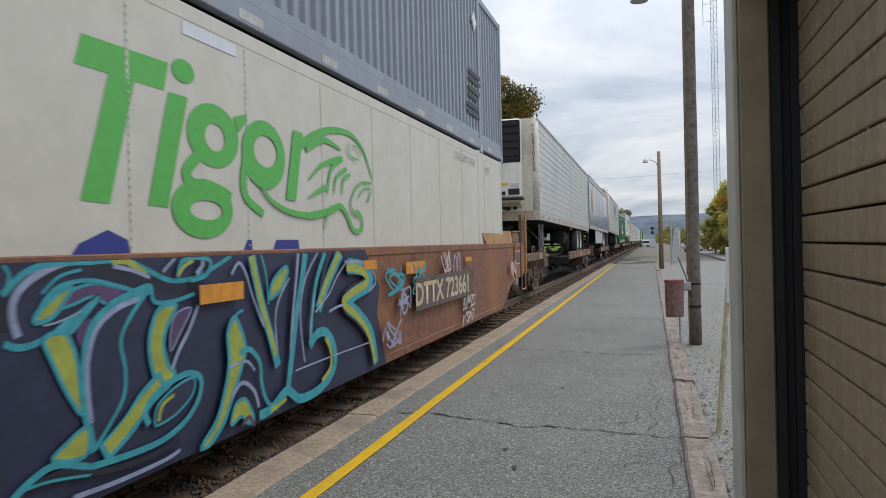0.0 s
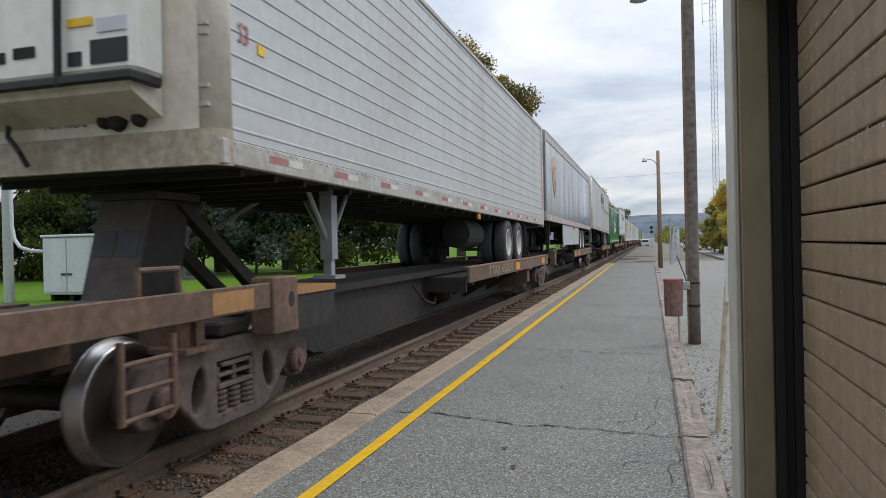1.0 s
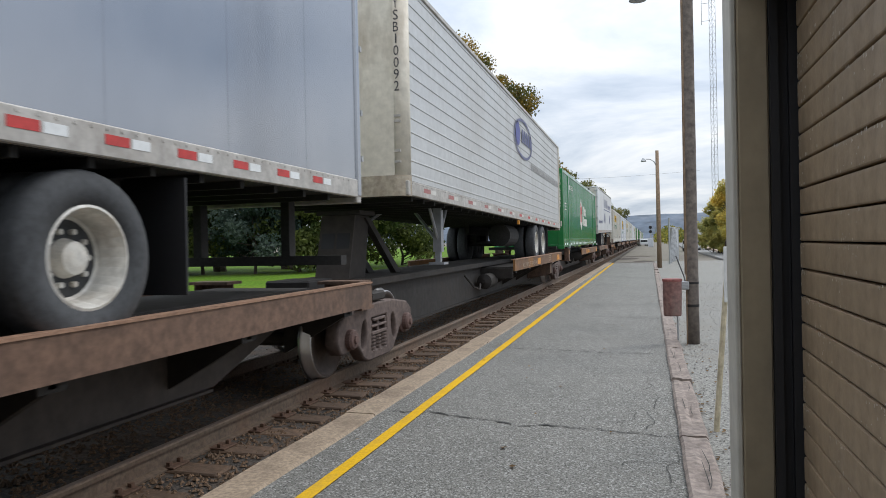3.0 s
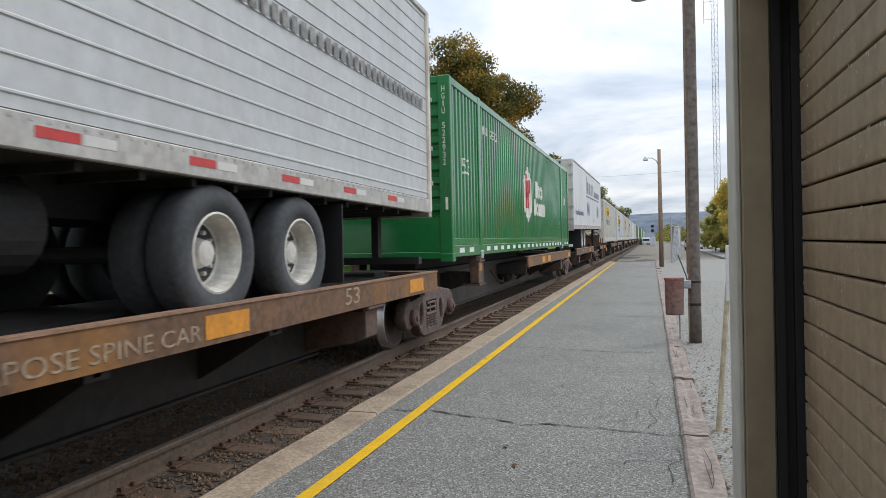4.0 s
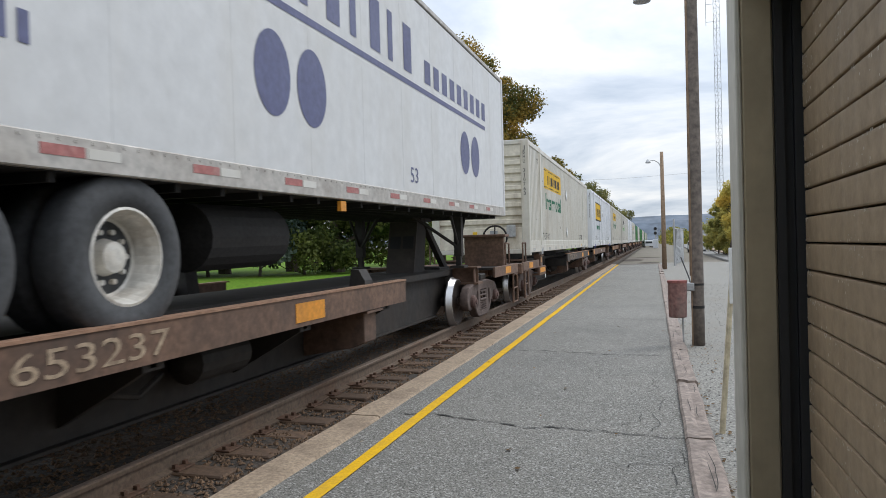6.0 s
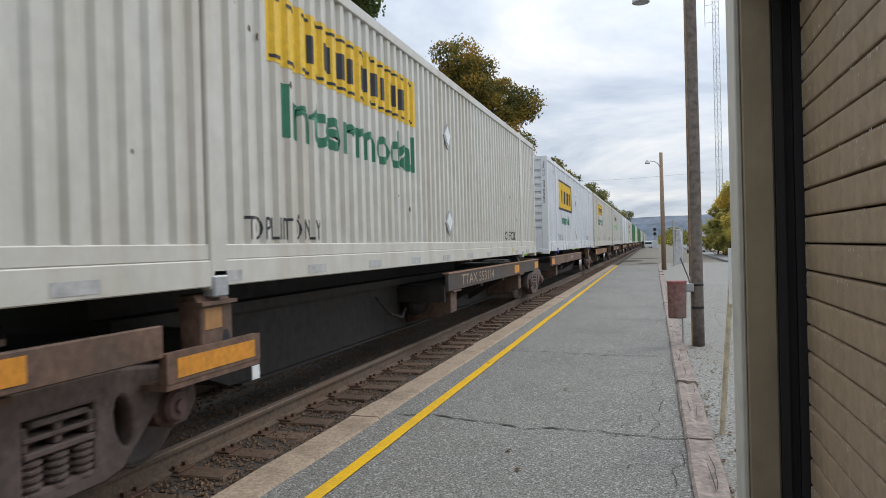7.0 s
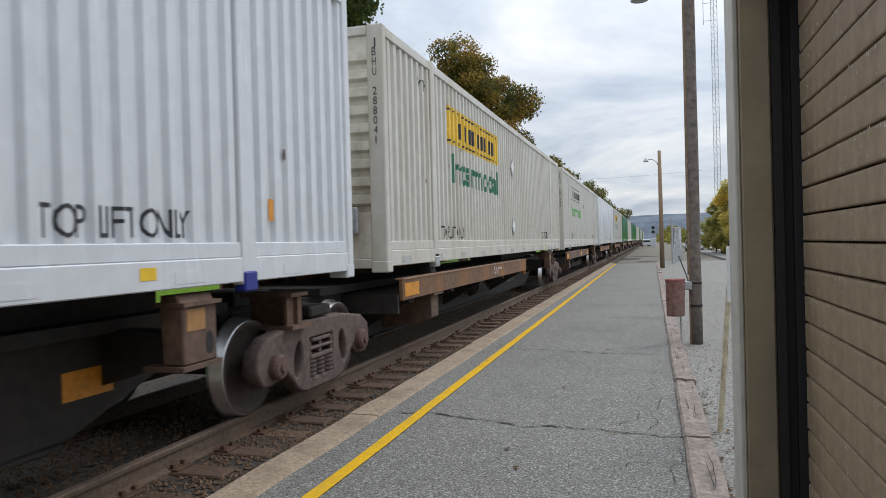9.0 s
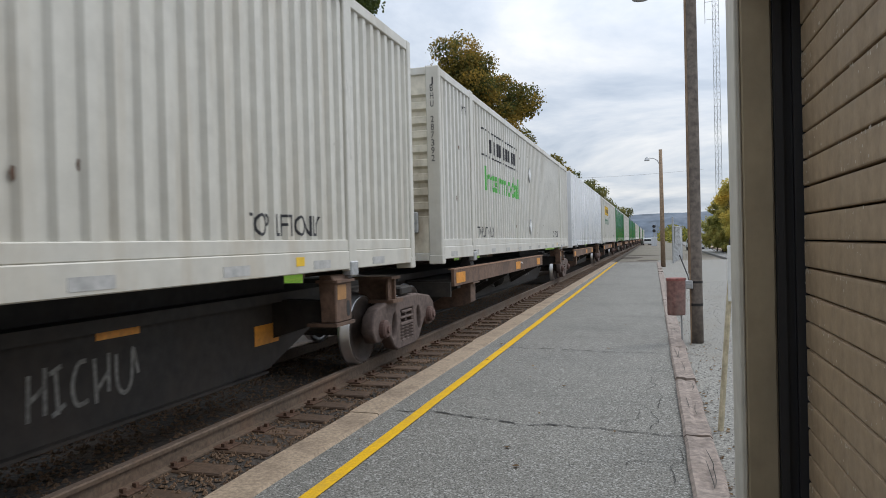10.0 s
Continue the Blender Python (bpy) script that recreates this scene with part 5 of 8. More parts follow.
    if hitch is not None:
        for s in (-1, 1):
            part("hitch_leg", prism(bmesh.new(), [(hitch - 0.45, 1.0), (hitch + 0.12, 1.0), (hitch + 0.32, 1.98), (hitch - 0.16, 1.98)], "x", s * 0.22 - 0.035, s * 0.22 + 0.035), M_SPINE, u, "dark steel hitch leg")
            part("hitch_strut", prism(bmesh.new(), [(hitch + 0.12, 1.95), (hitch + 0.30, 1.95), (hitch + 1.60, 1.08), (hitch + 1.36, 1.08)], "x", s * 0.24 - 0.05, s * 0.24 + 0.05), M_SPINE, u)
        part("hitch_face", prism(bmesh.new(), [(hitch - 0.49, 1.0), (hitch - 0.455, 1.0), (hitch - 0.165, 1.98), (hitch - 0.20, 1.98)], "x", -0.26, 0.26), M_BEAM, u, "tapered steel hitch plate")
        for x in (-0.22, 0.02):
            part("hitch_slot", prism(bmesh.new(), [(hitch - 0.347, 1.5), (hitch - 0.335, 1.5), (hitch - 0.270, 1.72), (hitch - 0.282, 1.72)], "x", x, x + 0.2), M_BLACK, u)
        part("hitch_plate", boxes((-0.34, 0.34, hitch - 0.22, hitch + 0.36, 1.985, 2.045)), M_SPINE, u)
        part("hitch_brace", boxes((-0.18, 0.18, hitch - 0.1, hitch + 0.0, 1.2, 1.62)), M_SPINE, u)
    # air tank, hoses and small gear on the spine
    part("air_tank", turned(bmesh.new(), [(L * 0.42, 0.04), (L * 0.42 + 0.06, 0.17), (L * 0.42 + 0.75, 0.17), (L * 0.42 + 0.81, 0.04)], 16, "y", (0.72, 0, 0.66)), M_SPINE, u)
    hose = bmesh.new()
    pts = [(0.55, L * 0.36, 0.85), (0.7, L * 0.37, 0.6), (0.75, L * 0.39, 0.52), (0.68, L * 0.41, 0.62)]
    for a, b in zip(pts, pts[1:]):
        rod(hose, a, b, 0.022, seg=6)
    part("air_pipe", hose, M_SPINE, u)
    if scrawl:
        # sprayed by hand: H I C H U
        for k, (yy, pts) in enumerate(((0.0, [(0.02, 0.30), (0.0, 0.0)]), (0.0, [(0.22, 0.33), (0.21, 0.02)]), (0.0, [(0.0, 0.12), (0.2, 0.2)]),
                                       (0.36, [(0.0, 0.3), (0.02, 0.0)]), (0.28, [(0.0, 0.28), (0.16, 0.32)]), (0.28, [(0.02, 0.0), (0.2, 0.06)]),
                                       (0.58, [(0.2, 0.32), (0.08, 0.3), (0.0, 0.16), (0.06, 0.03), (0.22, 0.04)]),
                                       (0.90, [(0.0, 0.32), (0.02, 0.0)]), (0.90, [(0.22, 0.34), (0.21, 0.06)]), (0.90, [(0.02, 0.08), (0.2, 0.2)]),
                                       (1.24, [(0.0, 0.32), (0.01, 0.1), (0.12, 0.02), (0.24, 0.1), (0.28, 0.34), (0.36, 0.14)]))):
            me = ribbon_mesh([(0.62 * a, b) for a, b in pts], 0.034)
            part("scrawl", on_side(me, deck1 + 1.55 + 0.62 * yy, 0.47, 0.503 + 0.0005 * (k % 3)), M_SPRAY, u, "thin grey spray scrawl")
        part("scrawl", on_side(ribbon_mesh([(0, 0.02), (0.1, 0.16), (0.16, 0.02), (0.28, 0.14), (0.34, 0.02), (0.5, 0.12), (0.8, 0.1)], 0.034), deck0 + 5.2, 0.92, 1.3175), M_TAG, u, "thin white spray scrawl")
    return u


def car_end(u, y, sign, step=0.0, brake=False, foot=0.24, rail=(0.5, 0.5), refl=True, dz=0.0):
    """The outer end of a spine car: end sill, coupler, steps, handrails and brake gear. sign: -1 front, +1 rear."""
    part("end_sill", boxes((-1.28, 1.28, y - 0.12, y + 0.12, 0.82 + dz, 1.06 + dz), (-0.62, 0.62, min(y, y - sign * 1.4), max(y, y - sign * 1.4), 0.80, 1.0), bevel=0.012), M_SILL, u)
    part("coupler", boxes((-0.12, 0.12, min(y, y + sign * 0.62), max(y, y + sign * 0.62), 0.68, 0.86), (-0.2, 0.2, min(y + sign * 0.42, y + sign * 0.68), max(y + sign * 0.42, y + sign * 0.68), 0.62, 0.92), bevel=0.03), M_TRUCK, u)
    for x in (0.62, -1.25):
        part("walkway", boxes((x, x + 0.63, min(y, y - sign * 1.5), max(y, y - sign * 1.5), 1.0 + dz, 1.05 + dz)), M_SPINE, u)
    part("side_sill", boxes((1.255, 1.3, min(y, y - sign * 2.4), max(y, y - sign * 2.4), 0.88 + dz, 1.09 + dz), bevel=0.008), M_SILL, u)
    if refl:
        part("reflector", boxes((1.3015, 1.304, y - sign * 1.1 - 0.28, y - sign * 1.1 + 0.28, 0.92, 1.06)), M_ORANGE, u, "orange reflector patch")
    for s in (-1, 1):
        lad = bmesh.new()
        for dy in (step - 0.02, step + 0.46):
            rod(lad, (s * 1.27, y - sign * dy, foot - 0.02), (s * 1.27, y - sign * dy, 1.0), 0.026, seg=8)
        for z in (foot, (foot + 0.86) / 2, 0.86):
            rod(lad, (s * 1.27, y - sign * (step - 0.02), z), (s * 1.27, y - sign * (step + 0.46), z), 0.018, seg=8)
        part("step_ladder", lad, M_SILL, u, "rusty end step")
        hand = bmesh.new()
        ra, rb, rt = y - sign * rail[0], y - sign * (rail[0] + 0.4), 1.05 + rail[1] + dz
        rod(hand, (s * 1.2, ra, 1.04 + dz), (s * 1.2, ra, rt), 0.02, seg=8)
        rod(hand, (s * 1.2, ra, rt), (s * 1.2, rb, rt), 0.02, seg=8)
        rod(hand, (s * 1.2, rb, 1.04 + dz), (s * 1.2, rb, rt), 0.02, seg=8)
        part("handrail", hand, M_SILL, u)
    if brake:
        part("brake_stand", boxes((0.2, 1.1, y - 0.6, y - 0.45, 1.0, 1.75), (0.15, 1.15, y - 0.66, y - 0.2, 1.70, 1.76), bevel=0.01), M_SILL, u, "brown sheet steel brake stand")
        wb = bmesh.new()
        for k in range(24):
            a0, a1 = 2 * math.pi * k / 24, 2 * math.pi * (k + 1) / 24
            rod(wb, (0.8 + 0.28 * math.cos(a0), y - 0.1, 1.68 + 0.28 * math.sin(a0)), (0.8 + 0.28 * math.cos(a1), y - 0.1, 1.68 + 0.28 * math.sin(a1)), 0.022, seg=6)
        for k in range(5):
            a0 = 2 * math.pi * k / 5 + 0.3
            rod(wb, (0.8, y - 0.12, 1.68), (0.8 + 0.28 * math.cos(a0), y - 0.1, 1.68 + 0.28 * math.sin(a0)), 0.016, seg=6)
        rod(wb, (0.8, y - 0.5, 1.68), (0.8, y - 0.08, 1.68), 0.03, seg=8)
        part("brake_wheel", wb, M_DARK, u, "dark spoked hand brake wheel")


# -- containers --
CORR, DEEP = 0.2215, 0.036


def corr_breaks(y0, y1):
    out, k = [], 0
    while y0 + k * CORR < y1 + CORR:
        b = y0 + k * CORR
        out += [b, b + 0.08, b + 0.11, b + 0.19]
        k += 1
    return [b for b in out if y0 <= b <= y1]


def corr(y):
    """Depth of the corrugation at y: an outer flat, a slope in, an inner flat, a slope out."""
    t = y % CORR
    if t < 0.08:
        return 0.0
    if t < 0.11:
        return -DEEP * (t - 0.08) / 0.03
    if t < 0.19:
        return -DEEP
    return -DEEP * (CORR - t) / (CORR - 0.19)


def corr_wall(y0, y1, z0, z1, x):
    s = 1 if x > 0 else -1
    ys = sorted({y0, y1, *[b for b in corr_breaks(math.floor(y0 / CORR) * CORR, y1) if y0 < b < y1]})
    verts = [(x + s * corr(y), y, z) for y in ys for z in (z0, z1)]
    faces = [(2 * i, 2 * i + 2, 2 * i + 3, 2 * i + 1) for i in range(len(ys) - 1)]
    me = bpy.data.meshes.new("corrugated_side")
    me.from_pydata(verts, [], faces)
    return me


CL, CH, CW = 16.15, 2.90, 1.295


def placard(parent, y, z, x):
    f = bmesh.new()
    prism(f, [(y - 0.20, z), (y, z - 0.20), (y + 0.20, z), (y, z + 0.20)], "x", x, x + 0.012)
    pl = part("placard", f, M_GALV, parent, "diamond-shaped metal placard holder")
    part("placard_flap", prism(bmesh.new(), [(y - 0.15, z + 0.02), (y, z - 0.13), (y + 0.15, z + 0.02), (y, z + 0.16)], "x", x + 0.012, x + 0.018), M_TAPE, pl)


def stacked(words, size, gap, x, z_top, y):
    """Letters one under another on a wall that faces -y."""
    bm = bmesh.new()
    z = z_top
    for ch in words:
        if ch != " ":
            slim = ch in "1I"
            t = on_front(text_mesh(ch, size, size * (0.16 if slim else 0.55)), x + (size * 0.2 if slim else 0), z - size, y)
            me = bpy.data.meshes.new("letter")
            t.to_mesh(me)
            t.free()
            bm.from_mesh(me)
        z -= gap
    return bm


def container(y, z, paint, label, style, number="", group="containers", posts=True):
    c = train_thing("container", label, "shipping container", group, y, z)
    key = style if style in ("flat",) else "corr"
    ink = M_WHITEINK if style == "hub" else M_INK
    for s in (-1, 1):
        x = s * (CW - 0.018)
        if key == "corr":
            part("corrugated_side", shared("corr_side_%d" % s, lambda: corr_wall(0.12, CL - 0.12, 0.32, CH - 0.12, x)).copy(), paint, c)
        else:
            part("side_panel", boxes((x - 0.015, x + 0.015, 0.12, CL - 0.12, 0.3, CH - 0.1)), paint, c)
        xi, xo = sorted((s * (CW - 0.09), s * CW))
        rb = part("bottom_rail", boxes((xi, xo, 0.13, CL - 0.13, 0.02, 0.21), (xi, xo - 0.012 if s > 0 else xo, 0.13, CL - 0.13, 0.21, 0.325), bevel=0.008), paint, c)
        part("top_rail", boxes((xi, xo, 0.13, CL - 0.13, CH - 0.125, CH - 0.004), bevel=0.008), paint, c)
        if posts:
            for yy in (1.98, CL - 1.98):
                p = part("post", boxes((xi, xo + 0.003 if s > 0 else xo, yy - 0.10, yy + 0.10, 0.0, CH + 0.02), bevel=0.01), paint, c)
                part("corner_casting", boxes((xi, xo + 0.02 if s > 0 else xo - 0.008, yy - 0.09, yy + 0.09, -0.055, 0.10), bevel=0.012), M_GALV if style != "new" else M_BLUE, p)
        if s > 0 and style in ("jb", "new", "plain", "outline", "grey"):
            rng = random.Random(int(y * 10))
            for k in range(11):
                part("faded_patch", boxes((CW + 0.0005, CW + 0.003, 0.5 + 1.42 * k, 0.85 + 1.42 * k, 0.05, 0.13)), M_PATCH if style != "new" else M_CNEW, rb)
    part("roof", boxes((-CW + 0.09, CW - 0.09, 0.1, CL - 0.1, CH - 0.05, CH - 0.012)), paint, c)
    part("floor", boxes((-CW + 0.09, CW - 0.09, 0.1, CL - 0.1, 0.05, 0.2)), M_DARK, c)
    for yy, nm in ((0.0, "front"), (CL, "rear")):
        e = 1 if yy == 0 else -1
        for s in (-1, 1):
            xi, xo = sorted((s * (CW - 0.20), s * (CW + 0.004)))
            pst = part("corner_post", boxes((xi, xo, min(yy, yy + e * 0.13), max(yy, yy + e * 0.13), 0.0, CH + 0.01), bevel=0.014), paint, c)
            part("corner_casting", boxes((xi - 0.003, xo + 0.003, min(yy - e * 0.006, yy + e * 0.17), max(yy - e * 0.006, yy + e * 0.17), -0.05, 0.09), bevel=0.012), paint, pst)
        if nm == "front":
            # ribbed end wall
            prof = [(0.13, 0.12), (0.03, 0.12), (0.03, 0.62)]
            zz = 0.66
            while zz < 2.42:
                prof += [(0.03, zz), (0.085, zz + 0.02), (0.085, zz + 0.085), (0.03, zz + 0.12)]
                zz += 0.215
            prof += [(0.03, CH - 0.06), (0.13, CH - 0.06)]
            part("end_wall", prism(bmesh.new(), prof, "x", -CW + 0.2, CW - 0.2), M_NOSE if style in ("jb", "outline") else paint, c, "ribbed end wall")
            part("end_sill", boxes((-CW + 0.2, CW - 0.2, 0.0, 0.13, 0.0, 0.115), bevel=0.01), paint, c)
            part("end_header", boxes((-CW + 0.2, CW - 0.2, 0.0, 0.13, CH - 0.115, CH), bevel=0.01), paint, c)
            if style in ("jb", "new", "plain", "outline"):
                part("document_box", boxes((0.70, 0.93, -0.02, 0.028, 0.42, 0.74), bevel=0.015), M_GALV if style != "new" else paint, c, "grey steel document box")
                part("vent_grille", boxes((0.26, 0.46, 0.018, 0.029, 0.44, 0.60)), M_TOWER, c)
                part("sticker", boxes((-0.20, -0.08, 0.02, 0.029, 0.44, 0.58)), M_SIGNYEL, c)
                panel = part("sticker", boxes((-0.50, 0.39, 0.02, 0.028, CH - 0.40, CH - 0.16)), M_SIGNYEL, c, "yellow end panel")
                for k in range(7):
                    part("brand_bar", boxes((-0.28 + 0.08 * k, -0.23 + 0.08 * k, 0.016, 0.0195, CH - 0.35, CH - 0.23)), M_INK, panel)
                part("border_bar", boxes((-0.48, 0.37, 0.016, 0.0195, CH - 0.39, CH - 0.375)), M_INK, panel)
                part("sticker", boxes((-0.19, 0.03, 0.02, 0.029, 2.16, 2.25)), M_SIGNYEL, c)
                part("lettering", on_front(text_mesh("Intermodal", 0.11, 0.66), -0.38, CH - 0.56, 0.0275), M_GREENINK if style != "new" else M_INK, c)
                if number:
                    part("lettering", on_front(text_mesh(number, 0.10, 0.74), -0.48, 2.02, 0.0275), M_INK, c)
        else:
            for s in (-1, 1):
                part("rear_door", boxes((min(0, s * (CW - 0.2)) + 0.004, max(0, s * (CW - 0.2)) - 0.004, CL - 0.09, CL - 0.03, 0.1, CH - 0.08), bevel=0.01), paint, c)
            part("door_bars", boxes(*[(x - 0.02, x + 0.02, CL - 0.028, CL + 0.01, 0.05, CH - 0.05) for x in (-0.75, -0.3, 0.3, 0.75)]), M_GALV, c)
    if number:
        part("number", stacked(number, 0.095, 0.116, CW - 0.13, CH - 0.16, -0.004), ink, c)
    br = corr_breaks(0, CL)
    X = CW - 0.018 + 0.0035
    if style in ("jb", "new", "outline"):
        z0, z1 = (1.86, 2.46) if style != "new" else (1.40, 2.42)
        y0, y1 = 2.75, 6.5
        if style != "outline":
            me = curve_mesh("sign_panel", [[(0, 0), (y1 - y0, 0), (y1 - y0, z1 - z0), (0, z1 - z0)]], 0)
            sign = part("sign_panel", on_side(me, y0, z0, X, corr, br), M_SIGNYEL, c, "yellow brand panel with black bars")
        else:
            sign = c
        # brand lettering stands as plain black bars
        X2 = X + 0.0035
        shapes = []
        for k in range(9):
            a = 0.75 + 0.30 * k
            shapes.append([(a, 0.24 * (z1 - z0)), (a + (0.17 if k % 3 else 0.08), 0.24 * (z1 - z0)), (a + (0.17 if k % 3 else 0.08), 0.68 * (z1 - z0)), (a, 0.68 * (z1 - z0))])
        for k, sh in enumerate(shapes):
            part("brand_bar", on_side(curve_mesh("bar", [sh], 0), y0, z0, X2, corr, br), M_INK, sign)
        if style == "new":
            w_, h_ = y1 - y0, z1 - z0
            for a, b, e0, e1 in ((0.0, w_, 0.0, 0.075), (0.0, w_, h_ - 0.06, h_), (0.0, 0.07, 0.075, h_ - 0.06), (w_ - 0.09, w_, 0.075, h_ - 0.06)):
                part("border_bar", on_side(curve_mesh("bar", [[(a, e0), (b, e0), (b, e1), (a, e1)]], 0), y0, z0, X2, corr, br), M_INK, sign)
        for zz in ((0.06, 0.11), (0.88, 0.93)) if style != "new" else ():
            for k in range(14):
                a = 0.08 + 0.262 * k
                part("border_bar", on_side(curve_mesh("bar", [[(a, zz[0] * (z1 - z0)), (a + 0.17, zz[0] * (z1 - z0)), (a + 0.17, zz[1] * (z1 - z0)), (a, zz[1] * (z1 - z0))]], 0), y0, z0, X2, corr, br), M_INK, sign)
        green = M_GREENINK if style != "outline" else M_LIME
        if style == "new":
            part("lettering", on_side(text_mesh("Intermodal", 0.30, 2.35, 0.012), 3.35, 0.93, X, corr, br), green, c)
        else:
            part("lettering", on_side(text_mesh("Intermodal", 0.44, 3.45, 0.02), 2.98, 1.27, X, corr, br), green, c)
    if style in ("jb", "new", "outline", "plain"):
        part("lettering", on_side(text_mesh("TOP LIFT ONLY", 0.19, 1.25), 2.4, 0.36, X, corr, br), M_INK, c)
        part("lettering", on_side(text_mesh("TOP LIFT ONLY", 0.19, 1.25), 12.25, 0.36, X, corr, br), M_INK, c)
        part("lettering", on_side(text_mesh("WTP", 0.15, 0.4), 1.35, 2.42, X, corr, br), M_INK, c)
        for yy, zz in ((8.0, 1.95), (8.0, 0.62)):
            placard(c, yy, zz, CW - 0.016)
        part("sticker", boxes((CW, CW + 0.003, CL - 3.2, CL - 3.05, 0.09, 0.17)), M_SIGNYEL, c)
        if style == "new":
            part("sticker", boxes((CW - 0.017, CW - 0.014, 14.50, 14.58, 0.5, 0.68)), M_ORANGE, c, "small orange sticker")
        # small rust spots
        rng = random.Random(int(y))
        spots = bmesh.new()
        for _ in range(26 if style != "new" else 6):
            yy, zz, r = rng.uniform(0.3, CL - 0.3), rng.uniform(0.4, 2.6), rng.uniform(0.01, 0.03)
            prism(spots, [(yy + r * math.cos(a), zz + r * rng.uniform(0.8, 2.2) * math.sin(a)) for a in (0, 1.05, 2.1, 3.14, 4.2, 5.2)], "x", CW - 0.018 + corr(yy) - 0.002, CW - 0.018 + corr(yy) + 0.002)
        tagged(part("rust_spots", spots, M_PLATE, c), kind="stuff")
    return c


def hub_marks(c):
    br = corr_breaks(0, CL)
    X = CW - 0.0145
    plate = [(0.0, 0.35), (0.0, 1.05), (0.65, 1.42), (1.3, 1.05), (1.3, 0.35), (0.65, 0.0)]
    badge = part("badge", on_side(curve_mesh("badge", [plate], 0), 6.65, 0.73, X, corr, br), M_WHITEINK, c, "white six-sided badge with red bars")
    for b in ((0.25, 0.35, 0.22, 0.72), (0.62, 0.35, 0.22, 0.72), (0.42, 0.62, 0.25, 0.14), (0.28, 1.1, 0.2, 0.12), (0.85, 0.75, 0.2, 0.35)):
        me = curve_mesh("bar", [[(b[0], b[1]), (b[0] + b[2], b[1]), (b[0] + b[2], b[1] + b[3]), (b[0], b[1] + b[3])]], 0)
        part("badge_bar", on_side(me, 6.65, 0.73, X + 0.0035, corr, br), M_RED, badge)
    for r, (n, z, y0) in enumerate(((3, 1.42, 8.55), (5, 0.93, 8.2))):
        for k in range(n):
            w, h = 0.36, 0.36 if k else 0.46
            rim = [(0.07, 0), (w - 0.07, 0), (w, 0.07), (w, h - 0.07), (w - 0.07, h), (0.07, h), (0, h - 0.07), (0, 0.07)]
            hole = [(0.12, 0.11), (0.12, h - 0.11), (w - 0.12, h - 0.11), (w - 0.12, 0.11)]
            part("brand_shape", on_side(curve_mesh("shape", [rim, hole] if k else [rim], 0), y0 + 0.42 * k, z, X, corr, br), M_WHITEINK, c)
    part("lettering", on_side(text_mesh("53", 0.27, 0.48), 0.8, 1.42, X, corr, br), M_WHITEINK, c)
    part("lettering", on_side(text_mesh("53", 0.27, 0.48), CL - 1.3, 1.5, X, corr, br), M_WHITEINK, c)
    part("lettering", on_side(text_mesh("HGIU 522932", 0.17, 1.3), 2.3, 2.3, X, corr, br), M_WHITEINK, c)
    part("lettering", on_front(text_mesh("1", 0.2, 0.045), CW - 0.10, 0.78, -0.004), M_WHITEINK, c)
    part("lettering", on_side(text_mesh("5", 0.22, 0.16), CL - 2.6, 0.65, X, corr, br), M_WHITEINK, c)
    for k in range(24):
        yy = 0.42 + 0.655 * k
        if abs(yy - 1.9) > 0.25 and abs(yy - CL + 2.1) > 0.25:
            part("reflector", boxes((CW + 0.0005, CW + 0.003, yy, yy + 0.30, 0.085, 0.165)), M_TAPE, c, "white reflective strip")


# -- road trailers --
def tyre_mesh():
    return turned(bmesh.new(), [(-0.06, 0.27), (-0.12, 0.30), (-0.135, 0.40), (-0.12, 0.485), (-0.08, 0.505), (0.08, 0.505), (0.12, 0.485), (0.135, 0.40), (0.12, 0.302), (0.10, 0.300), (-0.10, 0.27)], 36, "x")


def rim_mesh():
    bm = turned(bmesh.new(), [(-0.1, 0.28), (0.12, 0.305), (0.125, 0.288), (0.06, 0.268), (-0.05, 0.245), (-0.075, 0.20), (-0.07, 0.12), (-0.02, 0.105), (0.02, 0.095), (0.03, 0.05)], 28, "x")
    for k in range(10):
        a = 2 * math.pi * k / 10
        rod(bm, (-0.08, 0.16 * math.cos(a), 0.16 * math.sin(a)), (-0.03, 0.16 * math.cos(a), 0.16 * math.sin(a)), 0.018, seg=6)
    return bm


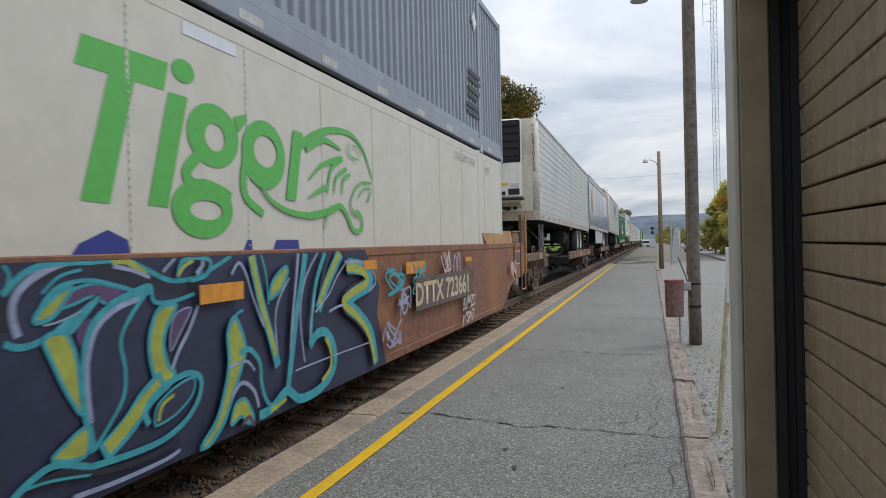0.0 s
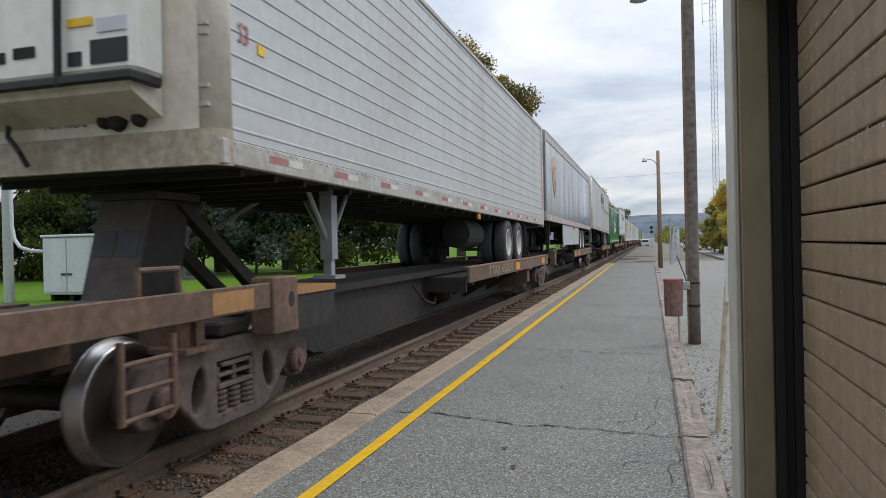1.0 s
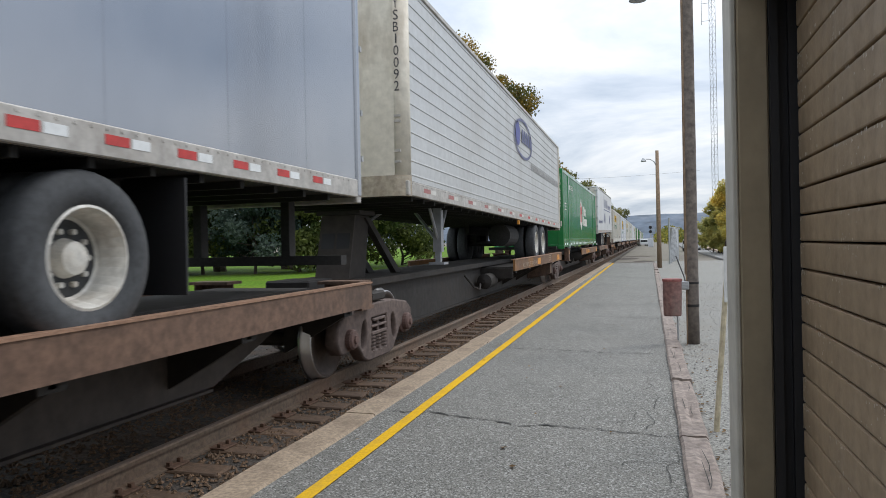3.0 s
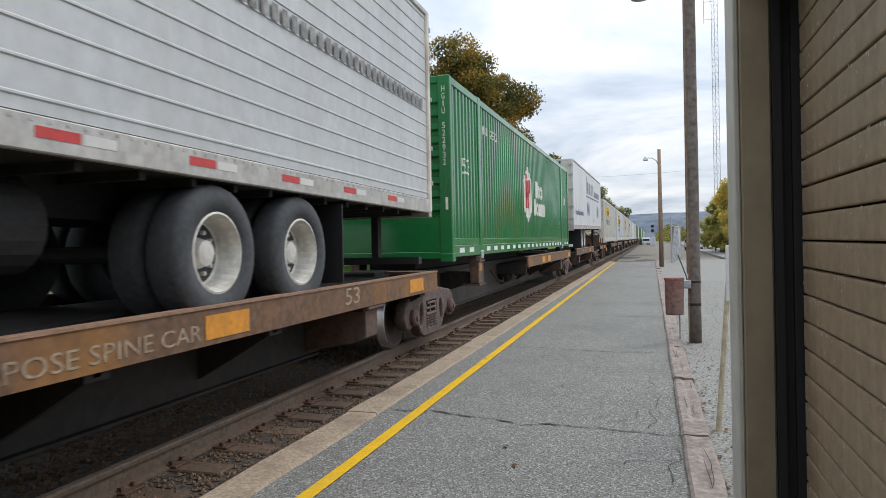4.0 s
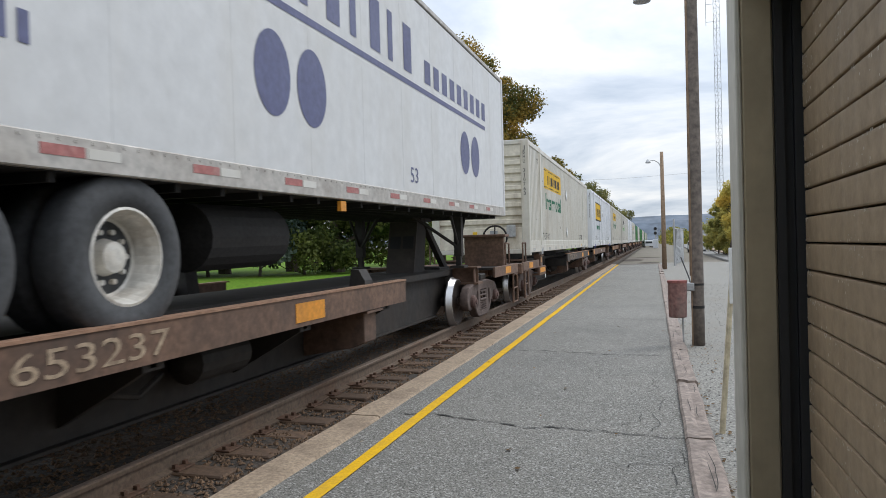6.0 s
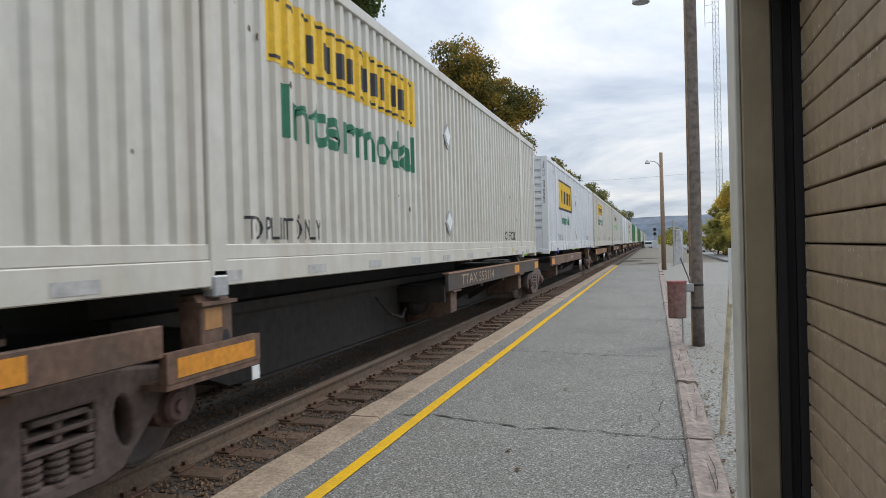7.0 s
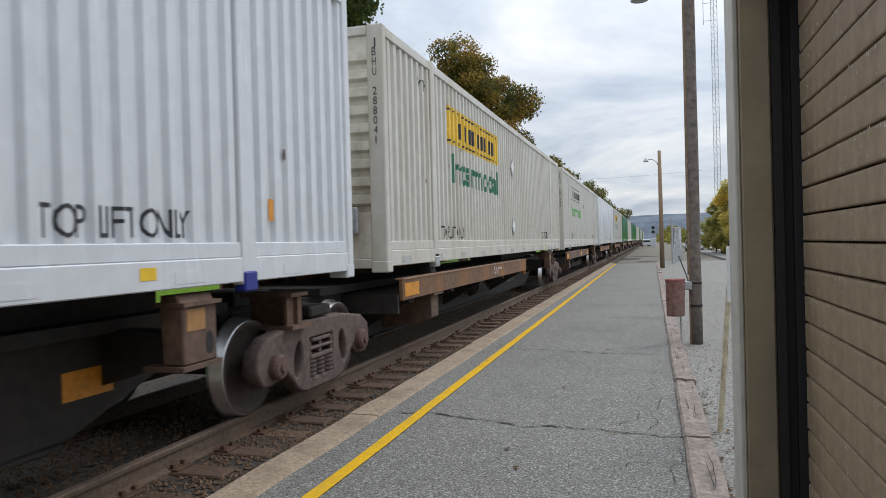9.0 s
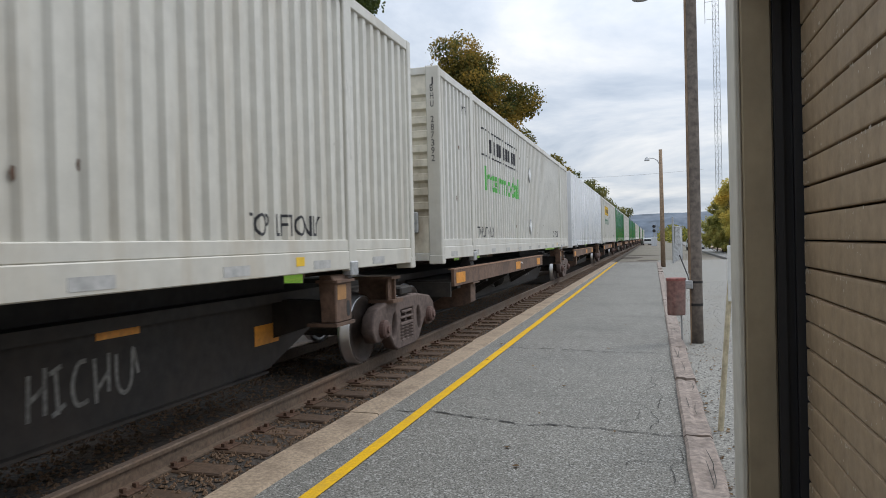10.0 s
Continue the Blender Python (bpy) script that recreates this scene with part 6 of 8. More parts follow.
def trailer(y, style, label, z0=2.05, z1=4.93, rev=False, paint=None, number="", skirt=False, lift=0.13, pitch=-0.58):
    t = train_thing("semi_trailer", label, "semi-trailer", "road trailers on the train", y, lift, pitch)
    paint = paint or M_TRAILER
    L, W = CL, 1.295

    def Y(v):
        return L - v if rev else v

    def span_(a, b):
        return (min(Y(a), Y(b)), max(Y(a), Y(b)))

    for s in (-1, 1):
        x = s * (W - 0.02)
        if style == "ribbed":
            prof = [(x - s * 0.03, z0 + 0.2), (x, z0 + 0.2)]
            z = z0 + 0.27
            while z < z1 - 0.1:
                prof += [(x, z), (x + s * 0.009, z + 0.008), (x + s * 0.009, z + 0.020), (x, z + 0.028)]
                z += 0.19
            prof += [(x, z1 - 0.06), (x - s * 0.03, z1 - 0.06)]
            part("ribbed_side", prism(bmesh.new(), prof, "y", 0.17, L - 0.06), paint, t)
        else:
            skin = part("side_skin", boxes((x - 0.012, x + 0.012, 0.06, L - 0.06, z0 + 0.18, z1 - (0.32 if style == "silver" else 0.1))), paint, t)
            if style == "silver":
                part("top_band", boxes((x - 0.014, x + 0.014, 0.06, L - 0.06, z1 - 0.30, z1 - 0.06)), M_RAILALU, t)
                part("band_line", boxes((x - 0.016, x + 0.018, 0.06, L - 0.06, z1 - 0.332, z1 - 0.305)), M_DARK, t)
            n = 13
            for k in range(1, n):
                yy = L * k / n
                part("seam", boxes((x - 0.0135, x + 0.0132, yy - 0.006, yy + 0.006, z0 + 0.19, z1 - (0.33 if style == "silver" else 0.11))), paint, skin)
        xi, xo = sorted((s * (W - 0.06), s * (W + 0.004)))
        rail_ = part("bottom_rail", boxes((xi, xo, 0.05, L - 0.05, z0, z0 + 0.19), bevel=0.008), M_RAILALU, t)
        part("top_rail", boxes((xi, xo, 0.05, L - 0.05, z1 - 0.075, z1), bevel=0.01), M_RAILALU, t)
        if s > 0:
            for k in range(23 if style == "silver" else 12):
                step = (L - 1.2) / (23 if style == "silver" else 12)
                tape = 0.20 if style == "silver" else 0.30
                yy = 0.7 + step * k
                part("reflector", boxes((W + 0.0045, W + 0.007, yy, yy + tape, z0 + 0.075, z0 + 0.135)), M_REDWORN if style == "plain" or style == "ribbed" and yy < 8 else M_RED, rail_, "red reflective tape")
                part("reflector", boxes((W + 0.0045, W + 0.007, yy + tape + 0.02, yy + 1.9 * tape, z0 + 0.075, z0 + 0.135)), M_TAPE if style == "silver" else M_CWHITE, rail_, "white reflective tape")
            riv = bmesh.new()
            for k in range(130):
                box(riv, W + 0.004, W + 0.009, 0.2 + 0.121 * k - 0.008, 0.2 + 0.121 * k + 0.008, z0 + 0.155, z0 + 0.171)
            tagged(part("rivets", riv, M_RAILALU, rail_), kind="stuff")
        for yy in (Y(0), Y(L)):
            e = 1 if yy < 1 else -1
            if style == "ribbed" and yy < 1:
                R = 0.17
                plan = [(s * (W + 0.004 - R + R * math.sin(q * math.pi / 16)), R - R * math.cos(q * math.pi / 16)) for q in range(9)] + [(s * (W - 0.05), R), (s * (W - R), 0.06)]
                smooth(part("corner_post", prism(bmesh.new(), plan, "z", z0, z1), M_NOSE, t, "rounded cream nose corner"))
                continue
            a = part("corner_post", boxes((xi - 0.02 * (s > 0), xo + 0.006 if s > 0 else xo, min(yy, yy + e * 0.12), max(yy, yy + e * 0.12), z0, z1), bevel=0.02), paint if style != "ribbed" else M_NOSE, t)
    part("roof", boxes((-W + 0.06, W - 0.06, 0.05, L - 0.05, z1 - 0.06, z1 - 0.01)), paint, t)
    part("floor", boxes((-W + 0.07, W - 0.07, 0.06, L - 0.06, z0 + 0.0, z0 + 0.12)), M_DARK, t)
    for k in range(30):
        put("cross_member", "cross_member", lambda: boxes((-W + 0.08, W - 0.08, 0, 0.05, -0.06, -0.002)), M_DARK, t, (0, 0.4 + 0.52 * k, z0))
    nose = Y(0)
    e = -1 if not rev else 1
    fw = W - 0.166 if style == "ribbed" else W - 0.07
    part("front_wall", boxes((-fw, fw, min(nose, nose - e * 0.06), max(nose, nose - e * 0.06), z0, z1 - 0.01)), M_NOSE if style == "ribbed" else M_SKIRT if style == "silver" else paint, t)
    if not rev:
        if style == "ribbed":
            arc = [(W + 0.009 - 0.18 + 0.18 * math.sin(q * math.pi / 16), 0.17 - 0.18 * math.cos(q * math.pi / 16)) for q in range(9)]
            plan = [(-a, b) for a, b in arc[::-1]] + arc + [(W - 0.05, 0.18), (W - 0.12, 0.05), (-W + 0.12, 0.05), (-W + 0.05, 0.18)]
            part("nose_rail", prism(bmesh.new(), plan, "z", z0 - 0.01, z0 + 0.26), M_NOSERAIL, t, "dirty tan nose rail")
        else:
            part("nose_rail", boxes((-W - 0.002, W + 0.006, -0.014, 0.07, z0 - 0.01, z0 + 0.26), bevel=0.012), M_RAILALU, t, "dirty grey nose rail")
        for k, zz in enumerate((0.42, 0.56, 0.95, 1.02)):
            part("marker_lamp", boxes((W - 0.16, W - 0.08, -0.014, 0.03, z0 + zz, z0 + zz + 0.03)), M_RAILALU, t)
    tail = Y(L)
    for s in (-1, 1):
        xa, xb = sorted((s * 0.006, s * (W - 0.08)))
        ya, yb = sorted((tail, tail + e * 0.05))
        d = part("rear_door", boxes((xa, xb, ya, yb, z0 + 0.22, z1 - 0.08), bevel=0.008), M_CCREAM if rev else M_TWHITE, t, "dirty white rear door")
        for xx in (0.32, 0.78):
            part("lock_rod", rod(bmesh.new(), (s * xx, tail - e * 0.03, z0 + 0.05), (s * xx, tail - e * 0.03, z1 - 0.1), 0.026 if not rev else 0.04, seg=8), M_GALV if not rev else M_SPINE, d)
        for zz in (0.4, 0.9, 1.6, 2.2, 2.6):
            part("hinge", boxes((min(s * (W - 0.18), s * (W + 0.012)), max(s * (W - 0.18), s * (W + 0.012)), tail - e * 0.03 - 0.02, tail - e * 0.03 + 0.02, z0 + zz, z0 + zz + 0.06)), M_GALV, d)
    part("rear_sill", boxes((-W, W, min(tail, tail + e * 0.12), max(tail, tail + e * 0.12), z0 - 0.06, z0 + 0.2), bevel=0.01), M_RAILALU, t)
    if rev:
        for s in (-1, 1):
            for xx in (0.25, 0.8):
                part("reflector", boxes((s * xx - 0.2, s * xx + 0.2, tail - 0.012, tail - 0.002, z0 + 0.13, z0 + 0.18)), M_RED, t)
            for k in range(2):
                part("tail_lamp", turned(bmesh.new(), [(-0.02, 0.05), (0.0, 0.055)], 12, "y", (s * (0.85 + 0.14 * k), tail - 0.005, z0 + 0.03)), M_RED, t, "round red tail lamp")
    # rear impact guard
    ya, yb = span_(L - 0.35, L - 0.22)
    for s in (-0.55, 0.55):
        part("guard_post", boxes((s - 0.05, s + 0.05, ya, yb, z0 - 0.62, z0)), M_DARK, t)
    bar = boxes((-1.2, 1.2, ya, yb, z0 - 0.72, z0 - 0.62))
    gb = part("guard_bar", bar, M_DARK if not rev else M_TAPE, t)
    if rev:
        for k in range(3):
            part("reflector", boxes((-1.1 + 0.8 * k, -0.7 + 0.8 * k, ya - 0.006, ya - 0.001, z0 - 0.71, z0 - 0.63)), M_RED, gb)
    # landing gear
    for s in (-0.95, 0.95):
        lg = bmesh.new()
        y0 = Y(2.5)
        box(lg, s - 0.07, s + 0.07, y0 - 0.07, y0 + 0.07, z0 - 0.75, z0)
        box(lg, s - 0.045, s + 0.045, y0 - 0.045, y0 + 0.045, z0 - 0.92, z0 - 0.7)
        box(lg, s - 0.13, s + 0.13, y0 - 0.13, y0 + 0.13, z0 - 0.96, z0 - 0.92)
        rod(lg, (s, y0, z0 - 0.6), (s * 0.3, y0 + (0.7 if not rev else -0.7), z0), 0.03, seg=6)
        rod(lg, (s, y0, z0 - 0.6), (s, y0 + 0.5, z0), 0.025, seg=6)
        rod(lg, (s, y0, z0 - 0.6), (s, y0 - 0.5, z0), 0.025, seg=6)
        part("landing_leg", lg, M_TOWER if style == "ribbed" else M_SPINE, t)
    # tandem bogie
    zc = 1.52
    bg = bmesh.new()
    ya, yb = span_(10.0, 13.6)
    for s in (-0.5, 0.5):
        box(bg, s - 0.06, s + 0.06, ya, yb, z0 - 0.28, z0)
    for k in (11.05, 12.32):
        rod(bg, (-1.0, Y(k), zc), (1.0, Y(k), zc), 0.07, seg=10)
        for s in (-0.55, 0.55):
            box(bg, s - 0.09, s + 0.09, Y(k) - 0.18, Y(k) + 0.18, zc + 0.05, z0 - 0.25)
    part("bogie", bg, M_DARK, t)
    for k in (11.05, 12.32):
        for s in (-1, 1):
            for x in (1.13, 0.82):
                ty = put("tyre", "tyre", tyre_mesh, M_TYRE, t, (s * x, Y(k), zc), (0, 0, 0 if s > 0 else 180))
                smooth(ty)
                if x > 1:
                    put("rim", "rim", rim_mesh, M_RIM, ty)
    for k in (13.15,):
        for x in (-1.28, 0.75):
            part("mud_flap", boxes((x, x + 0.53, Y(k) - 0.01, Y(k) + 0.01, z0 - 0.85, z0 - 0.05)), M_BLACK, t)
    part("tank", turned(bmesh.new(), [(0.04, 0.05), (0.09, 0.28), (1.3, 0.28), (1.35, 0.05)], 20, "y", (0.7, Y(9.2) - 0.7, z0 - 0.36)), M_DARK, t)
    if skirt:
        sk = bmesh.new()
        prism(sk, [(4.4, z0 - 0.02), (10.25, z0 - 0.02), (10.2, z0 - 0.68), (10.05, z0 - 0.74), (4.55, z0 - 0.76), (4.45, z0 - 0.5)], "x", W - 0.07, W - 0.04)
        part("side_skirt", sk, M_SKIRT, t, "white plastic side skirt")
        part("side_lamp", boxes((W + 0.004, W + 0.02, 8.4, 8.55, z0 - 0.06, z0 - 0.005)), M_ORANGE, t, "amber side lamp")
    part("side_lamp", boxes((W - 0.03, W + 0.012, L / 2 - 0.06, L / 2 + 0.06, z0 - 0.12, z0 - 0.02)), M_ORANGE, t, "amber side lamp")
    if number:
        bm = stacked(number, 0.13, 0.155, W - 0.155, z1 - 0.15, -0.0045)
        part("number", bm, M_INK, t)
    return t


M_UNIT = mat("white_unit_paint", (0.74, 0.73, 0.69), 0.45, grain=0.05, scale=6, stain=(0.5, 0.46, 0.38), stain_amount=0.4, stain_scale=2.0, streak=0.3)


def reefer_unit(t, z0, z1):
    """The refrigeration unit on a trailer's nose."""
    u = part("cooling_unit", boxes((-0.92, 0.86, -0.36, -0.004, z0 + 0.62, z1 - 0.05), bevel=0.05), M_UNIT, t, "white cooling unit with black grilles")
    for x0, x1 in ((-0.90, -0.62), (0.22, 0.86)):
        part("grille", boxes((x0, x1, -0.375, -0.355, z1 - 1.22, z1 - 0.10), bevel=0.03), M_BLACK, u, "black louvred grille")
        for k in range(5):
            part("louvre", boxes((x0 + 0.05, x1 - 0.05, -0.41, -0.37, z1 - 1.1 + 0.21 * k, z1 - 1.05 + 0.21 * k)), M_DARK, u)
    part("band", boxes((-0.92, 0.86, -0.3665, -0.3615, z1 - 1.28, z1 - 1.17)), M_BLACK, u)
    part("solar_panel", boxes((-0.55, 0.12, -0.375, -0.362, z1 - 1.13, z1 - 0.83)), M_GLASS, u, "dark solar panel")
    part("badge", boxes((-0.42, -0.02, -0.372, -0.362, z1 - 0.78, z1 - 0.42)), M_WHITEINK, u)
    for k, (a, b, m) in enumerate(((-0.36, -0.24, M_SIGNYEL), (-0.21, -0.19, M_INK), (-0.15, -0.07, M_G_TEAL))):
        part("badge_bar", boxes((a, b, -0.376, -0.373, z1 - 0.72, z1 - 0.48)), m, u)
    part("frame_bar", rod(rod(bmesh.new(), (0.26, -0.42, z0 + 0.55), (0.26, -0.40, z1 - 0.03), 0.028, seg=8), (-0.95, -0.42, z0 + 0.55), (-0.95, -0.40, z1 - 0.03), 0.028, seg=8), M_DARK, u)
    part("bumper", boxes((-0.98, 0.9, -0.44, -0.385, z0 + 0.55, z0 + 0.625), (0.84, 0.9, -0.39, -0.1, z0 + 0.55, z0 + 0.625), (-0.98, -0.92, -0.39, -0.1, z0 + 0.55, z0 + 0.625), bevel=0.015), M_BLACK, u, "black lower bumper")
    part("tray", prism(bmesh.new(), [(-0.005, z0 + 0.36), (-0.33, z0 + 0.50), (-0.36, z0 + 0.615), (-0.005, z0 + 0.615)], "x", -0.88, 0.82), M_NOSE, u, "stained cream drip tray")
    for k, (x0, x1, zz, h, m) in enumerate(((0.50, 0.82, 0.70, 0.17, M_BLACK), (0.30, 0.42, 0.70, 0.10, M_BLACK), (-0.5, -0.28, 0.78, 0.08, M_DARK), (-0.2, 0.0, 0.80, 0.08, M_DARK), (0.30, 0.52, 0.98, 0.06, M_SIGNYEL), (0.56, 0.82, 0.92, 0.10, M_CABINET))):
        part("panel_detail", boxes((x0, x1, -0.372, -0.362, z0 + zz, z0 + zz + h)), m, u)
    part("lettering", on_front(text_mesh("AIR RIDE", 0.085, 0.42), -0.30, z0 + 0.34, -0.006), M_INK, t)
    hose = bmesh.new()
    pts = [(-0.62, -0.03, z0 + 0.5), (-0.60, -0.07, z0 + 0.3), (-0.45, -0.09, z0 + 0.15), (-0.42, -0.05, z0 + 0.05)]
    for a, b in zip(pts, pts[1:]):
        rod(hose, a, b, 0.022, seg=8)
    part("hose", hose, M_BLACK, t)
    for x, r in ((0.42, 0.075), (0.30, 0.05), (0.62, 0.055)):
        part("connector", turned(bmesh.new(), [(-0.07, r * 0.7), (-0.05, r), (0.0, r * 1.1)], 14, "y", (x, 0, z0 + 0.36)), M_DARK, t)


def marks_shield(t):
    """A brand shield as plain shapes, gold round brown."""
    x = 1.295 - 0.02 + 0.0155
    def shield(w, h, top):
        return [(-w, h), (-w * 0.5, h + top), (w * 0.5, h + top), (w, h), (w, 0.25), (w * 0.75, -0.15), (w * 0.4, -0.45), (0, -0.66), (-w * 0.4, -0.45), (-w * 0.75, -0.15), (-w, 0.25)]
    a = part("shield", on_side(curve_mesh("shield", [shield(0.50, 0.70, 0.07)], 0), 2.0, 3.45, x), M_GOLD, t, "gold and brown shield emblem")
    b = on_side(curve_mesh("shield", [[(-0.45, 0.30), (-0.2, 0.42), (0.2, 0.50), (0.45, 0.48), (0.45, 0.25), (0.36, -0.1), (0.2, -0.38), (0, -0.56), (-0.2, -0.38), (-0.36, -0.1), (-0.45, 0.25)]], 0), 2.0, 3.45, x + 0.0035)
    part("shield_field", b, M_BROWN, a)
    for yy, z, w, h in ((-0.36, -0.02, 0.2, 0.40), (-0.08, -0.30, 0.16, 0.74), (0.18, 0.02, 0.2, 0.42)):
        part("shield_bar", on_side(curve_mesh("bar", [[(yy, z), (yy + w, z), (yy + w, z + h), (yy, z + h)]], 0), 2.0, 3.45, x + 0.007), M_GOLD, a)
    part("lettering", on_side(text_mesh("53", 0.14, 0.15), 0.72, 2.72, x), M_BLUEINK, t)


def marks_shipper(t, z0):
    """A shipper's name as plain slate bars with four discs."""
    x = 1.295 - 0.02 + 0.0165
    def bar(y, z, w, h, lean=0.0):
        part("brand_bar", on_side(curve_mesh("bar", [[(0, 0), (w, 0), (w + lean, h), (lean, h)]], 0), y, z, x), M_BLUEINK, t)
    for k in range(8):
        bar(6.2 + 0.55 * k, z0 + 1.75, 0.30 if k % 2 else 0.16, 0.60 if k else 0.85, 0.1 if k < 1 else 0)
    bar(6.1, z0 + 1.58, 8.4, 0.07)
    for k in range(9):
        bar(10.9 + 0.42 * k, z0 + 1.75, 0.26, 0.32)
    for yy in (6.8, 7.5, 13.0, 13.7):
        c = [(0.29 * math.cos(2 * math.pi * i / 28), 0.36 * math.sin(2 * math.pi * i / 28)) for i in range(28)]
        part("disc", on_side(curve_mesh("disc", [c], 0), yy, z0 + 1.0, x), M_BLUEINK, t)
    for k in range(17):
        bar(0.9 + 0.215 * k, z0 + 0.62, 0.15 if k % 4 else 0.07, 0.17 if k % 5 else 0.24)
    part("lettering", on_side(text_mesh("53", 0.2, 0.3), 10.2, z0 + 0.32, x), M_BLUEINK, t)


def marks_express(t, z0):
    x = 1.295 + 0.0005
    ring = [(1.3 * math.cos(2 * math.pi * i / 30), 0.5 * math.sin(2 * math.pi * i / 30)) for i in range(30)]
    hole = [(1.2 * math.cos(2 * math.pi * i / 30), 0.43 * math.sin(2 * math.pi * i / 30)) for i in range(30)][::-1]
    part("brand_ring", on_side(curve_mesh("ring", [ring, hole], 0), 9.0, z0 + 2.05, x), M_BLUEINK, t)
    part("brand_disc", on_side(curve_mesh("disc", [[(0.3 * math.cos(i / 3.2), 0.3 * math.sin(i / 3.2)) for i in range(20)]], 0), 8.2, z0 + 2.1, x), M_BLUE, t)
    for k in range(5):
        part("brand_bar", on_side(curve_mesh("bar", [[(0, 0), (0.22, 0), (0.22, 0.34), (0, 0.34)]], 0), 8.75 + 0.3 * k, z0 + 1.95, x), M_BLUEINK, t)
    for k in range(34):
        part("brand_bar", on_side(curve_mesh("bar", [[(0, 0), (0.10, 0), (0.10, 0.15), (0, 0.15)]], 0), 10.1 + 0.17 * k, z0 + 1.42, x), M_GREYINK, t)


# -- double-stack well car --
def well_car(y_end):
    """The last unit of a well car; local y runs back from its rear end, which stands at y_end."""
    w = train_thing("well_car", "rust-brown well car with graffiti on its side", "rail car", "", y_end)
    X = 1.36
    outline = [(-18.5, 0.22), (-2.45, 0.22), (-1.95, 0.42), (-1.5, 0.62), (-0.9, 0.72), (0.18, 0.80), (0.18, 1.46), (-0.1, 1.52), (-18.5, 1.52)]
    for s in (-1, 1):
        xa, xb = sorted((s * X, s * (X - 0.05)))
        sp = part("side_panel", prism(bmesh.new(), outline, "x", xa, xb), M_WELL, w, "rust-brown side panel")
        xa, xb = sorted((s * (X + 0.012), s * (X - 0.10)))
        part("top_chord", boxes((xa, xb, -18.5, -0.12, 1.44, 1.54), bevel=0.008), M_WELL, sp)
        part("bottom_chord", boxes((xa, xb, -18.5, -2.35, 0.20, 0.30), bevel=0.008), M_WELL, sp)
        for yy in (-6.0, -10.1, -14.2):
            part("panel_seam", boxes((s * X - 0.004 if s > 0 else -X - 0.004, s * X + 0.004, yy - 0.03, yy + 0.03, 0.31, 1.43)), M_WELL, sp)
    part("well_floor", boxes((-X + 0.06, X - 0.06, -18.5, -2.6, 0.24, 0.32)), M_DARK, w)
    part("bulkhead", boxes((-1.2, 1.2, -1.75, -1.62, 0.6, 1.55)), M_WELL, w)
    for s in (-1, 1):
        b = prism(bmesh.new(), [(s * 0.95, 1.52), (s * 1.34, 1.52), (s * 1.28, 1.80), (s * 1.0, 1.80)], "y", -3.95, -1.0)
        for v in b.verts:
            if v.co.z < 1.6:
                v.co.y += 0.3 if v.co.y < -2 else -0.15
        part("guide_box", b, M_WELLTOP, w, "ochre container guide box")
        part("guide_plate", boxes((min(s * 0.98, s * 1.3), max(s * 0.98, s * 1.3), -0.93, -0.2, 1.545, 1.79), bevel=0.015), M_WELL, w)
        part("guide_lip", boxes((min(s * 0.96, s * 1.32), max(s * 0.96, s * 1.32), -0.95, -0.12, 1.792, 1.815)), M_WELLTOP, w, "ochre edge")
    part("end_platform", boxes((-1.25, 1.25, -1.4, 0.0, 1.3, 1.36), (-1.25, 1.25, -0.08, 0.0, 0.75, 1.3)), M_WELL, w)
    part("end_sill", boxes((-0.6, 0.6, -1.5, 0.1, 0.75, 1.1)), M_SPINE, w)
    part("coupler", boxes((-0.12, 0.12, 0.0, 0.6, 0.68, 0.86), bevel=0.03), M_TRUCK, w)
    part("notice_border", boxes((X + 0.001, X + 0.005, -0.94, -0.44, 1.05, 1.36), bevel=0.001), M_CREAMINK, w, "pale painted border")
    part("notice_plate", boxes((X + 0.005, X + 0.008, -0.915, -0.58, 1.085, 1.335), bevel=0.001), M_TRUCK, w, "dark notice field")
    part("notice_plate", boxes((X + 0.005, X + 0.008, -0.56, -0.465, 1.085, 1.335), bevel=0.001), M_TRUCK, w, "dark notice field")
    part("worn_patch", boxes((X + 0.001, X + 0.004, -1.42, -1.18, 0.84, 1.09)), M_ORANGE, w, "yellow-orange reflector patch")
    part("end_post", boxes((X - 0.02, X + 0.03, -1.16, -1.10, 0.66, 1.53)), M_WELL, w)
    part("end_post", boxes((X - 0.02, X + 0.03, -0.36, -0.30, 0.74, 1.53)), M_WELL, w)
    truck(w, -1.05)
    # markings and graffiti on the +x side, stroke over stroke
    lay = [X + 0.0135]

    def paint(me, y, z, material, label="", name="graffiti"):
        lay[0] += 0.0006
        return part(name, on_side(me, y, z, lay[0]), material, w, label)

    G = -y_end  # strokes below are given along the car as it stands at the start
    back_ = [(0.6, 0.205), (7.45, 0.205), (7.35, 0.45), (7.2, 0.8), (7.3, 1.1), (6.9, 1.51), (0.6, 1.51)]
    paint(curve_mesh("field", [back_], 0), G, 0, M_G_NAVY, "navy graffiti field with teal and lime letters")

    def hold(p):
        """Keep the paint on the panel."""
        return (p[0], max(0.215, min(1.50, p[1])))

    def spray(material, width, *pts):
        me = ribbon_mesh([hold(p) for p in pts], width, width * 0.85)
        for v in me.vertices:
            v.co.y = max(0.21, min(1.505, v.co.y))
        return paint(me, G, 0, material)

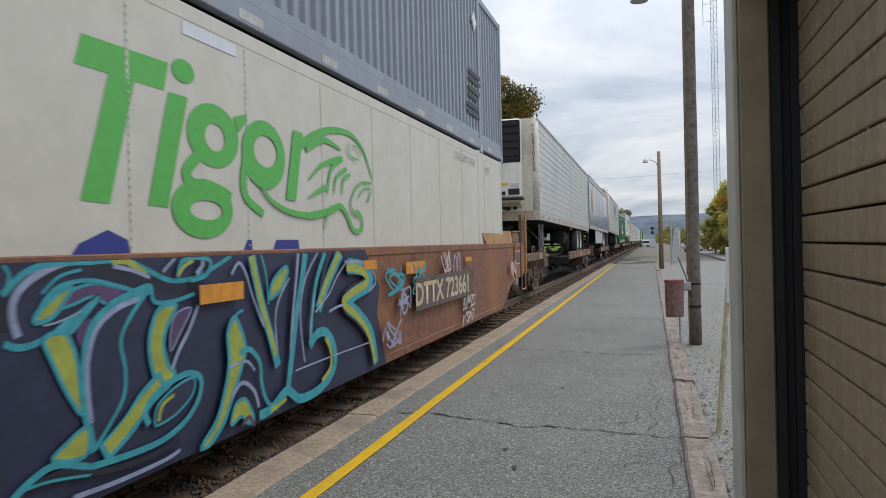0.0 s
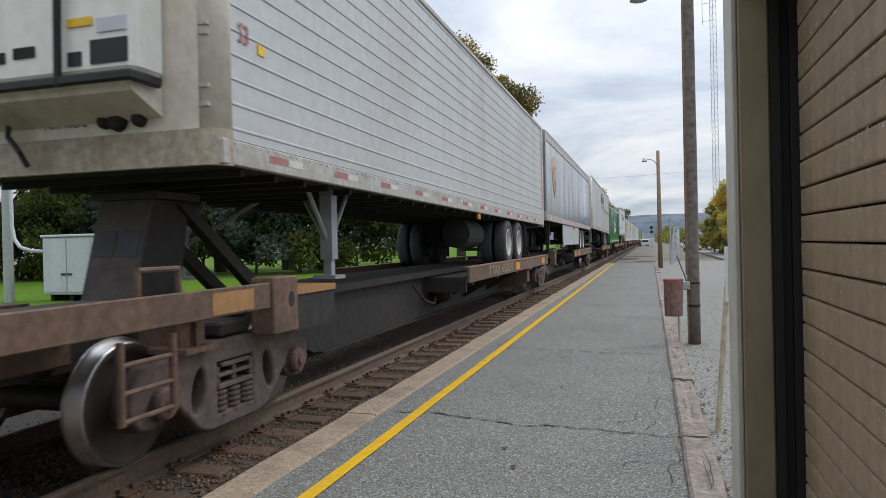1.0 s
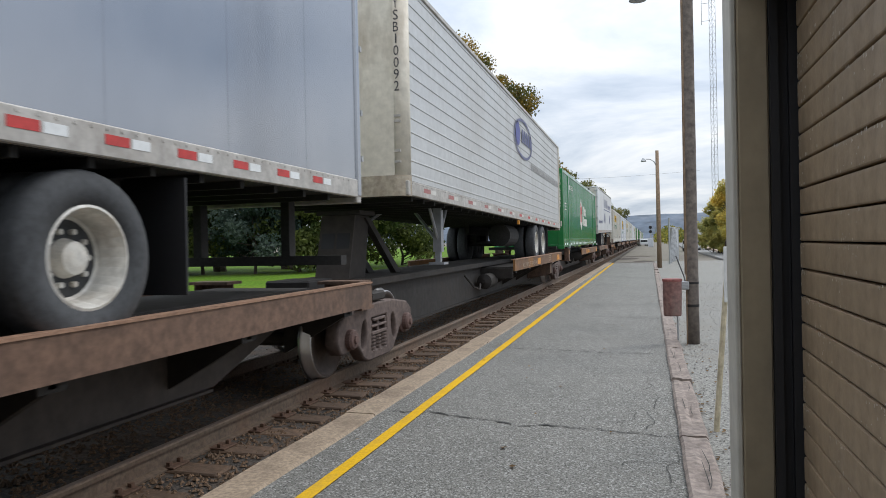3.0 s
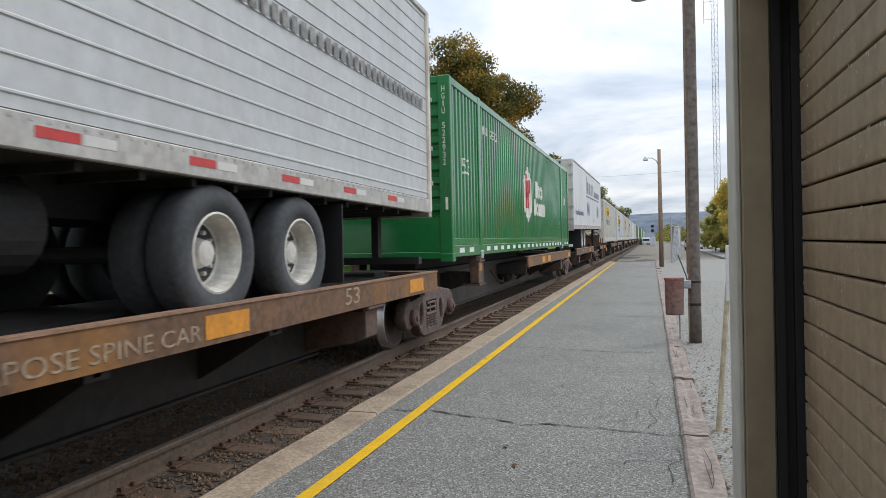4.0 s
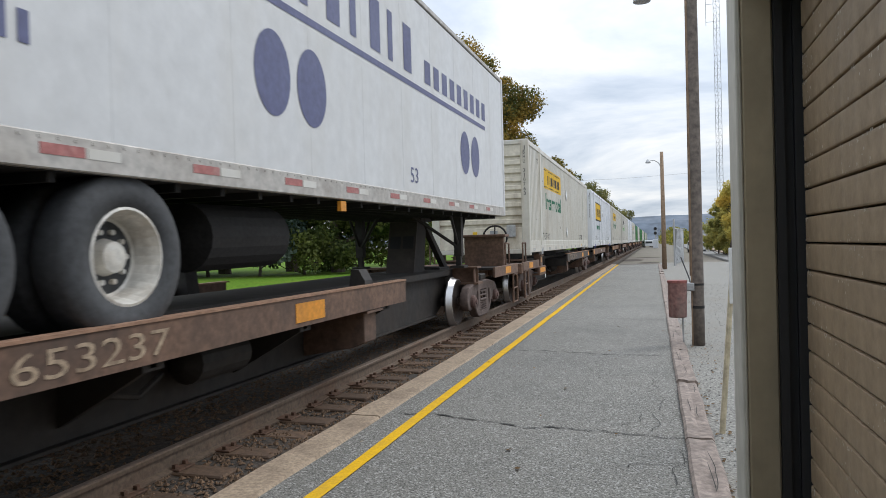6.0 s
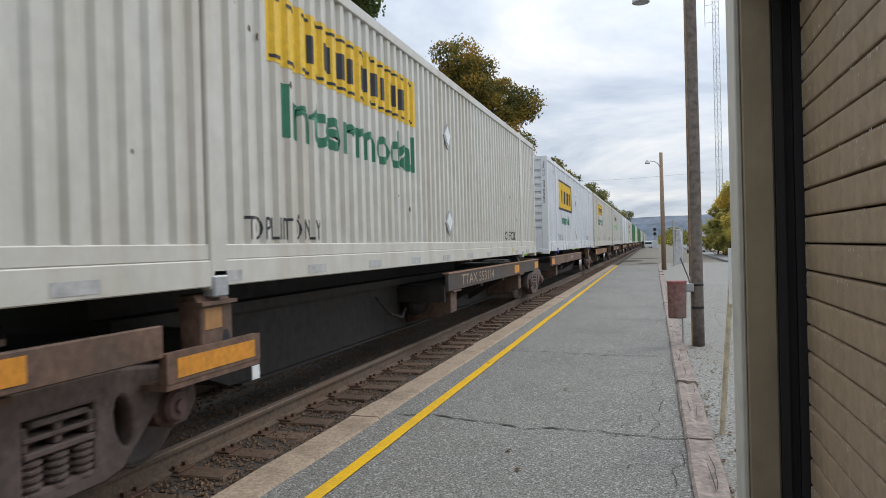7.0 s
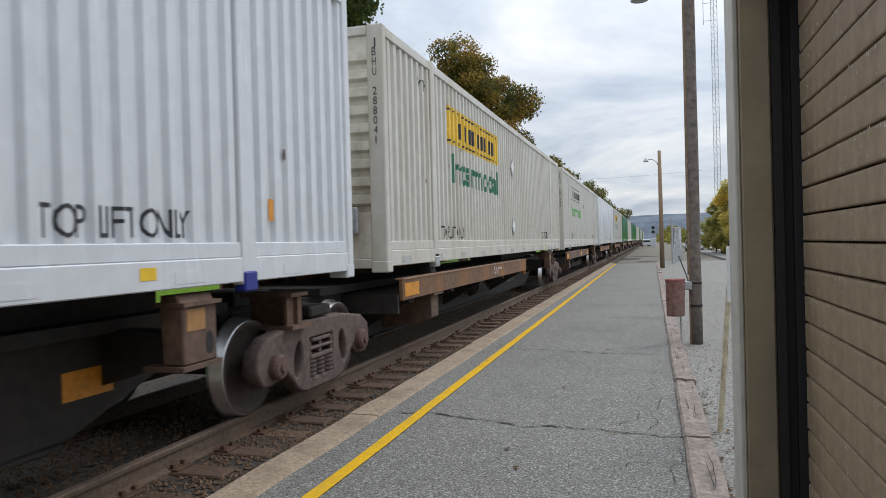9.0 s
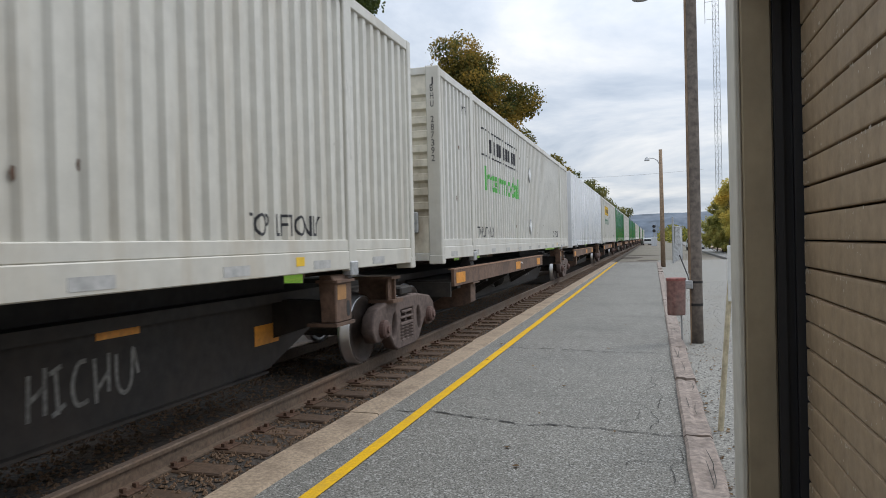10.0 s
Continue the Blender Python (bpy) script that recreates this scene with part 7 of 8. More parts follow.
    def fill(material, edge, width, *pts):
        """A rounded field of one colour with a sprayed edge."""
        loop = []
        n = len(pts)
        for k in range(n):
            p0, p1, p2, p3 = (Vector(hold(pts[(k + d) % n])) for d in (-1, 0, 1, 2))
            for q in range(4):
                t = q / 4
                loop.append(tuple(0.5 * (2 * p1 + (p2 - p0) * t + (2 * p0 - 5 * p1 + 4 * p2 - p3) * t * t + (3 * p1 - p0 - 3 * p2 + p3) * t ** 3)))
        paint(curve_mesh("field", [loop], 0), G, 0, material)
        me = ribbon_mesh([hold(p) for p in pts], width, steps=4, closed=True)
        for v in me.vertices:
            v.co.y = max(0.21, min(1.505, v.co.y))
        paint(me, G, 0, edge)

    # the letters, from the car's middle to its end
    spray(M_G_DARK, 0.121, (2.56, 1.18), (2.58, 1.3), (2.65, 1.4), (2.81, 1.47), (3.07, 1.48), (3.37, 1.42), (3.65, 1.33), (4.02, 1.31))
    spray(M_G_LAV, 0.045, (2.63, 1.15), (2.6, 1.26), (2.63, 1.36), (2.74, 1.44), (2.92, 1.5), (3.11, 1.52))
    spray(M_G_TEAL, 0.036, (2.55, 1.36), (2.68, 1.46), (2.85, 1.53), (3.07, 1.55), (3.35, 1.53), (3.53, 1.44), (3.76, 1.36), (4.02, 1.37), (4.28, 1.45), (4.42, 1.56))
    spray(M_G_TEAL, 0.019, (2.56, 1.5), (2.59, 1.45), (2.57, 1.39))
    spray(M_G_LIME, 0.043, (3.25, 1.53), (3.38, 1.49), (3.53, 1.41))
    spray(M_G_LAV, 0.027, (3.26, 1.47), (3.41, 1.44), (3.56, 1.39))
    spray(M_G_TEAL, 0.02, (2.77, 1.35), (2.88, 1.43), (3.03, 1.46))
    spray(M_G_TEAL, 0.037, (2.55, 1.13), (2.63, 1.1), (2.74, 1.11), (2.84, 1.15), (2.97, 1.2), (3.1, 1.26), (3.15, 1.32))
    fill(M_G_PLUM, M_G_TEAL, 0.018, (2.88, 1.27), (2.95, 1.35), (3.11, 1.38), (3.27, 1.35), (3.4, 1.31), (3.21, 1.26), (3.1, 1.31), (2.97, 1.28))
    fill(M_G_LIME, M_G_TEAL, 0.026, (2.72, 1.21), (2.74, 1.26), (2.83, 1.32), (2.9, 1.36), (2.96, 1.37), (2.88, 1.27), (2.81, 1.22))
    spray(M_G_TEAL, 0.027, (2.74, 1.24), (2.78, 1.31), (2.88, 1.38), (3.07, 1.4), (3.27, 1.36), (3.48, 1.3))
    fill(M_G_TEAL, M_G_DARK, 0.009, (2.78, 1.12), (2.89, 1.2), (3, 1.25), (3.14, 1.32), (3.14, 1.28), (3.06, 1.21), (2.98, 1.14), (2.91, 1.11))
    spray(M_G_LAV, 0.012, (2.77, 1.19), (2.87, 1.2), (3.02, 1.24))
    fill(M_G_PLUM, M_G_PLUM, 0.006, (2.98, 1.13), (3.06, 1.19), (3.09, 1.17), (3.03, 1.09), (3, 1.05))
    fill(M_G_LIME, M_G_TEAL, 0.026, (2.77, 1.12), (2.89, 1.14), (2.95, 1.06), (2.98, 0.95), (2.99, 0.83), (3, 0.69), (2.9, 0.83), (2.82, 0.99))
    fill(M_G_NAVY, M_G_DARK, 0.009, (3.5, 1.29), (3.27, 1.23), (3.12, 1.15), (3.05, 1.01), (3.03, 0.82), (3.06, 0.64), (3.08, 0.48), (3.19, 0.59), (3.3, 0.71), (3.33, 0.85), (3.28, 1.02), (3.35, 1.16))
    spray(M_G_TEAL, 0.062, (3.54, 1.32), (3.29, 1.26), (3.12, 1.18), (3.04, 1.05), (3.02, 0.85), (3.03, 0.65), (3.07, 0.47))
    spray(M_G_LAV, 0.034, (3.45, 1.27), (3.27, 1.23), (3.12, 1.14), (3.05, 0.99), (3.04, 0.81), (3.06, 0.63))
    spray(M_G_TEAL, 0.029, (3.51, 1.3), (3.37, 1.17), (3.29, 1.04), (3.32, 0.87), (3.3, 0.72), (3.19, 0.59), (3.07, 0.48))
    spray(M_G_TEAL, 0.031, (3.21, 1.26), (3.38, 1.31), (3.54, 1.34), (3.58, 1.24), (3.76, 1.23), (3.97, 1.26))
    fill(M_G_LIME, M_G_TEAL, 0.031, (3.63, 1.2), (3.78, 1.2), (3.68, 1.07), (3.65, 0.96), (3.69, 0.83), (3.75, 0.77), (3.66, 0.69), (3.57, 0.77), (3.52, 0.95), (3.55, 1.1))
    fill(M_G_PLUM, M_G_LAV, 0.011, (3.75, 1.13), (3.93, 1.17), (3.81, 1.02), (3.71, 0.92))
    spray(M_G_LAV, 0.033, (4, 1.18), (3.9, 1.03), (3.79, 0.91), (3.72, 0.8))
    spray(M_G_TEAL, 0.145, (3.64, 0.75), (3.48, 0.67), (3.33, 0.55), (3.13, 0.44))
    spray(M_G_LIME, 0.092, (3.61, 0.73), (3.46, 0.65), (3.31, 0.55), (3.16, 0.46))
    spray(M_G_TEAL, 0.045, (3.5, 0.51), (3.47, 0.6), (3.61, 0.7), (3.85, 0.75), (4, 0.7), (3.99, 0.58), (3.86, 0.46), (3.64, 0.39), (3.37, 0.38), (3.03, 0.4))
    fill(M_G_NAVY, M_G_TEAL, 0.018, (3.55, 0.5), (3.58, 0.61), (3.76, 0.69), (3.93, 0.71), (3.92, 0.61), (3.76, 0.52), (3.61, 0.49))
    spray(M_G_LIME, 0.028, (3.58, 0.51), (3.62, 0.6), (3.73, 0.64))
    fill(M_G_LIME, M_G_TEAL, 0.023, (3.02, 0.62), (3, 0.47), (2.79, 0.51), (2.88, 0.57))
    spray(M_G_TEAL, 0.042, (2.55, 0.39), (2.66, 0.45), (2.81, 0.48), (3.04, 0.4))
    spray(M_G_DARK, 0.037, (2.68, 0.42), (2.85, 0.43), (3.07, 0.36), (3.42, 0.32), (3.77, 0.34))
    spray(M_G_TEAL, 0.017, (2.61, 0.42), (2.78, 0.41), (3.03, 0.36))
    spray(M_G_LAV, 0.029, (2.91, 0.28), (3.23, 0.26), (3.61, 0.26), (3.77, 0.28))
    spray(M_G_LAV, 0.025, (3.65, 1.42), (3.72, 1.47), (3.77, 1.54))
    spray(M_G_TEAL, 0.034, (3.79, 1.38), (3.84, 1.48), (4.01, 1.52), (4.14, 1.47), (4.09, 1.38), (3.92, 1.35))
    spray(M_G_LIME, 0.029, (3.79, 1.39), (3.86, 1.45), (3.95, 1.48))
    spray(M_G_LAV, 0.038, (3.98, 1.39), (4.05, 1.45), (4.04, 1.48))
    spray(M_G_TEAL, 0.105, (4.65, 1.56), (4.7, 1.34), (4.79, 1.09), (4.91, 0.83), (5, 0.6))
    spray(M_G_LIME, 0.061, (4.65, 1.55), (4.7, 1.34), (4.79, 1.09), (4.89, 0.88), (4.97, 0.69))
    spray(M_G_LAV, 0.025, (4.38, 1.37), (4.48, 1.45), (4.57, 1.36), (4.65, 1.19), (4.8, 0.94))
    fill(M_G_LIME, M_G_TEAL, 0.032, (4.89, 1.16), (4.95, 1.29), (5.13, 1.39), (5.19, 1.36), (5.09, 1.23), (4.97, 1.17))
    spray(M_G_LAV, 0.023, (5.21, 1.3), (5.03, 1.13), (4.97, 0.96), (4.99, 0.73))
    spray(M_G_TEAL, 0.022, (4.78, 1.55), (4.85, 1.33), (4.87, 1.11))
    fill(M_G_LIME, M_G_TEAL, 0.036, (4.39, 1.06), (4.46, 0.99), (4.53, 0.81), (4.45, 0.65), (4.35, 0.5), (4.24, 0.34), (4.05, 0.22), (3.98, 0.24), (4.16, 0.38), (4.26, 0.56), (4.32, 0.75), (4.31, 0.95))
    spray(M_G_TEAL, 0.025, (4.36, 1.02), (4.43, 1.08), (4.51, 1.1))
    spray(M_G_TEAL, 0.043, (4.45, 0.79), (4.58, 0.8), (4.72, 0.68), (4.74, 0.51), (4.82, 0.35), (4.97, 0.26))
    spray(M_G_LAV, 0.033, (4.32, 0.48), (4.47, 0.57), (4.63, 0.48), (4.69, 0.34))
    fill(M_G_LIME, M_G_TEAL, 0.025, (4.32, 0.3), (4.38, 0.43), (4.51, 0.44), (4.62, 0.27), (4.53, 0.26), (4.46, 0.33))
    spray(M_G_PLUM, 0.037, (4.46, 0.26), (4.55, 0.3), (4.62, 0.21))
    spray(M_G_LAV, 0.025, (4.31, 0.71), (4.53, 0.72), (4.64, 0.63))
    spray(M_G_TEAL, 0.086, (5.49, 1.56), (5.41, 1.25), (5.3, 0.97), (5.22, 0.69), (5.13, 0.38))
    spray(M_G_LAV, 0.043, (5.36, 1.52), (5.31, 1.26), (5.24, 0.98), (5.19, 0.7))
    spray(M_G_LAV, 0.025, (5.72, 1.5), (5.47, 1.27), (5.37, 0.96), (5.43, 0.56))
    spray(M_G_TEAL, 0.061, (5.87, 1.54), (5.68, 1.24), (5.58, 0.94), (5.54, 0.69))
    spray(M_G_NAVY, 0.052, (5.97, 1.54), (5.79, 1.23), (5.68, 0.93))
    spray(M_G_LAV, 0.02, (5.65, 1.14), (5.56, 0.89), (5.53, 0.72))
    spray(M_G_TEAL, 0.137, (6.21, 1.54), (6, 1.32), (5.83, 1.15), (5.7, 0.99))
    spray(M_G_LIME, 0.074, (6.19, 1.53), (5.99, 1.32), (5.82, 1.16), (5.73, 1.03))
    spray(M_G_LAV, 0.021, (5.64, 0.97), (5.92, 1.11), (6.1, 1.26), (6.33, 1.4))
    spray(M_G_TEAL, 0.088, (5.52, 0.69), (5.65, 0.77), (5.83, 0.77), (5.98, 0.65), (6.02, 0.47), (5.89, 0.34), (5.63, 0.27), (5.32, 0.27), (5.1, 0.38), (4.86, 0.29), (4.68, 0.28))
    spray(M_G_LIME, 0.052, (5.83, 0.72), (5.93, 0.59), (5.92, 0.43), (5.74, 0.34))
    spray(M_G_LIME, 0.041, (4.85, 0.28), (5, 0.3), (5.09, 0.32))
    spray(M_G_DARK, 0.186, (6.35, 1.36), (6.78, 1.32), (6.95, 1.16), (6.46, 1.08), (6.28, 0.99), (6.59, 0.83), (6.88, 0.61), (7.02, 0.29))
    spray(M_G_TEAL, 0.157, (6.35, 1.36), (6.75, 1.31), (6.92, 1.16), (6.49, 1.07), (6.31, 0.99), (6.62, 0.83), (6.91, 0.61), (7.03, 0.28))
    spray(M_G_LIME, 0.087, (6.32, 1.35), (6.69, 1.3), (6.83, 1.17), (6.42, 1.08), (6.23, 1), (6.55, 0.84), (6.85, 0.61), (7, 0.3))
    spray(M_G_LAV, 0.03, (6.28, 1.4), (6.84, 1.36), (7.07, 1.17), (6.88, 1.07))
    spray(M_G_LAV, 0.027, (5.91, 0.95), (6.11, 0.98), (6.23, 0.98))
    spray(M_G_LAV, 0.016, (5.25, 0.52), (5.98, 0.53), (6.94, 0.53))
    spray(M_G_LAV, 0.025, (7.23, 0.48), (7.3, 0.6), (7.45, 0.69))
    for y0, z0, w_, h_ in ((3.98, 1.185, 0.52, 0.13), (8.05, 1.19, 0.75, 0.15), (10.9, 1.26, 0.4, 0.07), (6.75, 1.30, 0.35, 0.1)):
        paint(curve_mesh("patch", [[(0, 0), (w_, 0), (w_, h_), (0, h_)]], 0), G + y0, z0, M_ORANGE, "orange reflector patch", "reflector")
    rng = random.Random(6)
    for k, (y0, z0, sc, m) in enumerate(((7.35, 1.05, 0.42, M_G_TEAL), (8.25, 0.95, 0.45, M_G_TEAL), (7.7, 0.82, 0.3, M_G_LAV), (9.5, 1.18, 0.36, M_TAG), (14.6, 0.85, 0.42, M_TAG), (7.3, 0.5, 0.3, M_G_LAV))):
        for q in range(3):
            pts = [(rng.uniform(0, 1.6) * sc, rng.uniform(-0.4, 0.8) * sc) for _ in range(6)]
            paint(ribbon_mesh(pts, 0.028), G + y0, z0, m, "small spray tag", "spray_tag")
    for y0, k in ((10.16, 0.0), (10.36, 0.03)):
        arch = [(0, -0.28), (0.0, 0.02), (0.04, 0.16), (0.09, 0.20), (0.14, 0.15), (0.17, 0.0), (0.16, -0.28)]
        paint(ribbon_mesh([(a, b + k) for a, b in arch], 0.035), G + y0, 1.18, M_G_LAV, "lavender spray tag", "spray_tag")
        paint(ribbon_mesh([(0.05, -0.02 + k), (0.12, 0.0 + k)], 0.10), G + y0, 1.04, M_G_LAV, "lavender spray tag", "spray_tag")
    def by_hand(words, size, width, seed):
        """Lettering bent as a hurried hand sprays it."""
        me = text_mesh(words, size, width, 0.006).copy()
        for v in me.vertices:
            a, b = v.co.x, v.co.y
            v.co.x = a + 0.30 * b + 0.03 * noise.noise((a * 9, b * 9, seed))
            v.co.y = b * (1 + 0.35 * noise.noise((a * 7, seed, 1))) + 0.035 * noise.noise((a * 6, b * 5, seed + 3)) + 0.05 * a
        return me

    paint(by_hand("BUMZZ", 0.20, 0.80, 2), G + 10.62, 0.49, M_TAG, "pale spray tag", "spray_tag")
    paint(by_hand("ITSPIT", 0.17, 0.74, 6), G + 10.58, 0.26, M_TAG, "pale spray tag", "spray_tag")
    paint(curve_mesh("dark_patch", [[(0, 0), (3.0, 0), (3.0, 0.42), (0, 0.42)]], 0), G + 8.35, 0.71, M_TRUCK, "", "number_patch")
    paint(text_mesh("DTTX 723661", 0.28, 2.65, 0.01), G + 8.35, 0.78, M_CREAMINK, "cream car number", "lettering")
    return w


def brand_container(y, z):
    """Smooth white container with a large green graphic of plain bars, rings and sweeps."""
    c = container(y, z, M_TIGERW, "smooth white container with bold green brand graphic", "flat")
    X = CW - 0.018 + 0.0165
    O = -y  # local place of the platform's zero
    lift = [0.0]
    def shape(loops, name="brand_shape"):
        lift[0] += 0.0008
        part(name, on_side(curve_mesh(name, loops, 0), O, -z, X + lift[0]), M_LIME, c)
    def stroke(pts, w0, w1=None, taper=False):
        lift[0] += 0.0008
        part("brand_sweep", on_side(ribbon_mesh(pts, w0, w1, taper=taper), O, -z, X + lift[0]), M_LIME, c)
    def oval(cy, cz, a, b):
        return [(cy + a * math.cos(2 * math.pi * i / 28), cz + b * math.sin(2 * math.pi * i / 28)) for i in range(28)]
    def ring(cy, cz, a, b, hy, hz, ha, hb):
        shape([oval(cy, cz, a, b), oval(hy, hz, ha, hb)[::-1]])
    def disc(cy, cz, a, b):
        shape([oval(cy, cz, a, b)])
    shape([[(3.16, 2.77), (3.89, 2.78), (3.84, 2.59), (3.1, 2.59)]])
    shape([[(3.36, 2.6), (3.57, 2.59), (3.34, 1.83), (3.12, 1.84)]])
    shape([[(3.88, 2.59), (4.08, 2.59), (3.85, 1.83), (3.66, 1.84)]])
    disc(4.04, 2.76, 0.12, 0.08)
    ring(4.37, 2.37, 0.31, 0.23, 4.38, 2.36, 0.12, 0.10)
    shape([[(4.62, 2.55), (4.8, 2.6), (4.81, 2.55), (4.67, 2.43)]])
    stroke([(4.18, 2.21), (4.04, 2.08), (4.14, 1.99), (4.4, 1.98), (4.56, 1.93)], 0.096, 0.088)
    ring(4.23, 1.84, 0.35, 0.21, 4.26, 1.83, 0.19, 0.07)
    ring(5.05, 2.31, 0.33, 0.28, 5.07, 2.34, 0.18, 0.13)
    stroke([(4.82, 2.35), (4.73, 2.12), (4.76, 1.95), (5.01, 1.83)], 0.089, 0.062)
    shape([[(5.54, 2.59), (5.71, 2.58), (5.55, 1.96), (5.38, 1.97)]])
    stroke([(5.66, 2.47), (6, 2.62), (6.37, 2.71), (6.78, 2.72), (7.1, 2.59), (7.34, 2.3)], 0.092, 0.023)
    stroke([(5.76, 2.46), (6.14, 2.58), (6.52, 2.53)], 0.098, 0.022)
    stroke([(6.48, 2.43), (6.1, 2.34), (5.8, 2.17)], 0.076, 0.016)
    stroke([(6.21, 2.14), (5.97, 2.07), (5.79, 2)], 0.064, 0.016)
    stroke([(6.54, 2.45), (6.27, 2.3), (6.18, 2.06)], 0.067, 0.017)
    stroke([(6.64, 2.35), (6.39, 2.24), (6.33, 2.07)], 0.051, 0.017)
    stroke([(6.72, 2.3), (6.55, 2.22), (6.52, 2.08)], 0.047, 0.017)
    stroke([(4.98, 2.05), (5.14, 1.94), (5.44, 1.86), (5.82, 1.84)], 0.029, 0.058)
    stroke([(5.82, 1.84), (6.22, 1.9), (6.46, 1.96), (6.64, 1.86)], 0.072, 0.056)
    stroke([(6.64, 1.86), (6.78, 1.72), (6.99, 1.73), (6.99, 1.86), (6.85, 1.93)], 0.06, 0.036)
    stroke([(7.3, 2.25), (6.99, 2.23), (6.77, 2.09), (6.73, 1.95), (6.9, 1.86)], 0.024, 0.03)
    stroke([(7.16, 2.03), (7.27, 2.17), (7.07, 2.17), (6.92, 2.07)], 0.025, 0.019)
    stroke([(6.69, 2.61), (6.71, 2.5), (6.94, 2.47)], 0.024, 0.018)
    stroke([(6.8, 2.61), (6.92, 2.6), (7, 2.53)], 0.018, 0.024)
    stroke([(6.26, 1.95), (6.14, 1.84), (6.09, 1.71)], 0.044, 0.016)
    for yy in (2.2, 3.51, 4.80, 6.10, 7.38, 8.69, 10.0, 11.3, 12.9):
        seam = part("seam", boxes((CW - 0.004, CW - 0.0005, O + yy - 0.012, O + yy + 0.012, 1.0, CH - 0.12)), M_TIGERW, c)
        riv = bmesh.new()
        for k in range(30):
            zz = 1.24 + 0.052 * k
            box(riv, CW - 0.001, CW + 0.005, O + yy - 0.007, O + yy + 0.007, zz - 0.007, zz + 0.007)
        tagged(part("rivets", riv, M_CCREAM, seam), kind="stuff")
    part("sticker", boxes((CW - 0.002, CW + 0.002, O + 4.04, O + 4.68, 2.675, 2.765)), M_CNEW, c, "pale blue-white sticker")
    for k, (y0, w_) in enumerate(((3.04, 0.46), (4.71, 0.13), (5.15, 0.46))):
        part("blue_mark", on_side(curve_mesh("mark", [[(0, 0), (w_, 0), (w_ * 0.95, 0.09), (w_ * 0.6, 0.15 if k == 0 else 0.09), (0.06, 0.07 if k == 0 else 0.09)]], 0), O + y0, 1.53 - z, X + 0.002), M_BLUE, c, "blue spray mark")
    part("lettering", on_side(text_mesh("STACK LIMIT 5 HIGH", 0.13, 1.35), O + 10.85, 2.92 - z, X), M_GREYINK, c)
    part("lettering", on_side(text_mesh("WTP", 0.16, 0.35), O + 13.0, 2.85 - z, X), M_GREYINK, c)
    return c


# ---- make-up of the train, from the passing well car to the far end ----
well_car(16.5)
brand_container(-1.65, 0.34)
grey = container(-1.45, 3.285, M_CGREY, "slate grey corrugated container stacked on top", "grey")
for k in range(3):
    bars(grey, CL - 2.9 + 0.05 * k, 0.55 + 0.3 * k, 0.9, 0.25, 2, CW + 0.001, M_INK, k)
placard(grey, CL - 2.3, 2.3, CW - 0.014)

# first spine car: four trailers and a green container
A, B, C_, D_, E_ = 19.6, 36.45, 54.1, 71.33, 89.5
u = spine_unit(20.1, 16.5, 6.7, 16.3, "TTAX 653237", (0.0,), front_end=-2.6, hitch=0.25, wy=1.5, wh=0.18, ww=2.5, marks=(11.0, 15.0), blocks=(13.1,))
car_end(u, -2.6, -1, step=1.12, foot=0.52, rail=(1.35, 0.20), refl=False, dz=0.17)
part("side_sill", boxes((1.255, 1.3, -0.19, 0.18, 1.05, 1.26), bevel=0.008), M_SILL, u)
for yy, paint_, word in ((-2.72, M_WELLTOP, "orange-brown grab post"), (-3.30, M_SILL, "dark brown grab post")):
    post = part("grab_post", boxes((1.23, 1.30, yy - 0.045, yy + 0.045, 0.78, 2.24), bevel=0.008), paint_, u, word)
    bar = bmesh.new()
    hoop = [(1.27, yy + 0.05, 2.16), (1.27, yy + 0.17, 2.14), (1.27, yy + 0.18, 1.42), (1.27, yy + 0.05, 1.40)]
    for a, b in zip(hoop, hoop[1:]):
        rod(bar, a, b, 0.014, seg=6)
    part("grab_iron", bar, M_LIP, post, "worn pale grab iron")
part("end_beam", boxes((-1.26, 1.26, -3.42, -3.25, 0.84, 1.02), bevel=0.01), M_SILL, u)
part("end_beam", boxes((-1.26, 1.22, -3.24, -2.70, 0.99, 1.03)), M_SPINE, u)
part("side_beam", boxes((1.16, 1.226, -3.24, -2.6, 0.80, 0.985), bevel=0.008), M_WELLTOP, u, "orange-brown lower sill")
step_ = bmesh.new()
stirrup = [(1.27, -3.30, 0.80), (1.27, -3.30, 0.40), (1.27, -2.80, 0.40), (1.27, -2.80, 0.80)]
for a, b in zip(stirrup, stirrup[1:]):
    rod(step_, a, b, 0.02, seg=6)
part("stirrup_step", step_, M_LIP, u, "worn steel stirrup step")
part("sill_post", boxes((1.10, 1.315, 0.20, 0.62, 0.82, 1.30), bevel=0.012), M_SILL, u, "rusty upright at the deck's end")
part("sill_slot", prism(bmesh.new(), [(0.50 + 0.05 * math.cos(a), 1.10 + 0.07 * math.sin(a)) for a in (math.pi * k / 7 for k in range(14))], "x", 1.3155, 1.318), M_DARK, u)
part("worn_patch", boxes((1.3015, 1.3045, -0.62, -0.08, 1.07, 1.23)), M_WELLTOP, u, "orange rust patch")
part("deck_edge", boxes((0.62, 1.26, 0.64, 1.5, 1.12, 1.18)), M_WELLTOP, u, "orange-brown deck edge")
part("deck_web", boxes((1.19, 1.245, 0.64, 1.5, 0.80, 1.118)), M_SPINE, u)
spine_unit(36.6, 17.0, 7.6, 16.2, "", (0.0,), hitch=1.0, pedestals=(1.95,), beam=M_BEAM, marks=(7.75, 9.2))
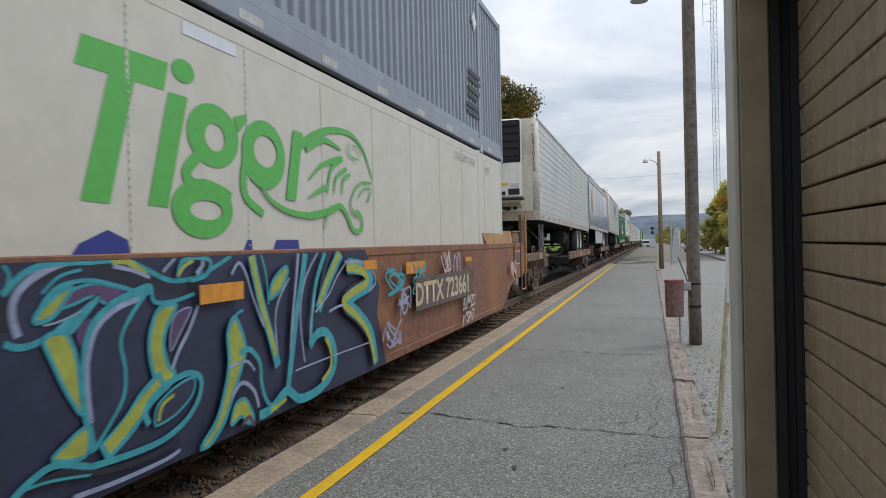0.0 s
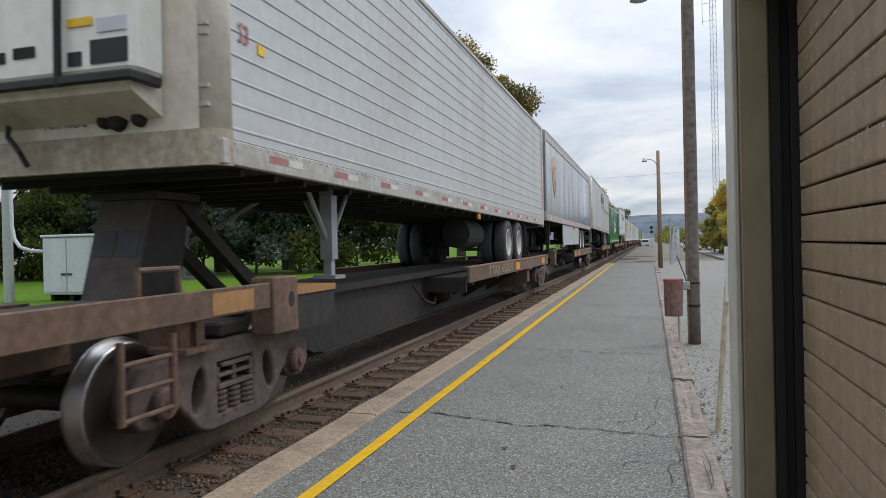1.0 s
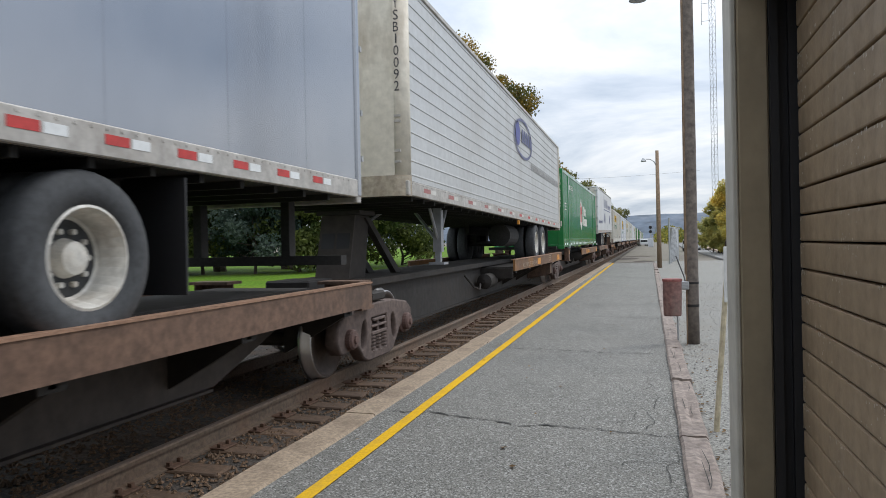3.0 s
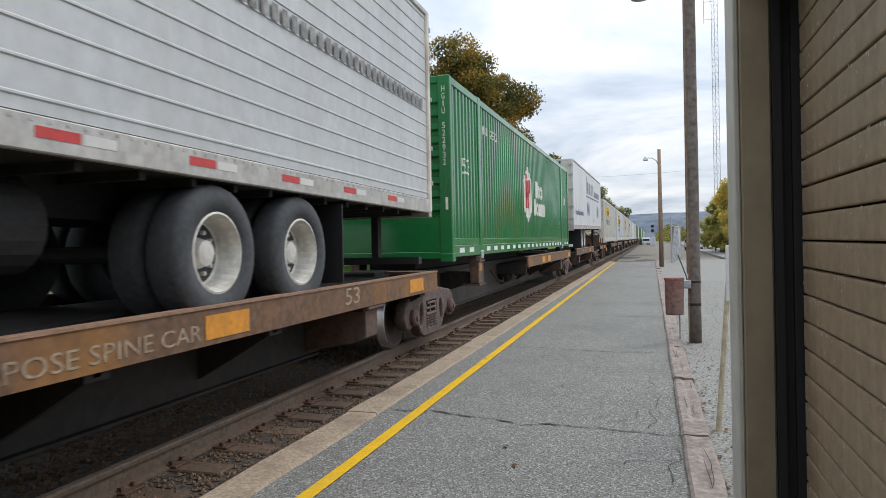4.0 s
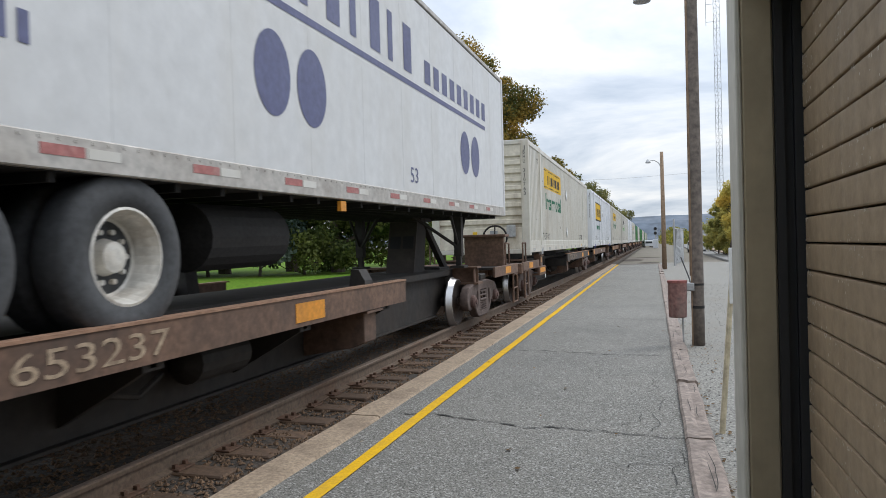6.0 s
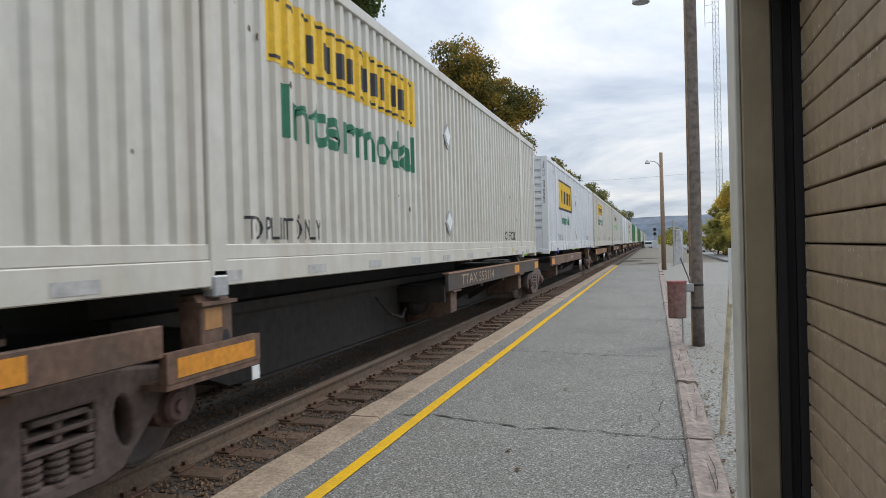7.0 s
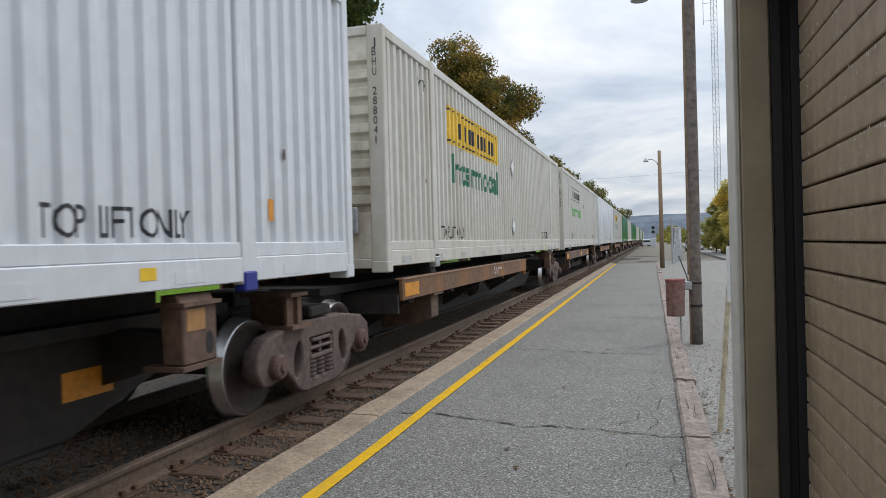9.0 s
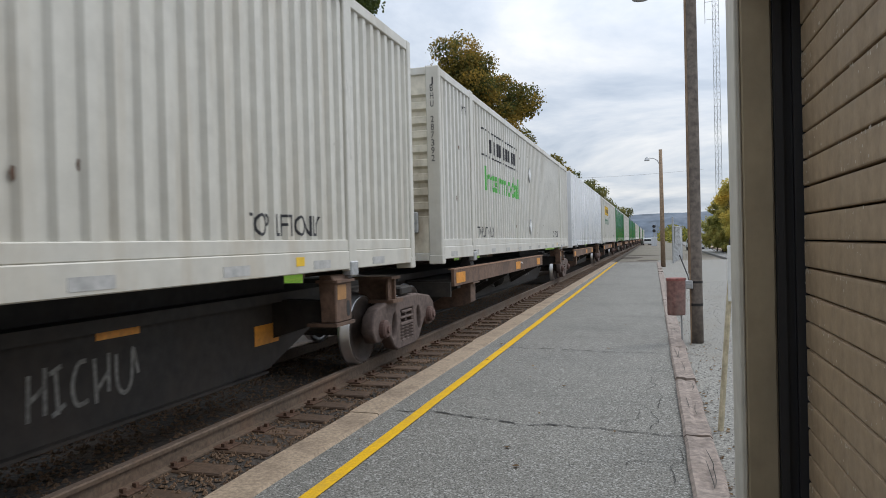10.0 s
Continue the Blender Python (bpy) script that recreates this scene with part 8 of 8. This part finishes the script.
u3 = spine_unit(53.6, 17.2, 7.9, 16.8, "ALL PURPOSE SPINE CAR", (0.0,), hitch=1.4, wy=1.0, wh=0.11, ww=2.35, sill_paint=M_SILLRUST, marks=(11.3, 15.6), blocks=(14.46,))
sill_label(u3, "53", 13.62, 0.93, 0.17, 0.36)
spine_unit(70.85, 17.65, 7.4, 17.0, "", (0.0,), pedestals=(2.48, 14.65), beam=M_BEAM, sill_paint=M_SILLRUST, marks=(9.75, 10.9, 16.2), ridge=(1.2, 10.5))
u = spine_unit(88.5, 17.2, 1.75, 10.8, "TTAX 653237", (0.0, 15.9), rear_end=18.4, hitch=14.6, pedestals=(9.8,), marks=(8.0,), blocks=(3.47,))
car_end(u, 18.4, 1, brake=True)

ta = trailer(A, "ribbed", "white ribbed refrigerated trailer with black-grilled cooling unit", number="KYSB10103")
reefer_unit(ta, 2.05, 4.93)
part("length_mark", on_side(text_mesh("53", 0.15, 0.14, 0.004), 0.30, 3.02, 1.286), M_REDWORN, ta, "faded red length mark")
part("sticker", boxes((1.2755, 1.2865, 0.58, 0.68, 2.99, 3.07)), M_SIGNYEL, ta)
tb = trailer(B, "silver", "smooth silver trailer with gold-brown shield and white skirt", 2.1, 4.88, paint=M_SILVER, skirt=True, lift=0.08, pitch=-0.42)
marks_shield(tb)
part("vent_box", boxes((-0.2, 0.55, -0.14, -0.004, 2.5, 3.25), bevel=0.02), M_DARK, tb, "dark nose equipment box")
tc = trailer(C_, "ribbed", "white ribbed trailer with dark blue express markings", number="KYSB10092", lift=0.14, pitch=-0.8)
marks_express(tc, 2.05)
hub = container(D_, 1.28, M_CGREEN, "glossy green corrugated container with white six-sided badge", "hub", "HGIU 522932")
hub_marks(hub)
te = trailer(E_, "plain", "plain white trailer with slate blue shipper markings", 2.0, 4.88, rev=True, paint=M_TWHITE, lift=-0.05, pitch=0.62)
marks_shipper(te, 2.0)

# second spine car: white containers
u = spine_unit(109.4, 16.6, 7.0, 15.6, "TTAX 553114", (0.0,), sill_paint=M_SILLDARK, wy=0.75, wh=0.17, ww=2.4, front_end=-1.8, pedestals=(1.22, 13.2), marks=(12.25, 15.0), ridge=(0.9, 10.5), blocks=(7.5,))
car_end(u, -1.8, -1, step=0.3)
part("side_sill", boxes((1.10, 1.30, 0.62, 1.72, 0.66, 0.70), (1.245, 1.305, 0.62, 1.72, 0.702, 0.90)), M_SILL, u, "brown steel side sill")
part("reflector", boxes((1.3065, 1.309, 0.72, 1.64, 0.73, 0.86)), M_ORANGE, u, "long orange reflector patch")
part("tag", boxes((1.3, 1.308, 1.60, 1.70, 0.55, 0.655)), M_TAPE, u, "small white plate")
spine_unit(125.8, 17.2, 1.8, 10.9, "", (0.0,), pedestals=(3.4, 15.0), scrawl=True, marks=(1.9,), spine_marks=((14.55, 0.55, 0.46, 0.2),))
spine_unit(143.03, 17.7, 1.77, 10.67, "", (0.0,), pedestals=(3.3, 15.3), scrawl=True, sill_paint=M_SILLRUST, marks=(1.85,), spine_marks=((12.8, 0.91, 0.44, 0.06), (14.85, 0.56, 0.46, 0.2)))
spine_unit(160.75, 17.4, 1.55, 10.65, "", (0.0,), pedestals=(2.98, 15.15), scrawl=True)
container(108.64, 1.28, M_CCREAM, "dirty white corrugated container with yellow panel", "jb", "JBHU 310763")
container(127.23, 1.28, M_CNEW, "clean bright white corrugated container with yellow panel", "new", "JBHU 346585")
container(144.36, 1.28, M_CCREAM, "weathered white corrugated container with yellow panel", "jb", "JBHU 288041")
container(161.75, 1.28, M_CWHITE, "white corrugated container with outlined black panel", "outline", "JBHU 287392")

# the rest, seen far off
y = 178.4
for k, kind in enumerate(("flat", "jb", "green", "plain", "green", "green", "jb", "plain", "green", "plain", "plain", "green", "plain", "plain")):
    spine_unit(y, 17.4, 1.3, 10.4, "", (0.0,), pedestals=(2.75, 14.9), turning=False)
    if kind == "flat":
        container(y + 0.75, 1.28, M_CNEW, "smooth pale grey container farther back", "flat")
    elif kind == "green":
        container(y + 0.75, 1.28, M_CGREEN, "green corrugated container farther back", "hub")
    else:
        container(y + 0.75, 1.28, M_CWHITE, "white corrugated container farther back", kind)
    y += 17.4

ties()


def motions():
    """The train runs towards the camera at one speed, its wheels turning with it."""
    for ob, x, y0, z, pitch in MOVERS:
        walk(ob, [(t, pose(x, y0 - SPEED * t, z, pitch)) for t in (0.0, 2.5, 5.0, 7.5, 10.0)])
    for ax, p in AXLES:
        walk(ax, [(i / 30, Matrix.Translation(p) @ Matrix.Rotation(SPEED * i / 30 / 0.425, 4, "X")) for i in range(301)])


motions()
